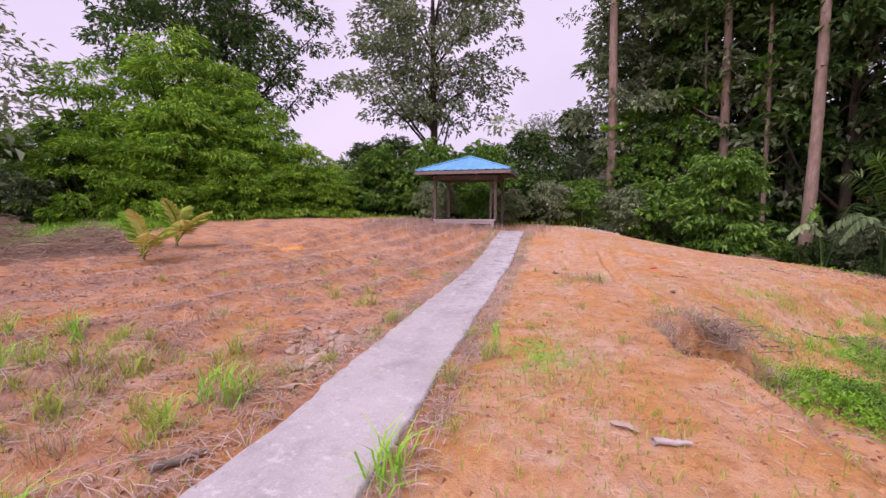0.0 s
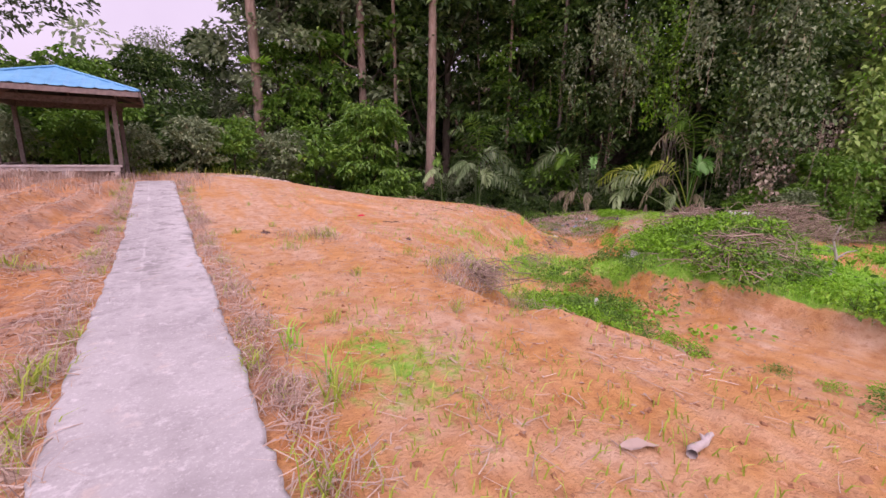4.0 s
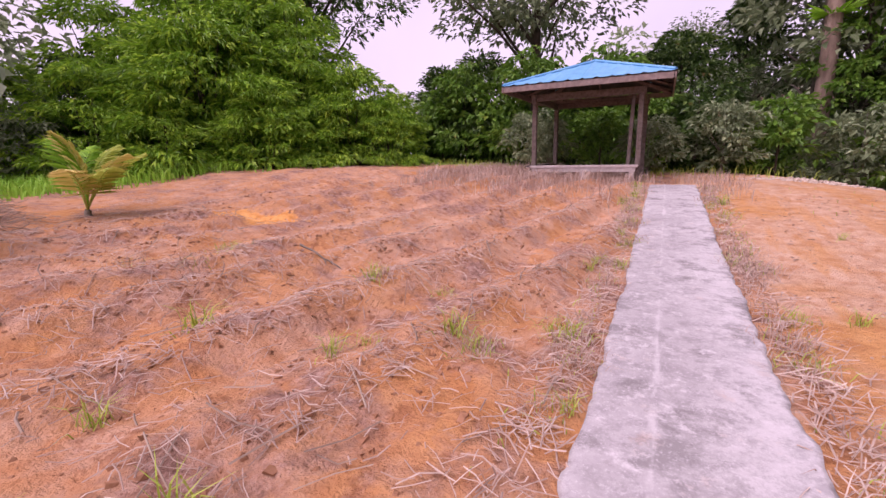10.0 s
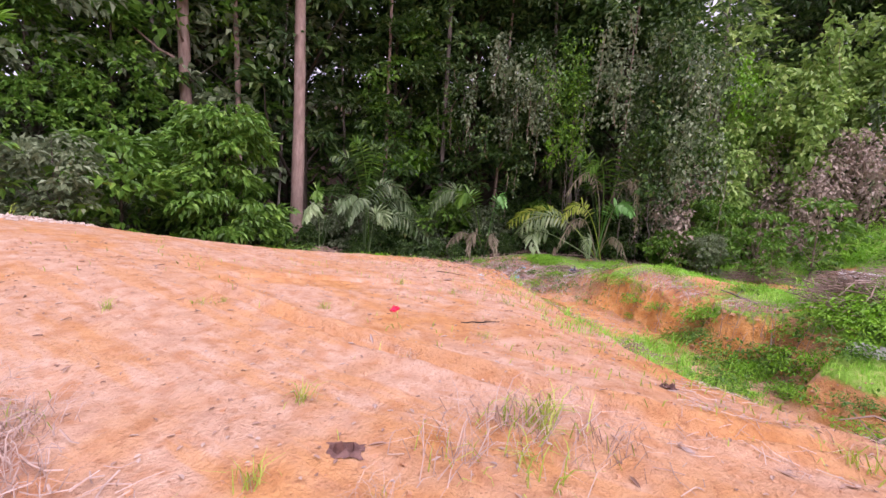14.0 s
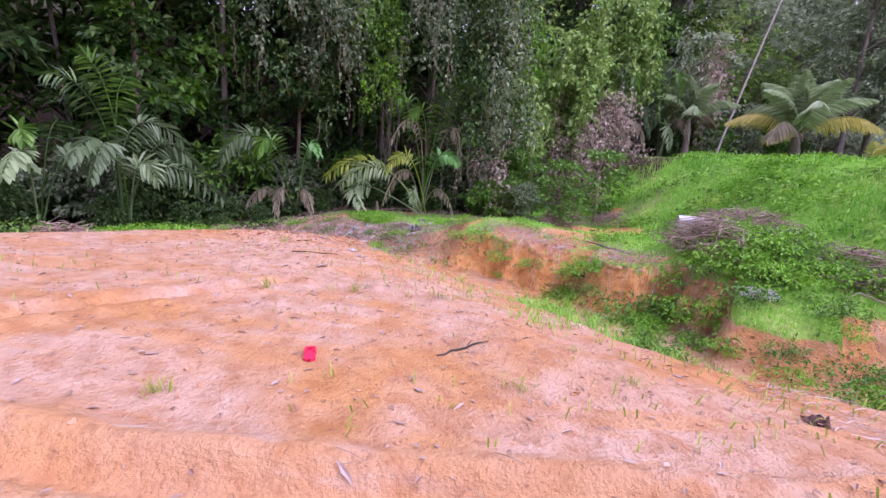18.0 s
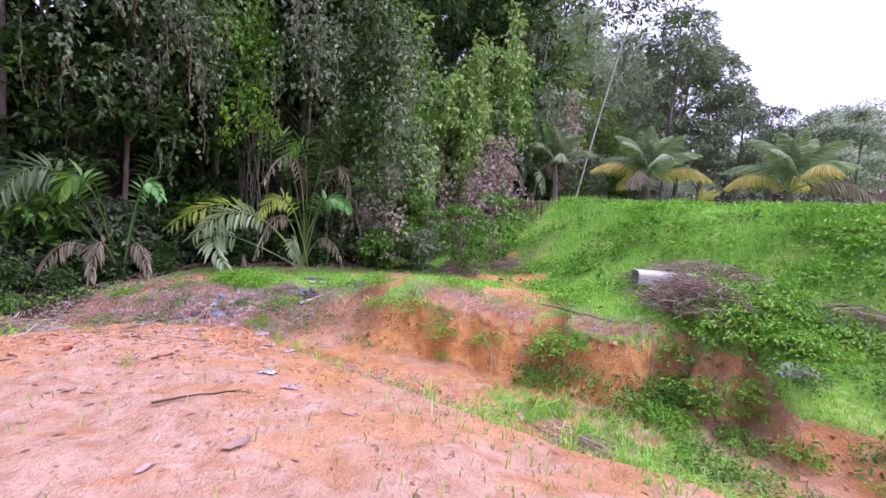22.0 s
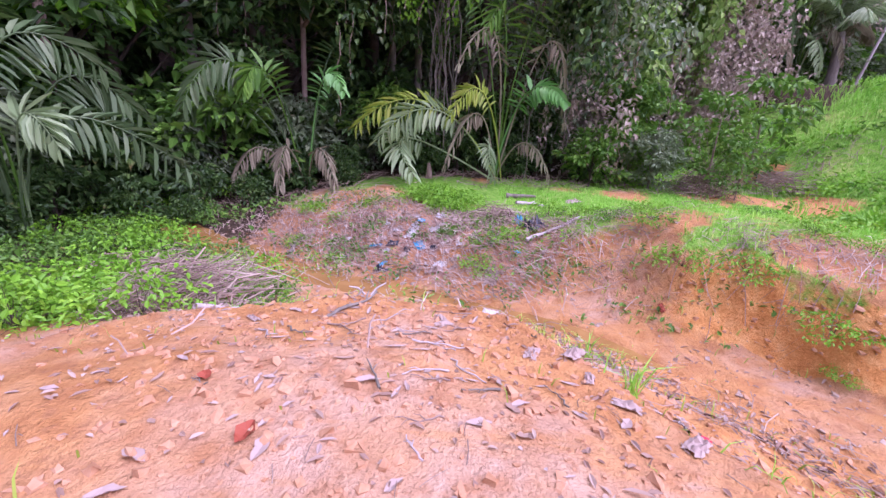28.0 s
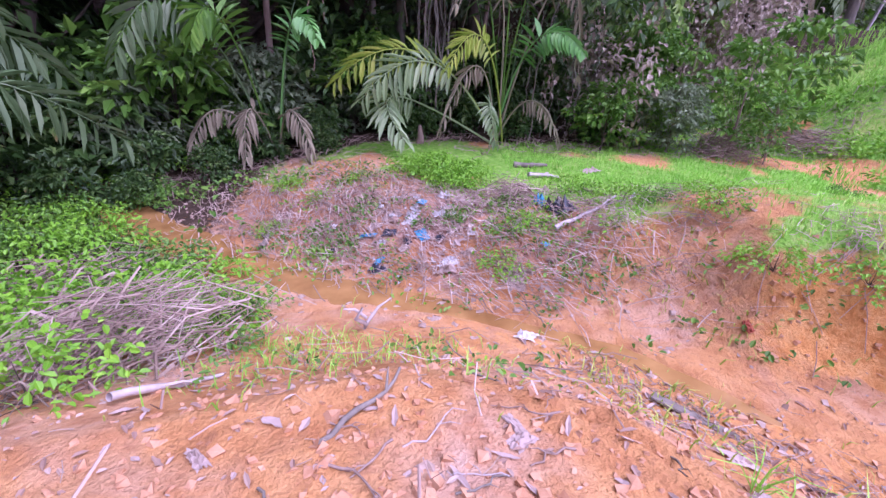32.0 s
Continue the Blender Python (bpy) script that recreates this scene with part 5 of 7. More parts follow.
VINES = [((15.9, 15.2), 8.5, 1.2, 10, "leaf_grey", 0.2, 0.5), ((15.9, 13.9), 8.5, 0.7, 8, "leaf_grey", 0.18, 0.45), ((16.2, 11.0), 8.5, 0.6, 7, "leaf_grey", 0.17, 0.5), ((16.6, 9.1), 8.4, 0.65, 24, "leaf_dark", 0.19, 0.2), ((16.2, 8.8), 8.4, 0.55, 14, "leaf_grey", 0.17, 0.2), ((16.5, 8.6), 3.0, 0.25, 6, "tangle", 0.15, 0.1), ((16.4, 13.0), 8.5, 0.5, 7, "leaf_mid", 0.17, 0.34), ((16.3, 12.6), 8.5, 0.15, 2, "leaf_bright", 0.14, 0.4), ((16.8, 14.0), 8.5, 0.9, 8, "leaf_dark", 0.2, 0.35), ((16.6, 15.3), 8.0, 0.8, 7, "leaf_dark", 0.18, 0.42),
         ((18.0, 8.9), 7.5, 0.6, 7, "leaf_dark", 0.16, 0.12), ((20.9, 6.2), 8.0, 0.7, 7, "leaf_bright", 0.17, 0.25), ((22.4, 4.0), 7.5, 0.7, 7, "leaf_grey", 0.2, 0.3), ((15.8, 17.2), 8.5, 0.7, 6, "leaf_dark", 0.18, 0.45), ((23.2, 0.6), 8.0, 0.9, 7, "leaf_mid", 0.22, 0.2),
         ((16.3, 13.6), 8.0, 0.2, 3, "leaf_bright", 0.15, 0.45), ((21.8, 4.9), 6.0, 0.5, 6, "leaf_mid", 0.17, 0.1), ((19.0, 8.3), 4.2, 0.7, 9, "tangle", 0.13, 0.0), ((20.3, 7.0), 4.4, 0.9, 12, "tangle", 0.14, 0.0), ((17.4, 9.4), 4.0, 0.5, 8, "leaf_grey", 0.12, 0.0),
         ((21.2, 5.6), 4.8, 1.0, 12, "tangle", 0.15, 0.0), ((22.6, 3.0), 4.8, 1.0, 12, "tangle", 0.16, 0.0), ((19.4, 6.9), 5.6, 0.6, 12, "leaf_olive", 0.26, 0.1), ((21.0, 5.8), 7.0, 1.1, 18, "leaf_olive", 0.28, 0.25), ((22.4, 3.6), 7.0, 1.1, 16, "leaf_olive", 0.3, 0.3),
         ((23.4, 1.6), 6.5, 1.1, 14, "leaf_olive", 0.3, 0.2), ((19.6, 4.4), 3.6, 0.8, 20, "tangle", 0.16, 0.0), ((20.7, 2.6), 3.4, 0.8, 18, "tangle", 0.17, 0.0), ((20.6, 4.2), 8.5, 0.45, 12, "leaf_olive", 0.26, 0.35), ((21.9, 1.9), 8.5, 0.4, 12, "leaf_olive", 0.28, 0.3), ((23.2, -1.4), 6.0, 0.9, 8, "leaf_grey", 0.22, 0.15), ((24.8, -3.6), 6.0, 1.0, 8, "tangle", 0.2, 0.1)]
for i, (at, h, w, n, lf, ll, ft) in enumerate(VINES):
    vine_curtain(60 + i, at, h, w, n, lf, "dead brown creepers tangled over the forest's edge" if lf == "tangle" else "leafy creepers hanging down the forest's edge" if lf != "leaf_bright" else "bright green creepers hanging from the trees", ll, ft)


def lianas(at, n, height):
    rr = np.random.default_rng(int(at[1] * 10))
    t = thing("liana", (at[0], at[1], gz(*at)), "bare grey lianas hanging in the dark forest gap", "vines")
    for i in range(n):
        x, y = rr.normal(0, 0.5), rr.normal(0, 0.4)
        z = np.linspace(height, rr.uniform(0, 1.0), 14)
        v, f = tube(np.column_stack([x + np.cumsum(rr.normal(0, 0.05, 14)), y + np.cumsum(rr.normal(0, 0.05, 14)), z]), rr.uniform(0.009, 0.022), 5)
        part("stem", raw_mesh("stem", v, [(f, 0)], [M["bark_grey"]], True), t)


lianas((16.9, 12.4), 12, 4.5)
lianas((16.9, 9.6), 7, 3.2)


# ---- grass, weeds and litter ----
def blades(r, xy, height, width, lean=0.35, z0=None):
    """Bent grass blades standing on the ground."""
    n = len(xy)
    z = land(xy[:, 0], xy[:, 1])[0] if z0 is None else z0
    p = np.column_stack([xy, z - 0.01])
    h = np.broadcast_to(height, n)[:, None] * r.uniform(0.5, 1.3, (n, 1))
    a = r.uniform(0, 6.28, n)
    d = np.column_stack([np.cos(a), np.sin(a), np.zeros(n)])
    side = np.column_stack([-np.sin(a + 0.6), np.cos(a + 0.6), np.zeros(n)]) * np.broadcast_to(width, n)[:, None] * 0.5
    up = np.array([0, 0, 1.0])
    k = r.uniform(0.3, 1.6, (n, 1)) * lean
    m = p + h * (0.6 * up + 0.35 * k * d)
    t = p + h * (0.95 * up + 1.1 * k * d - 0.25 * k * up)
    v = np.stack([p - side, p + side, m + side * 0.8, m - side * 0.8, t], 1).reshape(-1, 3)
    b = np.arange(n)[:, None] * 5
    return v, b + [0, 1, 2, 3], b + [3, 2, 4]


def grass_stuff(name, r, xy, height, width, mat, label, lean=0.35):
    v, q, t = blades(r, xy, height, width, lean)
    tagged(part(name, raw_mesh(name, v, [(q, 0), (t, 0)], [M[mat]])), label, "grass", kind="stuff")


def scatter(r, n, box, keep):
    """Random places in a box (x0, y0, x1, y1), kept by the chance keep(x, y)."""
    xy = np.column_stack([r.uniform(box[0], box[2], n), r.uniform(box[1], box[3], n)])
    return xy[r.uniform(0, 1, n) < keep(xy[:, 0], xy[:, 1])]


nr = np.random.default_rng(90)


def lawn(x, y):
    z, field, raw, turf, duff_shade = land(x, y)
    return np.clip(turf - raw - duff_shade, 0, 1) * np.where((x > 4.2) | ((x > 2.7) & (y < 6.9)), 1, 0)


near_lawn = scatter(nr, 120000, (2.7, -5, 18.5, 11), lambda x, y: lawn(x, y) * np.exp(-np.clip(np.hypot(x - 8, y - 8) - 4, 0, 99) / 12))
grass_stuff("lawn_grass", nr, near_lawn, 0.085, 0.013, "grass", "short bright green grass on the far bank")
far_lawn = scatter(nr, 80000, (6, -14, 27, 7), lambda x, y: np.clip(lawn(x, y) + 0.15, 0, 1) * smooth(-0.9, 0.2, rough(x, y, 1.6)))
grass_stuff("lawn_grass", nr, far_lawn, 0.09 + 0.26 * smooth(0.0, 0.7, rough(far_lawn[:, 0], far_lawn[:, 1], 1.3)), 0.022, "grass", "long bright green grass on the rise")
rank = scatter(nr, 26000, (7, -8, 21, 6.5), lambda x, y: lawn(x, y) * smooth(0.25, 0.7, rough(x + 6, y, 1.5)))
grass_stuff("rank_grass", nr, rank, 0.34, 0.02, "grass", "rank tussocks of long grass on the rise", 0.7)
edge_grass = scatter(nr, 30000, (-26, 2, 2, 26), lambda x, y: 0.3 * smooth(17.8, 21, y))
grass_stuff("rank_grass", nr, edge_grass, 0.3, 0.02, "weed", "yellowish rank grass behind the shelter", 0.6)
edge_grass = scatter(nr, 30000, (-26, 2, -12, 20), lambda x, y: smooth(13.0, 16.0, -x + 0.0 * y))
grass_stuff("rank_grass", nr, edge_grass, 0.45, 0.035, "grass", "rank green grass along the clearing's edge")


def thin_weeds(x, y):
    p = np.exp(-((x + 0.1) / 0.75) ** 2 - ((y - 4.3) / 1.3) ** 2) + 0.7 * np.exp(-((x - 0.7) / 1.2) ** 2 - ((y - 3.0) / 1.6) ** 2) + 0.6 * np.exp(-((x - 2.6) / 0.8) ** 2 - ((y - 7.0) / 1.2) ** 2)
    p = p + 0.35 * np.exp(-((x - 1.0) / 1.2) ** 2 - ((y - 8.4) / 0.8) ** 2) + 0.45 * np.exp(-((x + 0.72) / 0.16) ** 2) + 0.35 * np.exp(-((x + 1.98) / 0.16) ** 2)
    p = p + 0.6 * np.exp(-((x - 2.9) / 0.6) ** 2 - ((y - 7.2) / 0.9) ** 2) + 0.5 * np.exp(-((x - 4.6) / 1.6) ** 2 - ((y - 8.9) / 0.6) ** 2) + 0.8 * np.exp(-((x + 3.8) / 1.7) ** 2 - ((y - 2.0) / 1.4) ** 2)
    p = p + 0.4 * np.exp(-((x - 5.6) / 1.6) ** 2 - ((y - 9.7) / 0.7) ** 2) + 0.07 * smooth(0, 2, x) * smooth(8.5, 9.5, y)
    p = p + 0.35 * np.exp(-((x - 9.2) / 0.5) ** 2 - ((y - 13.3) / 0.6) ** 2)
    return np.clip(p, 0, 1) * smooth(-0.5, 0.6, rough(x, y, 3.0)) * np.where((x > -1.8) & (x < -0.9) & (y < 16), 0, 1)


grass_stuff("thin_weeds", nr, scatter(nr, 80000, (-7, 0, 10.5, 16), thin_weeds), 0.085, 0.009, "weed", "thin yellow-green weeds on bare clay", 0.6)
grass_stuff("dry_grass", nr, scatter(nr, 26000, (-7, 12.5, 1.0, 19.5), lambda x, y: smooth(13, 16.5, y) * smooth(-1.0, 0.3, rough(x, y, 1.5)) * np.where((x > -1.8) & (x < -0.9) & (y < 16.2), 0, 1) * (smooth(-1.95, -2.5, x) + 0.25 * smooth(0.2, -0.5, x)) * smooth(20, 19, y)),
            0.26, 0.011, "straw", "dry brown grass round the shelter", 0.5)


def lip_weeds(x, y):
    d, s_, u = nearest(EDGE, x, y)
    return np.exp(-((d * s_ - 0.7 - 0.6 * rough(x + 4, y, 1.0)) / 0.55) ** 2) * smooth(2.0, 3.2, x) * smooth(6.9, 6.0, x) * smooth(-0.1, 0.6, rough(x, y, 1.4)) + 0.5 * np.exp(-((x - 9.0) / 0.5) ** 2 - ((y - 13.2) / 0.9) ** 2)


grass_stuff("lip_weeds", nr, scatter(nr, 60000, (1.8, 6.4, 10.5, 15), lip_weeds), 0.12, 0.008, "grass", "thin green weeds on the ditch's lip", 0.7)


def ditch_bed(x, y):
    d, s_, u = nearest(STREAM, x, y)
    reach = np.where(s_ > 0, 0.75, 1.0)
    return smooth(3.6, 4.0, u) * smooth(5.2, 4.6, u) * smooth(reach, reach * 0.6, d) * smooth(-0.7, 0.3, rough(x, y, 2.2))


bed = scatter(nr, 9000, (2.8, 5.5, 8.6, 10.6), ditch_bed)
grass_stuff("ditch_grass", nr, bed, 0.09 + 0.16 * smooth(0.0, 0.9, rough(bed[:, 0], bed[:, 1], 2.6)), 0.009, "grass", "rank green grass on the ditch's floor", 0.6)


def straw(r, xy, length, width, lift=0.03, turn=None):
    """Bent dry stalks lying on the ground."""
    n = len(xy)
    a = r.uniform(0, 6.28, n) if turn is None else turn + r.normal(0, 0.5, n)
    ln = length * r.uniform(0.3, 1.3, n)
    pts = []
    bend = r.normal(0, 0.18, n)
    for k in (-0.5, 0.0, 0.5):
        x = xy[:, 0] + np.cos(a) * ln * k - np.sin(a) * bend * ln * (0.25 - k * k)
        y = xy[:, 1] + np.sin(a) * ln * k + np.cos(a) * bend * ln * (0.25 - k * k)
        pts.append(np.column_stack([x, y, land(x, y)[0] + lift * r.uniform(0.15, 1.0, n) + 0.004]))
    w = width * r.uniform(0.5, 1.4, n)[:, None] * 0.5
    side = np.column_stack([-np.sin(a), np.cos(a), r.uniform(-0.3, 0.3, n)]) * w
    hump = np.array([0, 0, 1.0]) * w * 0.9
    v = np.stack([pts[0] - side, pts[0] + hump, pts[0] + side, pts[1] - side, pts[1] + hump, pts[1] + side, pts[2] - side, pts[2] + hump, pts[2] + side], 1).reshape(-1, 3)
    b = np.arange(n)[:, None] * 9
    return v, np.concatenate([b + [0, 1, 4, 3], b + [1, 2, 5, 4], b + [3, 4, 7, 6], b + [4, 5, 8, 7]])


def straw_stuff(name, r, xy, length, width, mat, label, lift=0.03, turn=None):
    v, f = straw(r, xy, length, width, lift, turn)
    tagged(part(name, raw_mesh(name, v, [(f, 0)], [M[mat]])), label, "litter", kind="stuff")


def clods(name, r, xy, size, mat, label, flat=0.6):
    """Small broken lumps, each a dented eight-cornered block."""
    n = len(xy)
    z = land(xy[:, 0], xy[:, 1])[0]
    c = np.array([(x, y, q) for q in (-0.35, 1) for x, y in ((-1, -1), (1, -1), (1, 1), (-1, 1))], float) * [0.5, 0.5, 0.5]
    c[4:, :2] *= 0.68
    s = size * np.clip(r.lognormal(0, 0.45, n), 0.3, 1.9)[:, None, None]
    v = c[None] * s * r.uniform(0.55, 1.3, (n, 1, 3)) * [1, 1, flat] + r.normal(0, 0.16, (n, 8, 3)) * s
    a = r.uniform(0, 6.28, n)
    x, y = v[..., 0].copy(), v[..., 1].copy()
    v[..., 0], v[..., 1] = x * np.cos(a)[:, None] - y * np.sin(a)[:, None], x * np.sin(a)[:, None] + y * np.cos(a)[:, None]
    v += np.column_stack([xy, z])[:, None]
    b = np.arange(n)[:, None] * 8
    f = np.concatenate([b + q for q in ([4, 5, 6, 7], [0, 1, 5, 4], [1, 2, 6, 5], [2, 3, 7, 6], [3, 0, 4, 7])])
    tagged(part(name, raw_mesh(name, v.reshape(-1, 3), [(f, 0)], [M[mat]])), label, "clods", kind="stuff")


def field_litter(x, y):
    fur = np.sin((0.98 * x - 0.22 * y) * 6.6 + 1.9 * rough(x, y, 0.5))
    return smooth(-1.85, -2.3, x) * (0.25 + 0.75 * smooth(0.0, 0.9, fur)) * smooth(-0.9, 0.5, rough(x, y, 1.3)) * np.exp(-np.clip(np.hypot(x + 3, y - 6) - 4, 0, 99) / 6)


straw_stuff("straw_litter", nr, scatter(nr, 62000, (-11, 0, -1.8, 17), field_litter), 0.14, 0.0055, "straw", "matted dry straw over the ploughed field", 0.04)
grass_stuff("dry_grass", nr, scatter(nr, 16000, (-2.4, 0.5, -0.3, 16), lambda x, y: (np.exp(-((x + 0.76) / 0.11) ** 2) + np.exp(-((x + 1.95) / 0.11) ** 2)) * smooth(-0.4, 0.5, rough(x, y, 2.0))), 0.14, 0.006, "straw", "short dry grass along the path's edges", 0.9)
straw_stuff("straw_litter", nr, scatter(nr, 15000, (-2.4, -1, -0.3, 16), lambda x, y: np.exp(-((x + 0.76) / 0.15) ** 2) + np.exp(-((x + 1.95) / 0.15) ** 2)), 0.16, 0.007, "straw", "dry stalks along the path's edges", 0.05)
straw_stuff("twig_litter", nr, scatter(nr, 1500, (-10, 1, -1.9, 14), field_litter), 0.4, 0.01, "twig", "scattered dry twigs in the field", 0.06)
straw_stuff("straw_litter", nr, scatter(nr, 9000, (-0.8, 0.5, 3.4, 8.0), lambda x, y: smooth(-0.3, 0.9, rough(x + 2, y, 1.9)) * (0.25 + 0.75 * smooth(1.0, 2.4, x))), 0.14, 0.005, "straw", "dry stalks strewn on the clay slope", 0.02)
clods("clay_clods", nr, scatter(nr, 2600, (-0.6, 0.8, 3.2, 7.4), lambda x, y: 0.15 + 0.85 * smooth(0.6, 2.2, x) * smooth(-0.3, 0.8, rough(x, y, 1.8))), 0.022, "stone_dark", "brown clods on the clay slope")
straw_stuff("twig_litter", nr, scatter(nr, 1500, (-0.6, 2, 9, 15), lambda x, y: 0.25 + 0.5 * smooth(5.0, 7.5, x)), 0.1, 0.004, "twig", "small dry twigs on the clay", 0.012)


def stream_litter(x, y):
    d, s, u = nearest(STREAM, x, y)
    return np.where(s > 0, 1, 0.06) * np.exp(-((d - 1.4) / 1.1) ** 2) * smooth(6.6, 7.5, u) * smooth(10.5, 9.5, u)


straw_stuff("twig_litter", nr, scatter(nr, 26000, (7, 8, 17, 19), stream_litter), 0.3, 0.008, "straw", "dry stalks and twigs heaped along the stream", 0.12, 0.7)
straw_stuff("forest_litter", nr, scatter(nr, 5000, (12, 2, 18.5, 19), lambda x, y: np.exp(-((x + 0.28 * np.clip(y - 12.5, 0, 20) - 16.2) / 0.8) ** 2)), 0.4, 0.014, "twig", "dead stalks at the forest's foot", 0.14)


clods("clay_clods", nr, scatter(nr, 15000, (-9, 1, -1.9, 14), lambda x, y: 0.8 * field_litter(x, y) + 0.14), 0.024, "stone_dark", "brown clay clods in the field")
clods("clay_crumbs", nr, scatter(nr, 3600, (-0.7, 1.5, 9, 15.5), lambda x, y: np.where(land(x, y)[0] > -0.65, 0.5, 0.15)), 0.016, "crumb", "small clay crumbs on the bare ground")
def bank_face(x, y):
    return np.clip(land(x, y)[2], 0, 1) * np.where(x > 3.0, 1, 0)


clods("bank_lumps", nr, scatter(nr, 11000, (3, 2, 11, 11.5), bank_face), 0.032, "crumb", "orange clay lumps on the cut bank", 0.7)
straw_stuff("root_threads", nr, scatter(nr, 1500, (3, 5, 11, 11.5), bank_face), 0.3, 0.006, "straw", "dry roots hanging on the cut bank", 0.03)
grass_stuff("bank_weeds", nr, scatter(nr, 9000, (3, 5, 11.5, 11.5), lambda x, y: bank_face(x, y) * (1.1 - bareness(nearest(STREAM, x, y)[2])) * 2), 0.1, 0.014, "weed", "green weeds on the cut bank", 0.7)
clods("stream_pebbles", nr, scatter(nr, 7000, (6, 8, 15, 18), lambda x, y: stream_litter(x, y) * 0.8 + 0.4 * np.exp(-(nearest(STREAM, x, y)[0] / 0.4) ** 2)), 0.036, "pebble", "pale stones and rubble along the stream", 0.5)
clods("path_rubble", nr, scatter(nr, 420, (-2.9, 2.8, -1.75, 4.9), lambda x, y: np.exp(-((x + 2.2) / 0.3) ** 2 - ((y - 3.9) / 0.5) ** 2)), 0.085, "pebble", "flat broken stones beside the path", 0.3)
clods("gravel_heap", nr, scatter(nr, 4000, (0.2, 17.4, 3.4, 20.2), lambda x, y: np.exp(-((x - 1.7) / 0.8) ** 2 - ((y - 18.8) / 0.5) ** 2)), 0.05, "stone", "pale gravel spread at the clearing's rim", 0.6)


# ---- tufts, herbs and brush as things ----
def tuft_mesh(name, seed, n, height, width, mat, radius, lean):
    rr = np.random.default_rng(seed)
    xy = rr.normal(0, radius, (n, 2))
    v, q, t = blades(rr, xy, height, width, lean, np.zeros(n))
    return raw_mesh(name, v, [(q, 0), (t, 0)], [M[mat]])


TUFT = [(tuft_mesh("foliage", 1, 24, 0.24, 0.011, "weed", 0.07, 0.8), tuft_mesh("dead_growth", 11, 10, 0.2, 0.005, "straw", 0.08, 1.1)),
        (tuft_mesh("foliage", 2, 32, 0.17, 0.008, "weed", 0.1, 0.9), tuft_mesh("dead_growth", 12, 14, 0.16, 0.005, "straw", 0.11, 1.1)),
        (tuft_mesh("foliage", 3, 17, 0.36, 0.016, "grass", 0.05, 0.7), tuft_mesh("dead_growth", 13, 7, 0.3, 0.006, "straw", 0.06, 1.0)),
        (tuft_mesh("foliage", 5, 7, 0.16, 0.006, "weed", 0.1, 0.9), tuft_mesh("dead_growth", 4, 52, 0.2, 0.006, "straw", 0.12, 1.1))]
TUFT_LABEL = ["yellow-green grass tuft with dry stalks on clay", "low yellow-green weed tuft with dry stalks", "tall fresh green grass tuft with dry stalks", "dry straw-coloured grass tuft with few green blades"]


def tuft(at, k, s=1.0):
    t = thing("grass_tuft", (at[0], at[1], gz(*at) - 0.005), TUFT_LABEL[k], "grass tuft", "grass tufts", rz=r.uniform(0, 360), scale=s)
    part("foliage", TUFT[k][0], t)
    part("dead_growth", TUFT[k][1], t, "dry straw-coloured stalks")


for at, k, s in [((-0.83, 2.0), 2, 1.0), ((-0.8, 2.15), 2, 0.8), ((-0.8, 3.4), 0, 0.9), ((0.83, 8.66), 1, 1.2), ((0.95, 8.6), 0, 0.95), ((0.75, 8.75), 3, 1.2), ((0.87, 8.3), 3, 0.9), ((0.4, 8.9), 3, 1.0),
                 ((-0.55, 4.0), 0, 1.0), ((-0.5, 4.2), 2, 0.7), ((-0.58, 4.75), 2, 0.6), ((0.24, 8.0), 1, 1.0), ((0.5, 8.5), 1, 1.0), ((6.2, 9.7), 2, 0.9), ((5.7, 9.4), 2, 0.8), ((5.0, 8.9), 2, 0.8), ((6.9, 9.9), 0, 0.9),
                 ((6.0, 12.2), 0, 0.5), ((7.6, 11.2), 2, 0.6), ((7.4, 11.0), 2, 0.7), ((1.6, 7.1), 1, 1.0), ((2.9, 5.9), 2, 0.9), ((2.4, 4.6), 2, 0.8)]:
    tuft(at, k, s)
for i in range(26):
    a = r.uniform(0.05, 1.0) * math.pi
    tuft((2.05 + 0.72 * math.cos(a) + r.gauss(0, 0.1), 5.55 + 0.75 * math.sin(a) + r.gauss(0, 0.12)), r.choice([3, 3, 3, 1]), r.uniform(0.8, 1.3))
for i in range(18):
    tuft((r.uniform(5.0, 6.6), r.uniform(7.8, 8.7)), 2, r.uniform(0.5, 0.95))
for i in range(95):
    x, y = -2.2 - abs(r.gauss(0, 2.2)), r.uniform(0.6, 9.0) if i % 2 else r.uniform(0.4, 3.4)
    tuft((x, y), r.choice([0, 1, 1, 3, 0]), r.uniform(0.5, 1.1))
for i in range(70):
    tuft((min(r.gauss(-4.2, 1.3), -2.3), r.uniform(0.9, 3.6)), r.choice([0, 2, 0, 1, 0]), r.uniform(0.6, 1.15))
for i in range(80):
    tuft((r.choice([-0.76, -1.96]) + r.gauss(0, 0.08), r.uniform(1.5, 15.5)), r.choice([0, 1, 3, 3, 3]), r.uniform(0.4, 0.9))
for i in range(36):
    x, y = r.uniform(-0.4, 4.0), r.uniform(2.0, 13.0)
    if land(np.array([x]), np.array([y]))[0][0] > -0.3:
        tuft((x, y), r.choice([1, 1, 3, 0]), r.uniform(0.25, 0.6))


def herb(at, s, k="herb"):
    d, _, u = nearest(STREAM, np.array([at[0]]), np.array([at[1]]))
    if u[0] > 7 and d[0] < 0.5:
        return
    plant(K[k], at, "low broad-leaved green herb on the bank" if k == "herb" else "dark green creeping herb on the bank", "herb", "bank herbs", r.uniform(0, 360), s, name="herb", parts=("stem", "foliage"), sink=0.03)


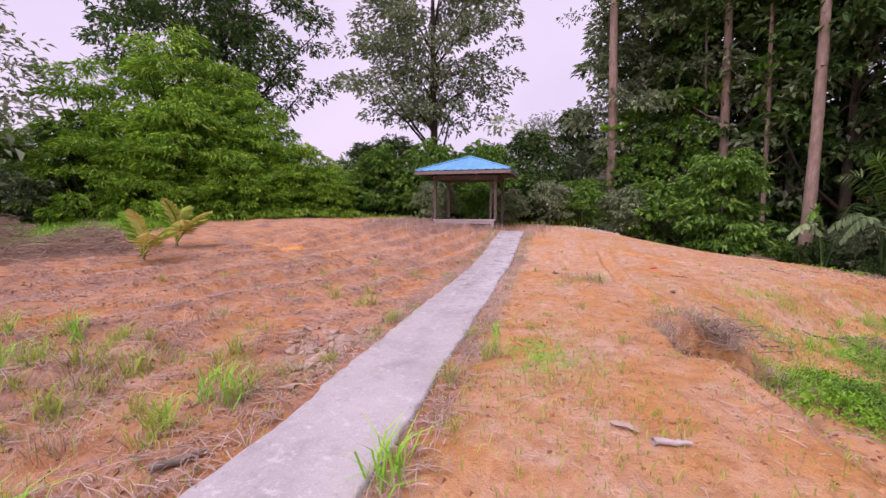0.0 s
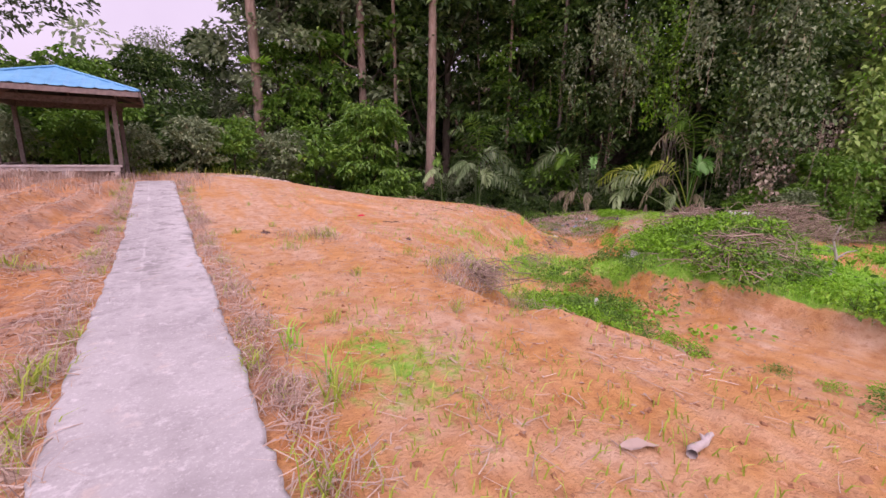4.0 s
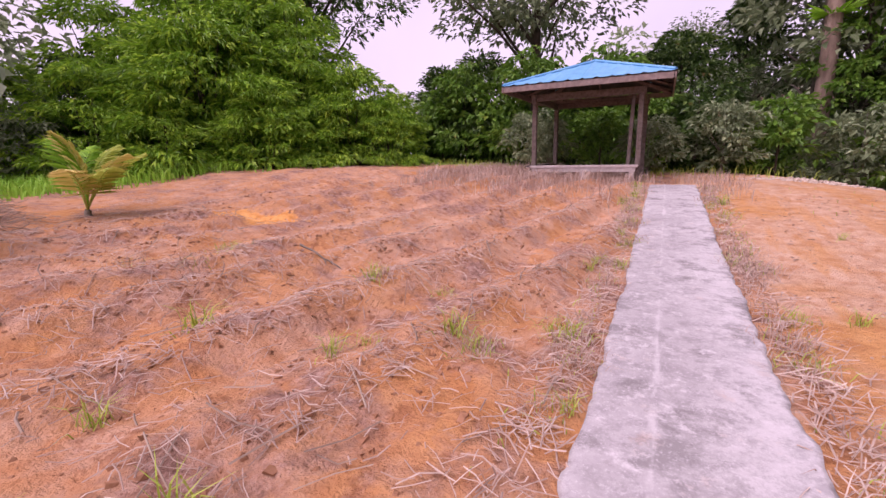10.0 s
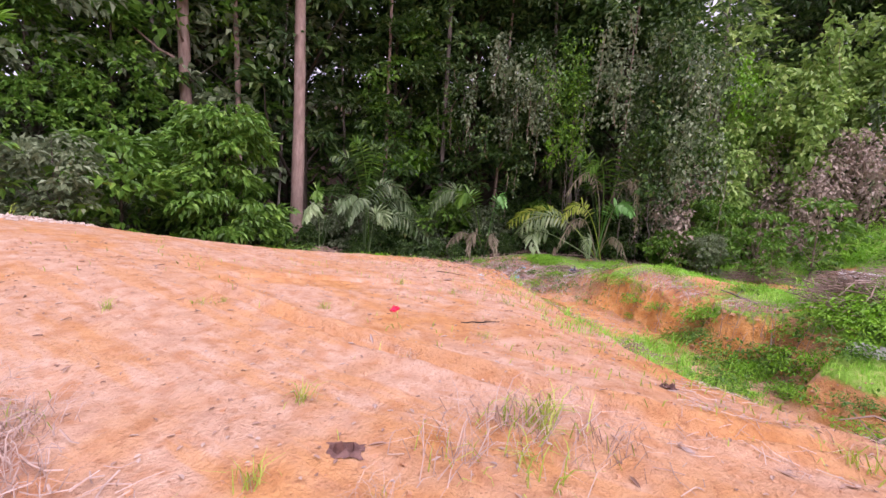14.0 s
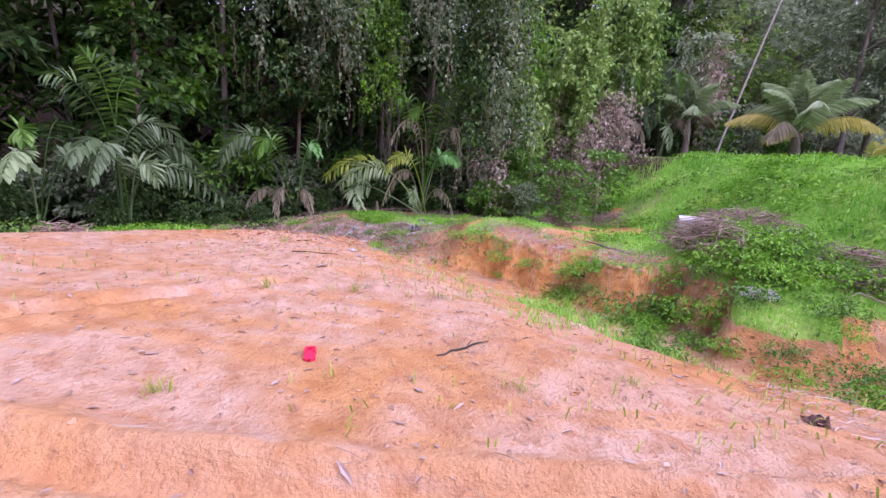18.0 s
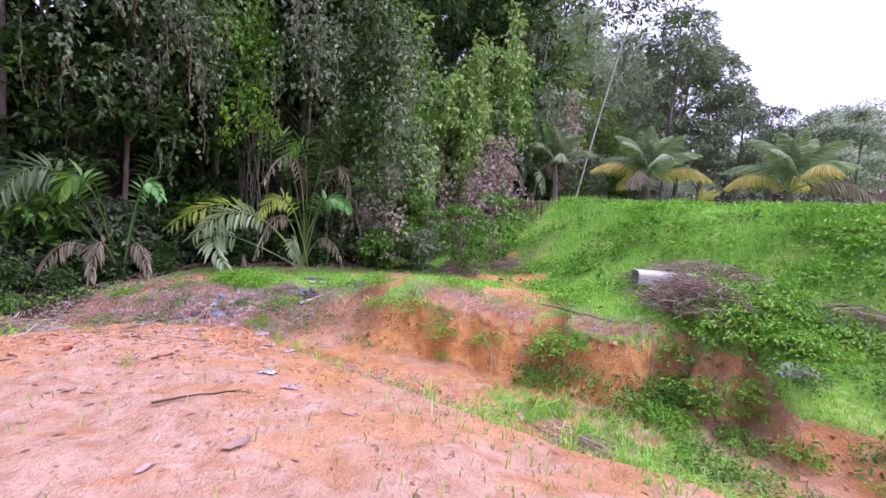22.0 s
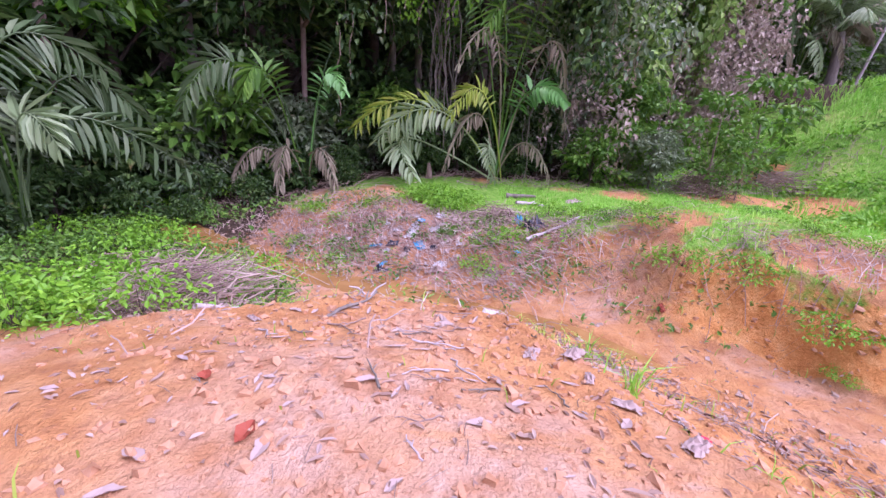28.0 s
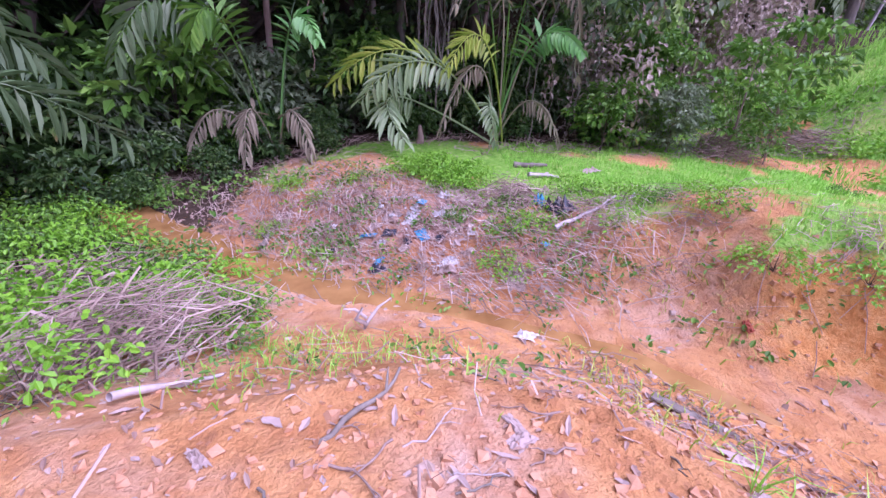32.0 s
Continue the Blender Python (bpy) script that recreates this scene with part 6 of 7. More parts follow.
for i in range(70):
    x, y = r.gauss(6.6, 1.1), r.gauss(5.6, 0.8)
    if math.hypot(x - 7.6, y - 6.0) < 0.85:
        continue
    herb((x, y), r.uniform(0.35, 0.7), r.choice(["herb", "herb", "herb_dark"]))
for i in range(22):
    herb((r.gauss(3.55, 0.3), r.gauss(5.6, 0.45)), r.uniform(0.3, 0.55), r.choice(["herb", "herb_dark"]))
for i in range(26):
    herb((r.uniform(4.9, 6.4), r.uniform(2.4, 5.6)), r.uniform(0.4, 0.8), r.choice(["herb", "herb_dark"]))
for i in range(24):
    u = r.uniform(5.2, 10.0)
    c = [np.interp(u, np.arange(len(STREAM)), STREAM[:, k]) for k in range(2)]
    herb((c[0] + r.gauss(1.5, 0.8), c[1] - r.gauss(0.9, 0.5)), r.uniform(0.2, 0.5), r.choice(["herb", "herb_dark"]))
for i in range(30):
    u = r.uniform(1.0, 4.9)
    c = [np.interp(u, np.arange(len(STREAM)), STREAM[:, k]) for k in range(2)]
    d = abs(r.gauss(0.55, 0.35))
    herb((c[0] + 0.6 * d, c[1] - 0.8 * d), r.uniform(0.18, 0.42), r.choice(["herb", "herb_dark"]))
    if u > 3.6:
        tuft((c[0] - 0.35 + r.gauss(0, 0.3), c[1] + 0.4 + r.gauss(0, 0.3)), r.choice([0, 2, 2, 1]), r.uniform(0.4, 0.9))
for i in range(30):
    u, d = r.choice([5.2, 4.4, 4.4, 4.4, 3.95]) + r.gauss(0, 0.07), r.uniform(0.75, 1.7)
    c = [np.interp(u, np.arange(len(STREAM)), STREAM[:, k]) for k in range(2)]
    herb((c[0] + 0.54 * d, c[1] - 0.84 * d), r.uniform(0.25, 0.5), r.choice(["herb", "herb_dark", "herb_dark"]))
for i in range(34):
    herb((r.gauss(11.0, 1.3), r.gauss(17.3, 1.0)), r.uniform(0.5, 1.0), r.choice(["herb", "herb_dark", "herb_dark"]))
for i in range(18):
    herb((r.gauss(9.1, 0.55), r.gauss(15.4, 0.45)), r.uniform(0.5, 1.0), "herb")
for i in range(30):
    herb((r.gauss(10.0, 0.9), r.gauss(15.2, 0.7)), r.uniform(0.35, 0.8), r.choice(["herb", "herb_dark"]))
for i in range(9):
    herb((r.gauss(13.14, 0.3), r.gauss(12.22, 0.3)), r.uniform(0.5, 0.8), "herb")
for at, s in [((13.3, 12.3), 0.7), ((13.1, 12.0), 0.7), ((13.6, 12.5), 0.7), ((12.4, 10.4), 0.6), ((11.6, 10.0), 0.55), ((10.6, 9.5), 0.5), ((9.6, 9.6), 0.5), ((9.2, 9.2), 0.5), ((15.5, 17.2), 0.9), ((14.6, 18.0), 0.9), ((13.6, 18.8), 0.9), ((8.6, 20.6), 0.9), ((8.0, 20.0), 0.8), ((6.6, 20.9), 0.9), ((5.6, 21.2), 1.0), ((4.6, 21.4), 0.9)]:
    herb(at, s)


def creepers(name, r_, xy, per, spread, length, mat, label, high=0.05):
    """Low creeping leaves in loose patches over the ground."""
    z = land(xy[:, 0], xy[:, 1])[0]
    v, f = foliage(r_, np.column_stack([xy, z + high]), per, spread, length, length * 0.6, outward=0.0, droop=0.1, flat=0.3)
    tagged(part(name, raw_mesh(name, v, [(f, 0)], [M[mat]])), label, "creepers", kind="stuff")


def patchy(x, y):
    return smooth(-0.1, 0.7, rough(x + 3, y, 2.1))


creepers("bank_creepers", nr, scatter(nr, 4600, (8, 7.5, 15.5, 15), lambda x, y: stream_litter(x, y) * patchy(x, y)), 10, 0.085, 0.05, "leaf_bright", "light green creepers over the littered bank")
creepers("bank_creepers", nr, scatter(nr, 4600, (8, 7.5, 15.5, 15), lambda x, y: stream_litter(x, y) * patchy(x + 7, y)), 10, 0.085, 0.055, "leaf_mid", "dark green creepers over the littered bank")
creepers("slope_creepers", nr, scatter(nr, 1500, (8, 7.5, 12.5, 12), lambda x, y: np.where(nearest(STREAM, x, y)[1] > 0, 1, 0) * np.exp(-((nearest(STREAM, x, y)[0] - 0.9) / 0.7) ** 2) * smooth(5.9, 6.3, nearest(STREAM, x, y)[2]) * smooth(7.6, 7.0, nearest(STREAM, x, y)[2]) * smooth(0.1, 0.8, rough(x + 1, y, 1.9))), 9, 0.09, 0.05, "leaf_mid", "green creepers trailing down the orange slope")
creepers("ditch_creepers", nr, scatter(nr, 3000, (3, 2.5, 9.5, 10.5), lambda x, y: np.where(nearest(STREAM, x, y)[1] > 0, 1, 0.0) * bank_face(x, y) * (1.06 - bareness(nearest(STREAM, x, y)[2])) * 2), 8, 0.1, 0.06, "leaf_mid", "green creepers on the cut bank")
creepers("hill_weeds", nr, scatter(nr, 4600, (7, -6, 20, 5.2), lambda x, y: patchy(x, y) * lawn(x, y)), 14, 0.24, 0.11, "leaf_bright", "leafy green weeds on the grassy rise", 0.1)
creepers("mound_weeds", nr, scatter(nr, 1500, (4.6, 3.6, 9, 7.6), lambda x, y: np.exp(-((x - 6.8) / 1.4) ** 2 - ((y - 5.7) / 1.0) ** 2) * patchy(x, y + 2) * np.where(np.hypot(x - 7.6, y - 6.0) < 0.7, 0.25, 0.8)), 9, 0.16, 0.09, "leaf_mid", "leafy green weeds grown over the mound", 0.14)
creepers("hill_weeds", nr, scatter(nr, 1100, (7, -6, 20, 5.2), lambda x, y: patchy(x + 4, y + 1) * lawn(x, y)), 14, 0.26, 0.12, "leaf_mid", "dark leafy weeds on the grassy rise", 0.08)
creepers("hollow_weeds", nr, scatter(nr, 900, (2.8, 2.5, 6.2, 7.2), lambda x, y: patchy(x, y) * np.exp(-((x - 3.55) / 0.45) ** 2 - ((y - 5.4) / 0.8) ** 2)), 12, 0.14, 0.08, "leaf_bright", "green weeds in the grassy hollow")
creepers("rim_undergrowth", nr, scatter(nr, 1500, (7.5, 14.5, 14, 20.5), lambda x, y: land(x, y)[4] * patchy(x, y)), 14, 0.25, 0.12, "leaf_mid", "green undergrowth between rim and forest", 0.12)


def brush_pile(at, rx, ry, height, n, label, turn=0.3, rz=0.0, seed=1):
    """A heap of dead stalks."""
    rr = np.random.default_rng(seed)
    t = thing("brush_pile", (at[0], at[1], gz(*at) - 0.03), label, "brush pile", rz=rz)
    pieces = []
    for i in range(n):
        x, y = np.clip(rr.normal(0, 0.45, 2), -1, 1) * [rx, ry]
        top = height * max(0.06, 1 - (x / rx) ** 2 - (y / ry) ** 2)
        a = rr.normal(turn, 0.85)
        ln = rr.uniform(0.18, 0.7)
        p = np.array([x, y, rr.uniform(0.02, 1) * top])
        d = np.array([math.cos(a), math.sin(a), rr.normal(0, 0.16)]) * ln / 2
        pieces.append(tube([p - d, p + rr.normal(0, 0.14 * ln, 3), p + d], 0.0034 * rr.lognormal(0, 0.5) * np.array([1.2, 1.0, 0.6]), 4))
    v, f = joined(pieces[24:])
    tagged(part("brush", raw_mesh("brush", v, [(f, 0)], [M["twig"]]), t), kind="stuff")
    for v, f in pieces[:24]:
        part("stalk", raw_mesh("stalk", v * [1, 1, 1.08] + [0, 0, 0.04], [(f, 0)], [M["twig"]]), t)


brush_pile((8.75, 14.5), 1.1, 0.8, 0.5, 840, "heap of dead grey-brown stalks on the stream bank", 2.6, seed=2)
brush_pile((9.8, 15.8), 1.3, 0.9, 0.3, 700, "dead stalks overgrown with herbs", 2.6, seed=3)
brush_pile((7.5, 4.9), 1.4, 0.8, 0.5, 760, "dead brown brush heaped on the grassy mound", 0.2, seed=4)
brush_pile((6.7, 5.9), 0.9, 0.55, 0.45, 620, "dead brown brush with weeds on the mound's front", 0.4, seed=15)
brush_pile((5.7, 4.7), 1.1, 0.7, 0.4, 520, "dead brown brush on the far bank", 0.2, seed=5)
brush_pile((2.15, 6.3), 0.7, 0.4, 0.22, 260, "dry grass and stalks hanging into the pit", 0.9, seed=6)
brush_pile((6.6, 15.9), 0.5, 0.35, 0.28, 340, "small grey heap of dead stalks at the rim", 0.2, seed=7)
brush_pile((-11.2, 6.2), 1.8, 1.1, 0.95, 1500, "heap of dry brown brush at the field's edge", 0.6, seed=8)
brush_pile((-10.4, 7.8), 1.6, 0.9, 0.7, 1000, "heap of dry brown brush at the field's edge", 0.4, seed=9)
brush_pile((-13.2, 5.2), 1.9, 1.1, 1.0, 1300, "heap of dry brown brush at the field's edge", 0.6, seed=10)
brush_pile((5.3, 8.5), 0.8, 0.35, 0.14, 110, "thin dead twigs on the ditch's lip", 0.6, seed=11)
brush_pile((15.5, 6.2), 0.9, 0.7, 0.5, 480, "dead brown stems under the bank shrub", 1.2, seed=12)
brush_pile((16.6, 5.4), 0.9, 0.8, 0.6, 420, "dead brown stems heaped behind the bank bush", 1.2, seed=16)
brush_pile((16.0, 3.9), 1.0, 0.8, 0.45, 480, "dead brown stems on the grassy slope", 1.0, seed=13)
brush_pile((12.2, 11.3), 0.7, 0.5, 0.2, 300, "dead stalks among rubbish on the bank", 0.6, seed=14)


# ---- fallen leaves, sticks and rubbish ----
def fallen_leaf_mesh(seed, mat, ln):
    rr = np.random.default_rng(seed)
    u = np.linspace(0, 1, 6)
    w = np.sin(np.clip(u * 0.94 + 0.05, 0, 1) * np.pi) ** 0.8 * ln * (rr.uniform(0.2, 0.32) if seed < 6 else 0.11)
    curl = rr.uniform(0.08, 0.3)
    v = []
    for i in range(6):
        z = ln * curl * (u[i] - 0.5) ** 2 * 1.6
        for k in (-1, 0, 1):
            v.append((u[i] * ln - ln / 2, k * w[i] * rr.uniform(0.6, 1.25) + 0.08 * ln * (u[i] - 0.5) ** 2 * (seed % 3 - 1), z + abs(k) * w[i] * rr.uniform(0.2, 0.7) + 0.004))
    i = (np.arange(5)[:, None] * 3 + np.arange(2)).ravel()
    return raw_mesh("fallen_leaf", np.array(v), [(np.stack([i, i + 1, i + 4, i + 3], 1), 0)], [M[mat]])


FALLEN = [fallen_leaf_mesh(i, m, ln) for i, (m, ln) in enumerate([("leaf_litter", 0.1), ("leaf_litter", 0.13), ("leaf_pale", 0.1), ("leaf_pale", 0.14), ("leaf_litter", 0.08), ("leaf_red", 0.11), ("leaf_pale", 0.16), ("leaf_litter", 0.15)])]
FALLEN_LABEL = ["curled brown dead leaf on the clay", "large brown dead leaf on the clay", "bleached pale dead leaf on the clay", "long bleached dead leaf on the clay", "small brown dead leaf on the clay", "curled reddish dead leaf on the clay", "narrow bleached dead leaf on the clay", "narrow brown dead leaf on the clay"]


def lay(me, at, name, label, category, group="", s=1.0, rz=None, lift=0.0, tilt=None):
    """Lays one mesh on the slope of the ground."""
    x, y = at
    e = 0.06
    nrm = Vector((gz(x - e, y) - gz(x + e, y), gz(x, y - e) - gz(x, y + e), 2 * e)).normalized()
    q = Vector((0, 0, 1)).rotation_difference(nrm).to_matrix().to_4x4()
    o = tagged(new(name, me), label, category, group)
    o.matrix_basis = Matrix.Scale(UNIT, 4) @ Matrix.Translation((x, y, gz(x, y) + lift)) @ q @ pose(0, 0, 0, 0, 0, r.uniform(0, 360) if rz is None else rz) @ Matrix.Scale(s, 4)
    return o


for i in range(170):
    x = r.uniform(0.2, 8.3)
    y = 9.4 + 0.45 * x + r.gauss(0, 1.5)
    if gz(x, y) > -0.8:
        k = r.choice([0, 4, 2, 2, 2, 3, 3, 6, 7, 7])
        lay(FALLEN[k], (x, y), "fallen_leaf", FALLEN_LABEL[k], "leaf", "fallen leaves", r.uniform(0.2, 0.75) ** 1.3)
for i in range(120):
    x, y = r.gauss(7.2, 0.9), r.gauss(12.2, 1.1)
    if gz(x, y) > -0.95:
        k = r.choice([2, 3, 3, 6, 6, 0, 7])
        lay(FALLEN[k], (x, y), "fallen_leaf", FALLEN_LABEL[k], "leaf", "fallen leaves", r.uniform(0.3, 0.85))
for at, k, s in [((6.5, 12.77), 5, 1.0), ((6.83, 13.09), 5, 0.8), ((4.57, 11.23), 1, 1.2), ((7.79, 13.05), 3, 0.8), ((0.5, 2.9), 3, 1.4)]:
    lay(FALLEN[k], at, "fallen_leaf", FALLEN_LABEL[k], "leaf", "fallen leaves", s)


def flakes(name, r_, xy, size, mat, label):
    n = len(xy)
    p = np.column_stack([xy, land(xy[:, 0], xy[:, 1])[0] + 0.008])
    v, f = leaves(p, r_.normal(0, 1, (n, 3)) * [1, 1, 0.12], size * r_.lognormal(0, 0.4, n), size * 0.5, r=r_, twist=0.2, fold=0.3)
    tagged(part(name, raw_mesh(name, v, [(f, 0)], [M[mat]])), label, "litter", kind="stuff")


flakes("leaf_crumbs", nr, scatter(nr, 6500, (-0.6, 3, 9, 15), lambda x, y: 0.35 + 0.5 * smooth(4, 8, x)), 0.038, "leaf_litter", "small crumbs of brown leaf on the clay")
flakes("leaf_crumbs", nr, scatter(nr, 1100, (0, 3, 9.5, 15), lambda x, y: 0.2 + 0.3 * smooth(4, 8, x)), 0.03, "leaf_pale", "small pale leaf crumbs on the clay")


def lip_strip(x, y):
    """The littered rim above the clay faces."""
    d, s, u = nearest(STREAM, x, y)
    return np.where(s > 0, 1, 0) * np.exp(-((d - 1.55) / 0.32) ** 2) * bareness(u) * smooth(3.9, 4.2, u)


straw_stuff("rim_litter", nr, scatter(nr, 9000, (4.5, 5.5, 10.5, 10.5), lip_strip), 0.2, 0.006, "straw", "dead stalks and roots along the cut bank's rim", 0.05)
straw_stuff("rim_litter", nr, scatter(nr, 5000, (4.5, 5.5, 10.5, 10.5), lip_strip), 0.14, 0.006, "twig", "dark twigs along the cut bank's rim", 0.05)
flakes("leaf_crumbs", nr, scatter(nr, 2600, (4.5, 5.5, 10.5, 10.5), lip_strip), 0.05, "leaf_litter", "dead brown leaves along the cut bank's rim")


def ditch_side(x, y):
    d, s, u = nearest(STREAM, x, y)
    return np.where(s <= 0, 1, 0) * np.exp(-((d - 0.45) / 0.3) ** 2) * smooth(5.0, 5.6, u) * smooth(7.6, 6.9, u)


straw_stuff("ditch_litter", nr, scatter(nr, 5000, (5.5, 7.8, 10, 12), ditch_side), 0.14, 0.006, "twig", "twigs washed together in the ditch", 0.03)
flakes("leaf_crumbs", nr, scatter(nr, 3000, (5.5, 7.8, 10, 12), ditch_side), 0.055, "leaf_litter", "dead brown leaves along the ditch")
flakes("leaf_crumbs", nr, scatter(nr, 700, (5.5, 7.8, 10, 12), ditch_side), 0.06, "leaf_pale", "bleached dead leaves along the ditch")


def crest(x, y):
    return np.exp(-((x - 7.3) / 1.1) ** 2 - ((y - 12.2) / 1.3) ** 2)


def tipped(x, y):
    return np.exp(-((x - 11.5) / 0.9) ** 2 - ((y - 12.2) / 1.1) ** 2) * np.where(nearest(STREAM, x, y)[1] > 0, 1, 0)


flakes("rubbish_scraps", nr, scatter(nr, 700, (9, 9.5, 14, 15), tipped), 0.07, "pvc", "scraps of white plastic and paper on the bank")
flakes("rubbish_scraps", nr, scatter(nr, 900, (9, 9.5, 14, 15), tipped), 0.08, "leaf_pale", "faded paper and leaf scraps on the bank")
straw_stuff("stalk_litter", nr, scatter(nr, 9000, (8, 8, 16, 17), lambda x, y: stream_litter(x, y) * smooth(-0.6, 0.5, rough(x, y, 1.7))), 0.34, 0.009, "twig", "dead brown stalks strewn on the bank", 0.16, 0.7)
flakes("pale_scraps", nr, scatter(nr, 150, (5, 9.5, 9.5, 15), crest), 0.04, "leaf_pale", "bleached leaf and paper scraps on the hump")
flakes("brown_scraps", nr, scatter(nr, 500, (5, 9.5, 9.5, 15), crest), 0.04, "leaf_litter", "brown leaf scraps on the hump")
clods("hump_clods", nr, scatter(nr, 6000, (5, 9.5, 9.5, 15), crest), 0.026, "crumb", "loose clay lumps on the hump")


def stick_mesh(seed, ln, rad, mat, forks=1, bend=0.08):
    rr = np.random.default_rng(seed)
    t = np.linspace(-0.5, 0.5, 8)
    line = np.column_stack([t * ln, np.cumsum(rr.normal(0, bend * ln * 0.3, 8)), rad + 0.01 * rr.uniform(0, 1, 8)])
    pieces = [tube(line, rad * np.linspace(1.1, 0.5, 8) * rr.uniform(0.85, 1.15, 8), 7)]
    for k in range(forks):
        p = line[rr.integers(3, 6)]
        d = np.array([0.22, rr.choice([-1, 1]) * 0.16, 0.02]) * ln
        pieces.append(tube([p, p + d * 0.5 + [0, 0, 0.01], p + d], [rad * 0.6, rad * 0.45, rad * 0.2], 5))
    v, f = joined(pieces)
    return raw_mesh("stick", v, [(f, 0)], [M[mat]], True)


for at, ln, rad, mat, rz, lab in [((7.88, 12.72), 0.5, 0.013, "bark_grey", -35, "weathered grey fallen branch"), ((8.3, 13.75), 0.6, 0.02, "bench", -28, "bleached wooden pole by the brush heap"),
                                  ((2.6, 9.76), 0.4, 0.008, "bark_dark", -60, "thin forked twig on the clay"), ((5.25, 11.5), 0.6, 0.007, "bark_dark", -70, "long thin dead stick"),
                                  ((11.3, 10.53), 1.0, 0.028, "bench", -62, "pale broken log among rubbish"), ((13.4, 10.48), 0.7, 0.035, "bench", -75, "pale log lying on the grassy bank"), ((4.9, 8.5), 1.1, 0.018, "bark_grey", 30, "grey branch leaning over the ditch's lip"),
                                  ((4.6, 8.3), 0.9, 0.015, "bark_grey", -10, "grey branch leaning over the ditch's lip"), ((0.75, 2.75), 0.22, 0.022, "bench", 10, "short pale piece of wood"),
                                  ((-2.05, 1.9), 0.3, 0.025, "bark_grey", 60, "short stick beside the path"), ((11.9, 14.6), 0.6, 0.04, "bark_grey", 10, "driftwood beside the stream"),
                                  ((6.2, 12.0), 0.2, 0.006, "bark_dark", -40, "thin dead twig on the clay"), ((6.9, 12.4), 0.26, 0.006, "bark_grey", 20, "curved dead twig on the clay"), ((7.37, 12.12), 0.3, 0.006, "bench", -85, "curved dead twig on the clay"),
                                  ((-4.6, 9.0), 0.5, 0.012, "bark_grey", 0, "dry stick in the field"), ((-6.8, 9.8), 0.7, 0.015, "bark_grey", 20, "dry stick in the field"), ((14.2, 10.6), 0.6, 0.05, "bark_grey", -80, "weathered log on the grass"),
                                  ((7.6, 7.1), 1.2, 0.02, "bark_grey", 15, "dead branch on the bank"), ((3.6, 7.6), 0.8, 0.015, "bark_grey", 70, "dead branch on the slope")]:
    lay(stick_mesh(int(at[0] * 50 + at[1] * 7) + 1000, ln, rad, mat), at, "stick", lab, "stick", rz=rz)


def snag(at, height):
    """A bare dead stem standing askew, with two broken forks."""
    t = thing("dead_stem", (at[0], at[1], gz(*at) - 0.08), "bleached bare dead stem standing in weeds", "stick")
    p = np.array([(0, 0, 0), (0.05, -0.04, height * 0.4), (-0.04, 0.03, height * 0.75), (0.02, -0.02, height)])
    v, f = tube(p, [0.03, 0.024, 0.018, 0.01], 7)
    part("stem", raw_mesh("stem", v, [(f, 0)], [M["bench"]], True), t)
    for k, (dx, dy) in enumerate([(0.16, -0.2), (-0.12, 0.16)]):
        q = p[1] + np.array([0, 0, 0.06 * k])
        v, f = tube([q, q + [dx * 0.5, dy * 0.5, 0.12], q + [dx, dy, 0.16]], [0.016, 0.012, 0.006], 6)
        part("fork", raw_mesh("fork", v, [(f, 0)], [M["bench"]], True), t)


snag((8.2, 4.3), 0.95)
snag((9.6, 13.0), 0.3)


# curled pale roots and twigs lying about the hump
for i in range(26):
    x, y = r.gauss(7.3, 0.6), r.gauss(12.1, 0.75)
    if gz(x, y) > -0.75:
        lay(stick_mesh(300 + i, r.uniform(0.1, 0.34), r.uniform(0.0025, 0.006), r.choice(["bench", "bark_pale", "bark_grey"]), 1 + i % 2, 0.22), (x, y), "stick", "curled pale dead root on the clay", "stick", "dead roots", rz=r.uniform(0, 360))


def crumple(seed, sx, sy, height, mat, n=9):
    """A crumpled sheet of plastic or cloth with thickness in its folds."""
    rr = np.random.default_rng(seed)
    x, y = np.meshgrid(np.linspace(-1, 1, n), np.linspace(-1, 1, n))
    z = np.abs(rr.normal(0, 0.45, (n, n))) * height * np.clip(1.1 - np.hypot(x, y) * 0.75, 0.05, 1)
    x, y = x * sx / 2 + rr.normal(0, sx * 0.035, (n, n)), y * sy / 2 + rr.normal(0, sy * 0.035, (n, n))
    cut = 1 - 0.35 * np.abs(rr.normal(0, 0.5, (n, n))) * (np.hypot(x / sx, y / sy) > 0.38)
    v = np.stack([x * cut, y * cut, z + 0.006], -1).reshape(-1, 3)
    i = (np.arange(n - 1)[:, None] * n + np.arange(n - 1)).ravel()
    return raw_mesh("scrap", v, [(np.stack([i, i + 1, i + n + 1, i + n], 1), 0)], [M[mat]])


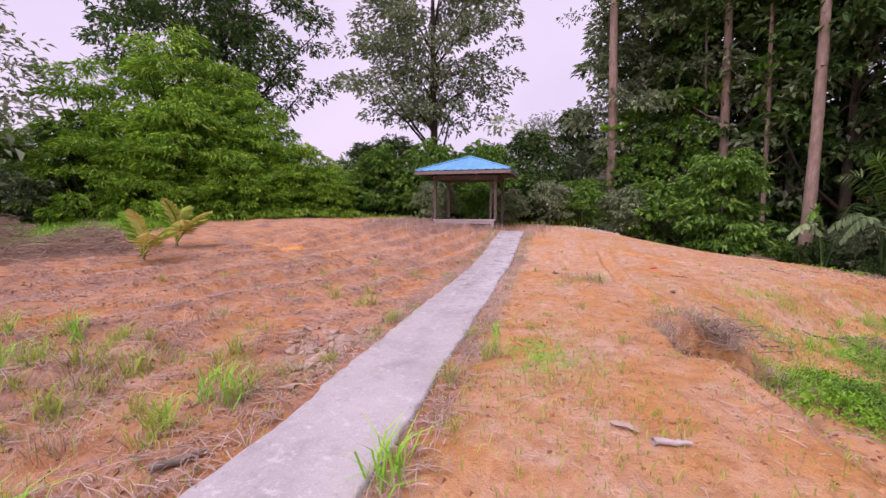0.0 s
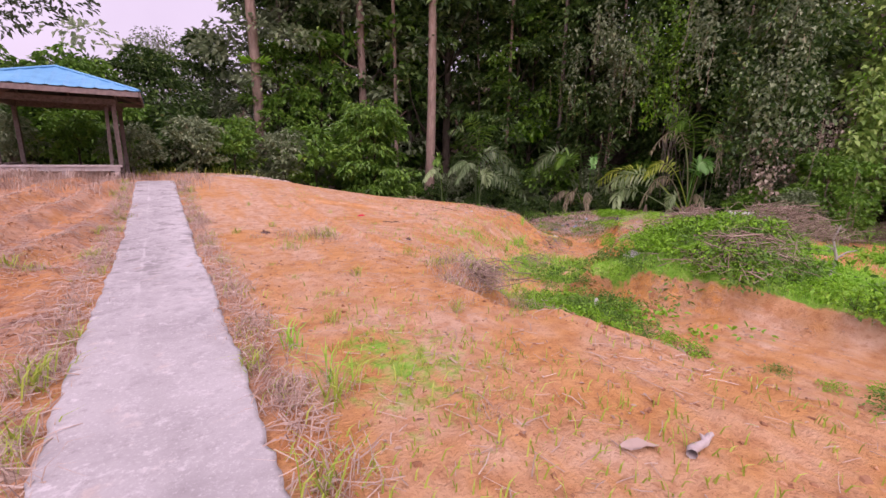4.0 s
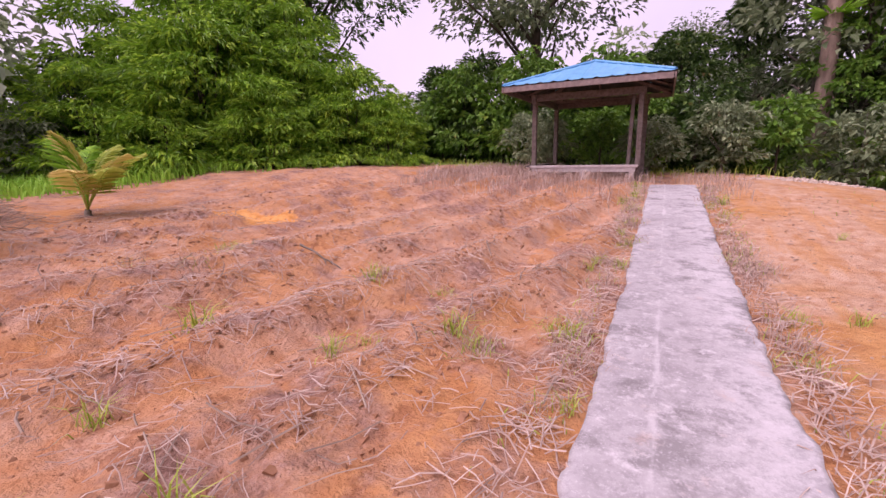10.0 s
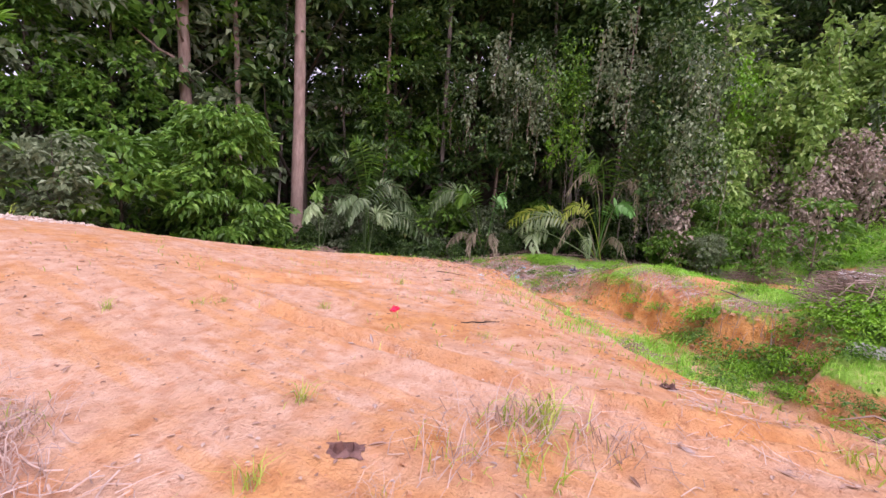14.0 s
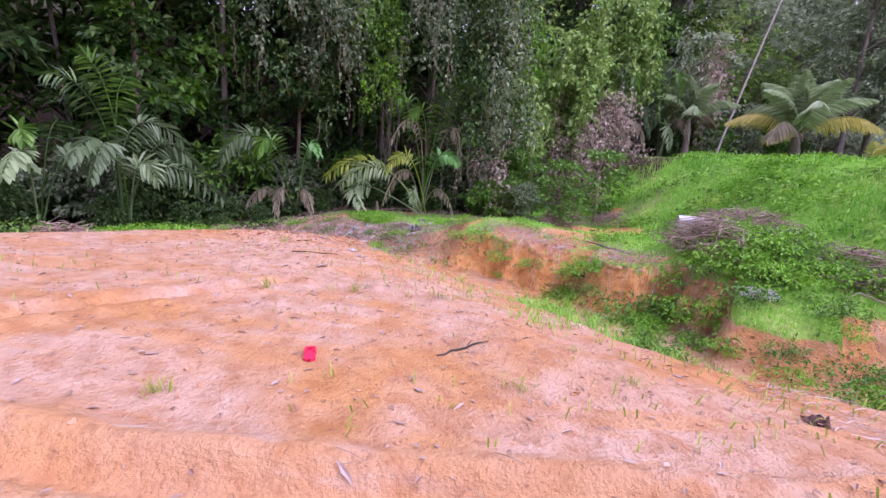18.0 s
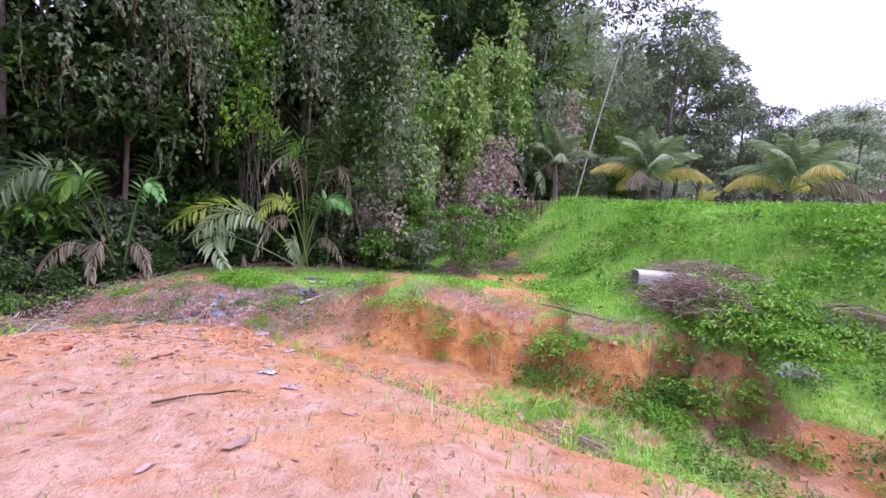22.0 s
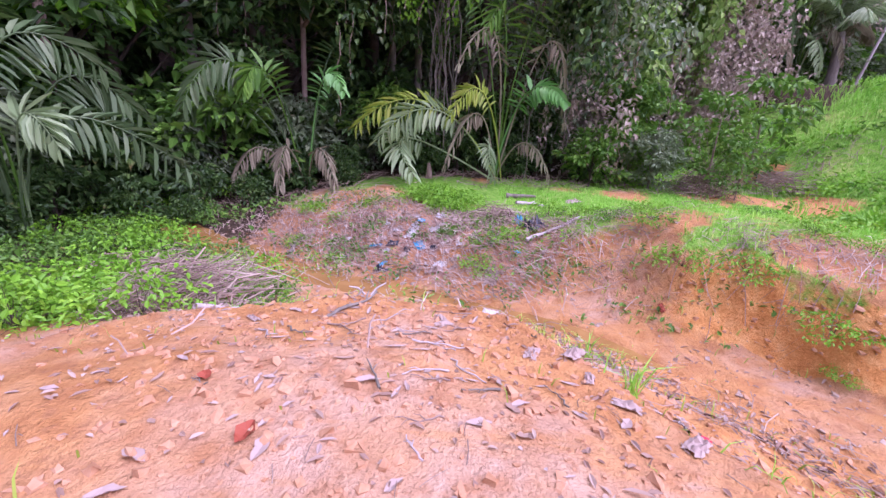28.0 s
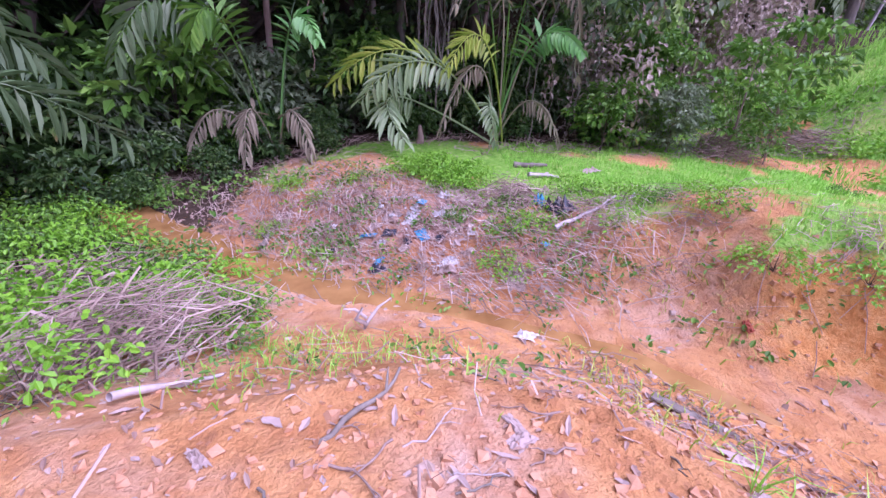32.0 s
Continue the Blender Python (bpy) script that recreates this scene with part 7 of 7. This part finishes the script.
for k, (at, sx, sy, hh, mat, lab) in enumerate([((11.5, 12.5), 0.22, 0.16, 0.06, "blue_plastic", "crumpled bright blue plastic bag"), ((11.8, 12.65), 0.26, 0.2, 0.1, "pvc", "torn white plastic bag on the bank"),
                                                ((11.6, 10.78), 0.5, 0.36, 0.24, "black_plastic", "torn dark rubbish bag"), ((11.65, 10.8), 0.22, 0.18, 0.16, "pvc", "white scrap on a rubbish bag"), ((11.95, 10.95), 0.2, 0.16, 0.2, "blue_plastic", "blue-green scrap of plastic"),
                                                ((10.5, 11.5), 0.5, 0.2, 0.06, "leaf_pale", "flattened pale green plastic sheet"), ((9.5, 11.6), 0.2, 0.16, 0.06, "pvc", "white and pale blue carton scrap"), ((5.22, 6.08), 0.4, 0.24, 0.12, "pvc", "crumpled white plastic sheet on the bank"),
                                                ((5.5, 4.75), 0.6, 0.2, 0.1, "pvc", "long white plastic scrap on the grass"), ((3.75, 5.55), 0.4, 0.28, 0.12, "pvc", "white bag lying in the grassy hollow"), ((5.69, 11.17), 0.14, 0.09, 0.05, "pvc", "small white paper scrap on the clay"),
                                                ((5.4, 11.0), 0.14, 0.1, 0.04, "leaf_pale", "pale scrap on the clay"), ((7.71, 12.1), 0.14, 0.08, 0.03, "leaf_pale", "torn pale paper on the clay"), ((7.4, 11.6), 0.16, 0.08, 0.03, "leaf_pale", "torn pale paper on the clay"),
                                                ((12.3, 12.2), 0.2, 0.2, 0.12, "pvc", "white plastic scrap on the bank"), ((11.9, 12.9), 0.3, 0.2, 0.1, "leaf_pale", "pale rubbish on the bank"), ((10.9, 12.2), 0.25, 0.2, 0.08, "pvc", "white plastic scrap by the stream"),
                                                ((12.9, 11.0), 0.3, 0.2, 0.12, "leaf_pale", "pale cloth scrap on the grass"), ((9.35, 9.85), 0.14, 0.07, 0.04, "leaf_red", "reddish cloth rag on the bank"), ((2.5, 4.95), 0.4, 0.28, 0.15, "stone", "pale broken slab in the pit"),
                                                ((13.9, 9.6), 0.4, 0.25, 0.1, "leaf_pale", "pale cloth scrap on the grass"), ((10.9, 13.0), 0.22, 0.15, 0.1, "black_plastic", "dark plastic scrap at the water"), ((6.96, 10.85), 0.07, 0.05, 0.02, "red_rubber", "small pink plastic scrap by the ditch"),
                                                ((8.0, 10.88), 0.24, 0.13, 0.03, "leaf_pale", "pale torn paper in the ditch"), ((7.79, 12.11), 0.13, 0.05, 0.03, "leaf_pale", "crumpled pale paper on the clay"), ((7.6, 13.24), 0.15, 0.05, 0.03, "leaf_pale", "small white plastic scrap on clay"),
                                                ((0.13, 9.32), 0.2, 0.12, 0.06, "husk", "dark dried husk on the clay"), ((2.07, 8.03), 0.12, 0.1, 0.08, "husk", "dark brown husk with straw on the clay")]):
    lay(crumple(200 + k, sx, sy, hh, mat), at, "scrap", lab, "rubbish", "scattered rubbish")


SCRAPS = [("pvc", "crumpled white plastic on the littered bank"), ("leaf_pale", "faded paper scrap on the littered bank"), ("pvc", "torn white packaging on the littered bank"), ("blue_plastic", "small blue plastic scrap on the bank"),
          ("leaf_litter", "brown cardboard scrap on the littered bank"), ("black_plastic", "dark plastic scrap on the littered bank"), ("stone", "pale rubble lump on the littered bank")]
for i in range(56):
    mat, lab = SCRAPS[(0, 1, 2, 4, 6, 1, 6, 5, 0, 3, 1, 6)[i % 12]]
    x, y = r.gauss(11.6, 0.55), r.gauss(12.3, 0.7)
    lay(crumple(400 + i, r.uniform(0.07, 0.24), r.uniform(0.06, 0.16), r.uniform(0.04, 0.12), mat, 6), (x, y), "scrap", lab, "rubbish", "scattered rubbish", lift=0.03)


# large sheathing leaves along the ditch, bleached on the clay and black where wet
for k, (at, ln, mat, rz, lab) in enumerate([((7.41, 11.36), 0.38, "leaf_pale", -40, "large bleached palm sheath by the ditch"), ((7.17, 11.35), 0.22, "leaf_pale", -20, "bleached torn leaf by the ditch"), ((6.97, 11.24), 0.3, "leaf_pale", 60, "large curled bleached leaf by the ditch"),
                                            ((6.72, 11.05), 0.34, "leaf_pale", -50, "large curled bleached leaf by the ditch"), ((7.62, 10.9), 0.24, "leaf_litter", -45, "brown fallen palm sheath by the ditch"), ((7.3, 10.75), 0.26, "leaf_pale", -60, "long bleached leaf in the ditch"),
                                            ((7.8, 10.6), 0.3, "husk", 40, "black wet leaf in the ditch"), ((7.95, 10.42), 0.26, "husk", 75, "black wet leaf in the ditch"), ((7.72, 10.28), 0.3, "husk", -60, "black wet leaf in the ditch"),
                                            ((7.55, 10.05), 0.26, "husk", -20, "black wet leaf in the ditch"), ((7.35, 9.8), 0.24, "husk", -70, "black wet leaf in the ditch")]):
    lay(fallen_leaf_mesh(k % 6, mat, 0.55 * ln) if mat == "husk" else crumple(600 + k, 0.5 * ln, 0.26 * ln, 0.12 * ln, mat), at, "fallen_leaf", lab, "leaf", "sheathing leaves along the ditch", rz=rz, lift=0.005)


def slab_piece():
    bm = box_bm(0.8, 0.13, 0.015, 0.004)
    for v in bm.verts:
        v.co.y += 0.04 * math.sin(v.co.x * 6)
    lay(mesh_of(bm, "sheet", M["bark_grey"]), (8.45, 10.62), "sheet_offcut", "grey weathered sheet lying along the ditch", "sheet", rz=48, lift=0.0)


slab_piece()


def slipper():
    t = thing("slipper", (2.33, 10.64, gz(2.33, 10.64)), "small bright red foam slipper on the clay", "slipper", rz=15)
    u = np.linspace(0, 1, 14)
    half = 0.034 * (1 - 0.22 * np.exp(-((u - 0.42) / 0.16) ** 2)) * np.sqrt(np.clip(1 - (2 * u - 1) ** 8, 0.02, 1))
    top, bot = [], []
    for z, o in ((0.022, top), (0.003, bot)):
        for s in (-1, 1):
            for k, h in zip(u, half):
                o.append((k * 0.17 - 0.085, s * h, z))
    v = np.array(top + bot)
    i = np.arange(13)
    f = np.concatenate([np.stack([i, i + 1, i + 15, i + 14], 1), np.stack([i, i + 28, i + 29, i + 1], 1), np.stack([i + 14, i + 15, i + 43, i + 42], 1)])
    part("sole", raw_mesh("sole", v, [(f, 0)], [M["red_rubber"]]), t)
    for s in (-1, 1):
        v, f = tube([(0.05, 0, 0.024), (0.02, s * 0.02, 0.045), (-0.01, s * 0.032, 0.02)], [0.004, 0.006, 0.004], 6)
        part("strap", raw_mesh("strap", v, [(f, 0)], [M["red_rubber"]], True), t)


slipper()


def culvert():
    """A broken length of pale channel pipe on the mound."""
    t = thing("pipe_section", (7.77, 5.34, gz(7.85, 5.6) + 0.03), "broken pale cement channel pipe on the mound", "pipe", rz=67)
    a = np.linspace(0, 2 * np.pi, 21)
    rings = []
    for x, rad in ((-0.47, 0.19), (0.47, 0.19), (0.47, 0.165), (-0.47, 0.165)):
        rings.append(np.column_stack([np.full(21, x), np.sign(np.cos(a)) * np.abs(np.cos(a)) ** 0.5 * rad, np.sign(np.sin(a)) * np.abs(np.sin(a)) ** 0.5 * rad * 0.68 + 0.1]))
    v = np.concatenate(rings)
    i = np.arange(20)
    f = np.concatenate([np.stack([i + 21 * k, i + 1 + 21 * k, i + 1 + 21 * ((k + 1) % 4), i + 21 * ((k + 1) % 4)], 1) for k in range(4)])
    part("shell", raw_mesh("shell", v, [(f, 0)], [M["pvc"]]), t)


culvert()


def stump(at):
    t = thing("tree_stump", (at[0], at[1], gz(*at) - 0.05), "small splintered pale stump at the forest's foot", "stump")
    v, f = tube([(0, 0, 0), (0.01, 0, 0.2), (0.03, 0.01, 0.42)], [0.1, 0.075, 0.03], 9)
    part("trunk", raw_mesh("trunk", v, [(f, 0)], [M["bark_pale"]]), t)


stump((16.0, 12.6))
# yellow fern leaves on the ditch bank
Y_FERN = frond(nr, 0.42, 0.5, 12, 0.14, 0.03, "frond_yellow", rise=0.9, droop=0.2)
for at in [(7.3, 8.2), (6.55, 8.35), (18.0, -6.5)]:
    s = 0.55 if at[0] < 10 else 3.0
    palm(at, [(200, 25, Y_FERN, ""), (250, 35, Y_FERN, ""), (150, 30, Y_FERN, "")], "small yellow fern on the orange bank", "fern", name="fern", scale=s)


# ---- far woods ----
def far_woods():
    rr = np.random.default_rng(77)
    cs = []
    for i in range(900):
        a, d = rr.uniform(-62, -38), rr.uniform(62, 120)
        x, y = 2 + d * math.cos(radians(a)), 9 + d * math.sin(radians(a))
        cs.append((x, y, rr.uniform(0.5, 6.0)))
    for i in range(420):
        x, y = along_front(rr.uniform(0, 1), rr.uniform(15, 22))
        cs.append((x, y, rr.uniform(0, 9)))
    for i in range(260):
        x, y = rr.uniform(-60, -20), rr.uniform(-10, 48)
        if x + y < 6:
            cs.append((x, y, rr.uniform(0.5, 7)))
    for i in range(240):
        x, y = rr.uniform(-32, 8), rr.uniform(34, 46)
        cs.append((x, y, rr.uniform(0.3, 4.5)))
    cs = np.array(cs)
    cs[:, 2] += land(cs[:, 0], cs[:, 1])[0]
    # the far woods wear the leaf colour that has haze mixed in
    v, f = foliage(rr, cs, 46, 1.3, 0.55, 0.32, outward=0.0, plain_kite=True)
    tagged(part("far_woods", raw_mesh("far_woods", v, [(f, 0)], [M["leaf_hazy"]])), "haze-paled grey-green far woods beyond the clearing", "woods", kind="stuff")


far_woods()
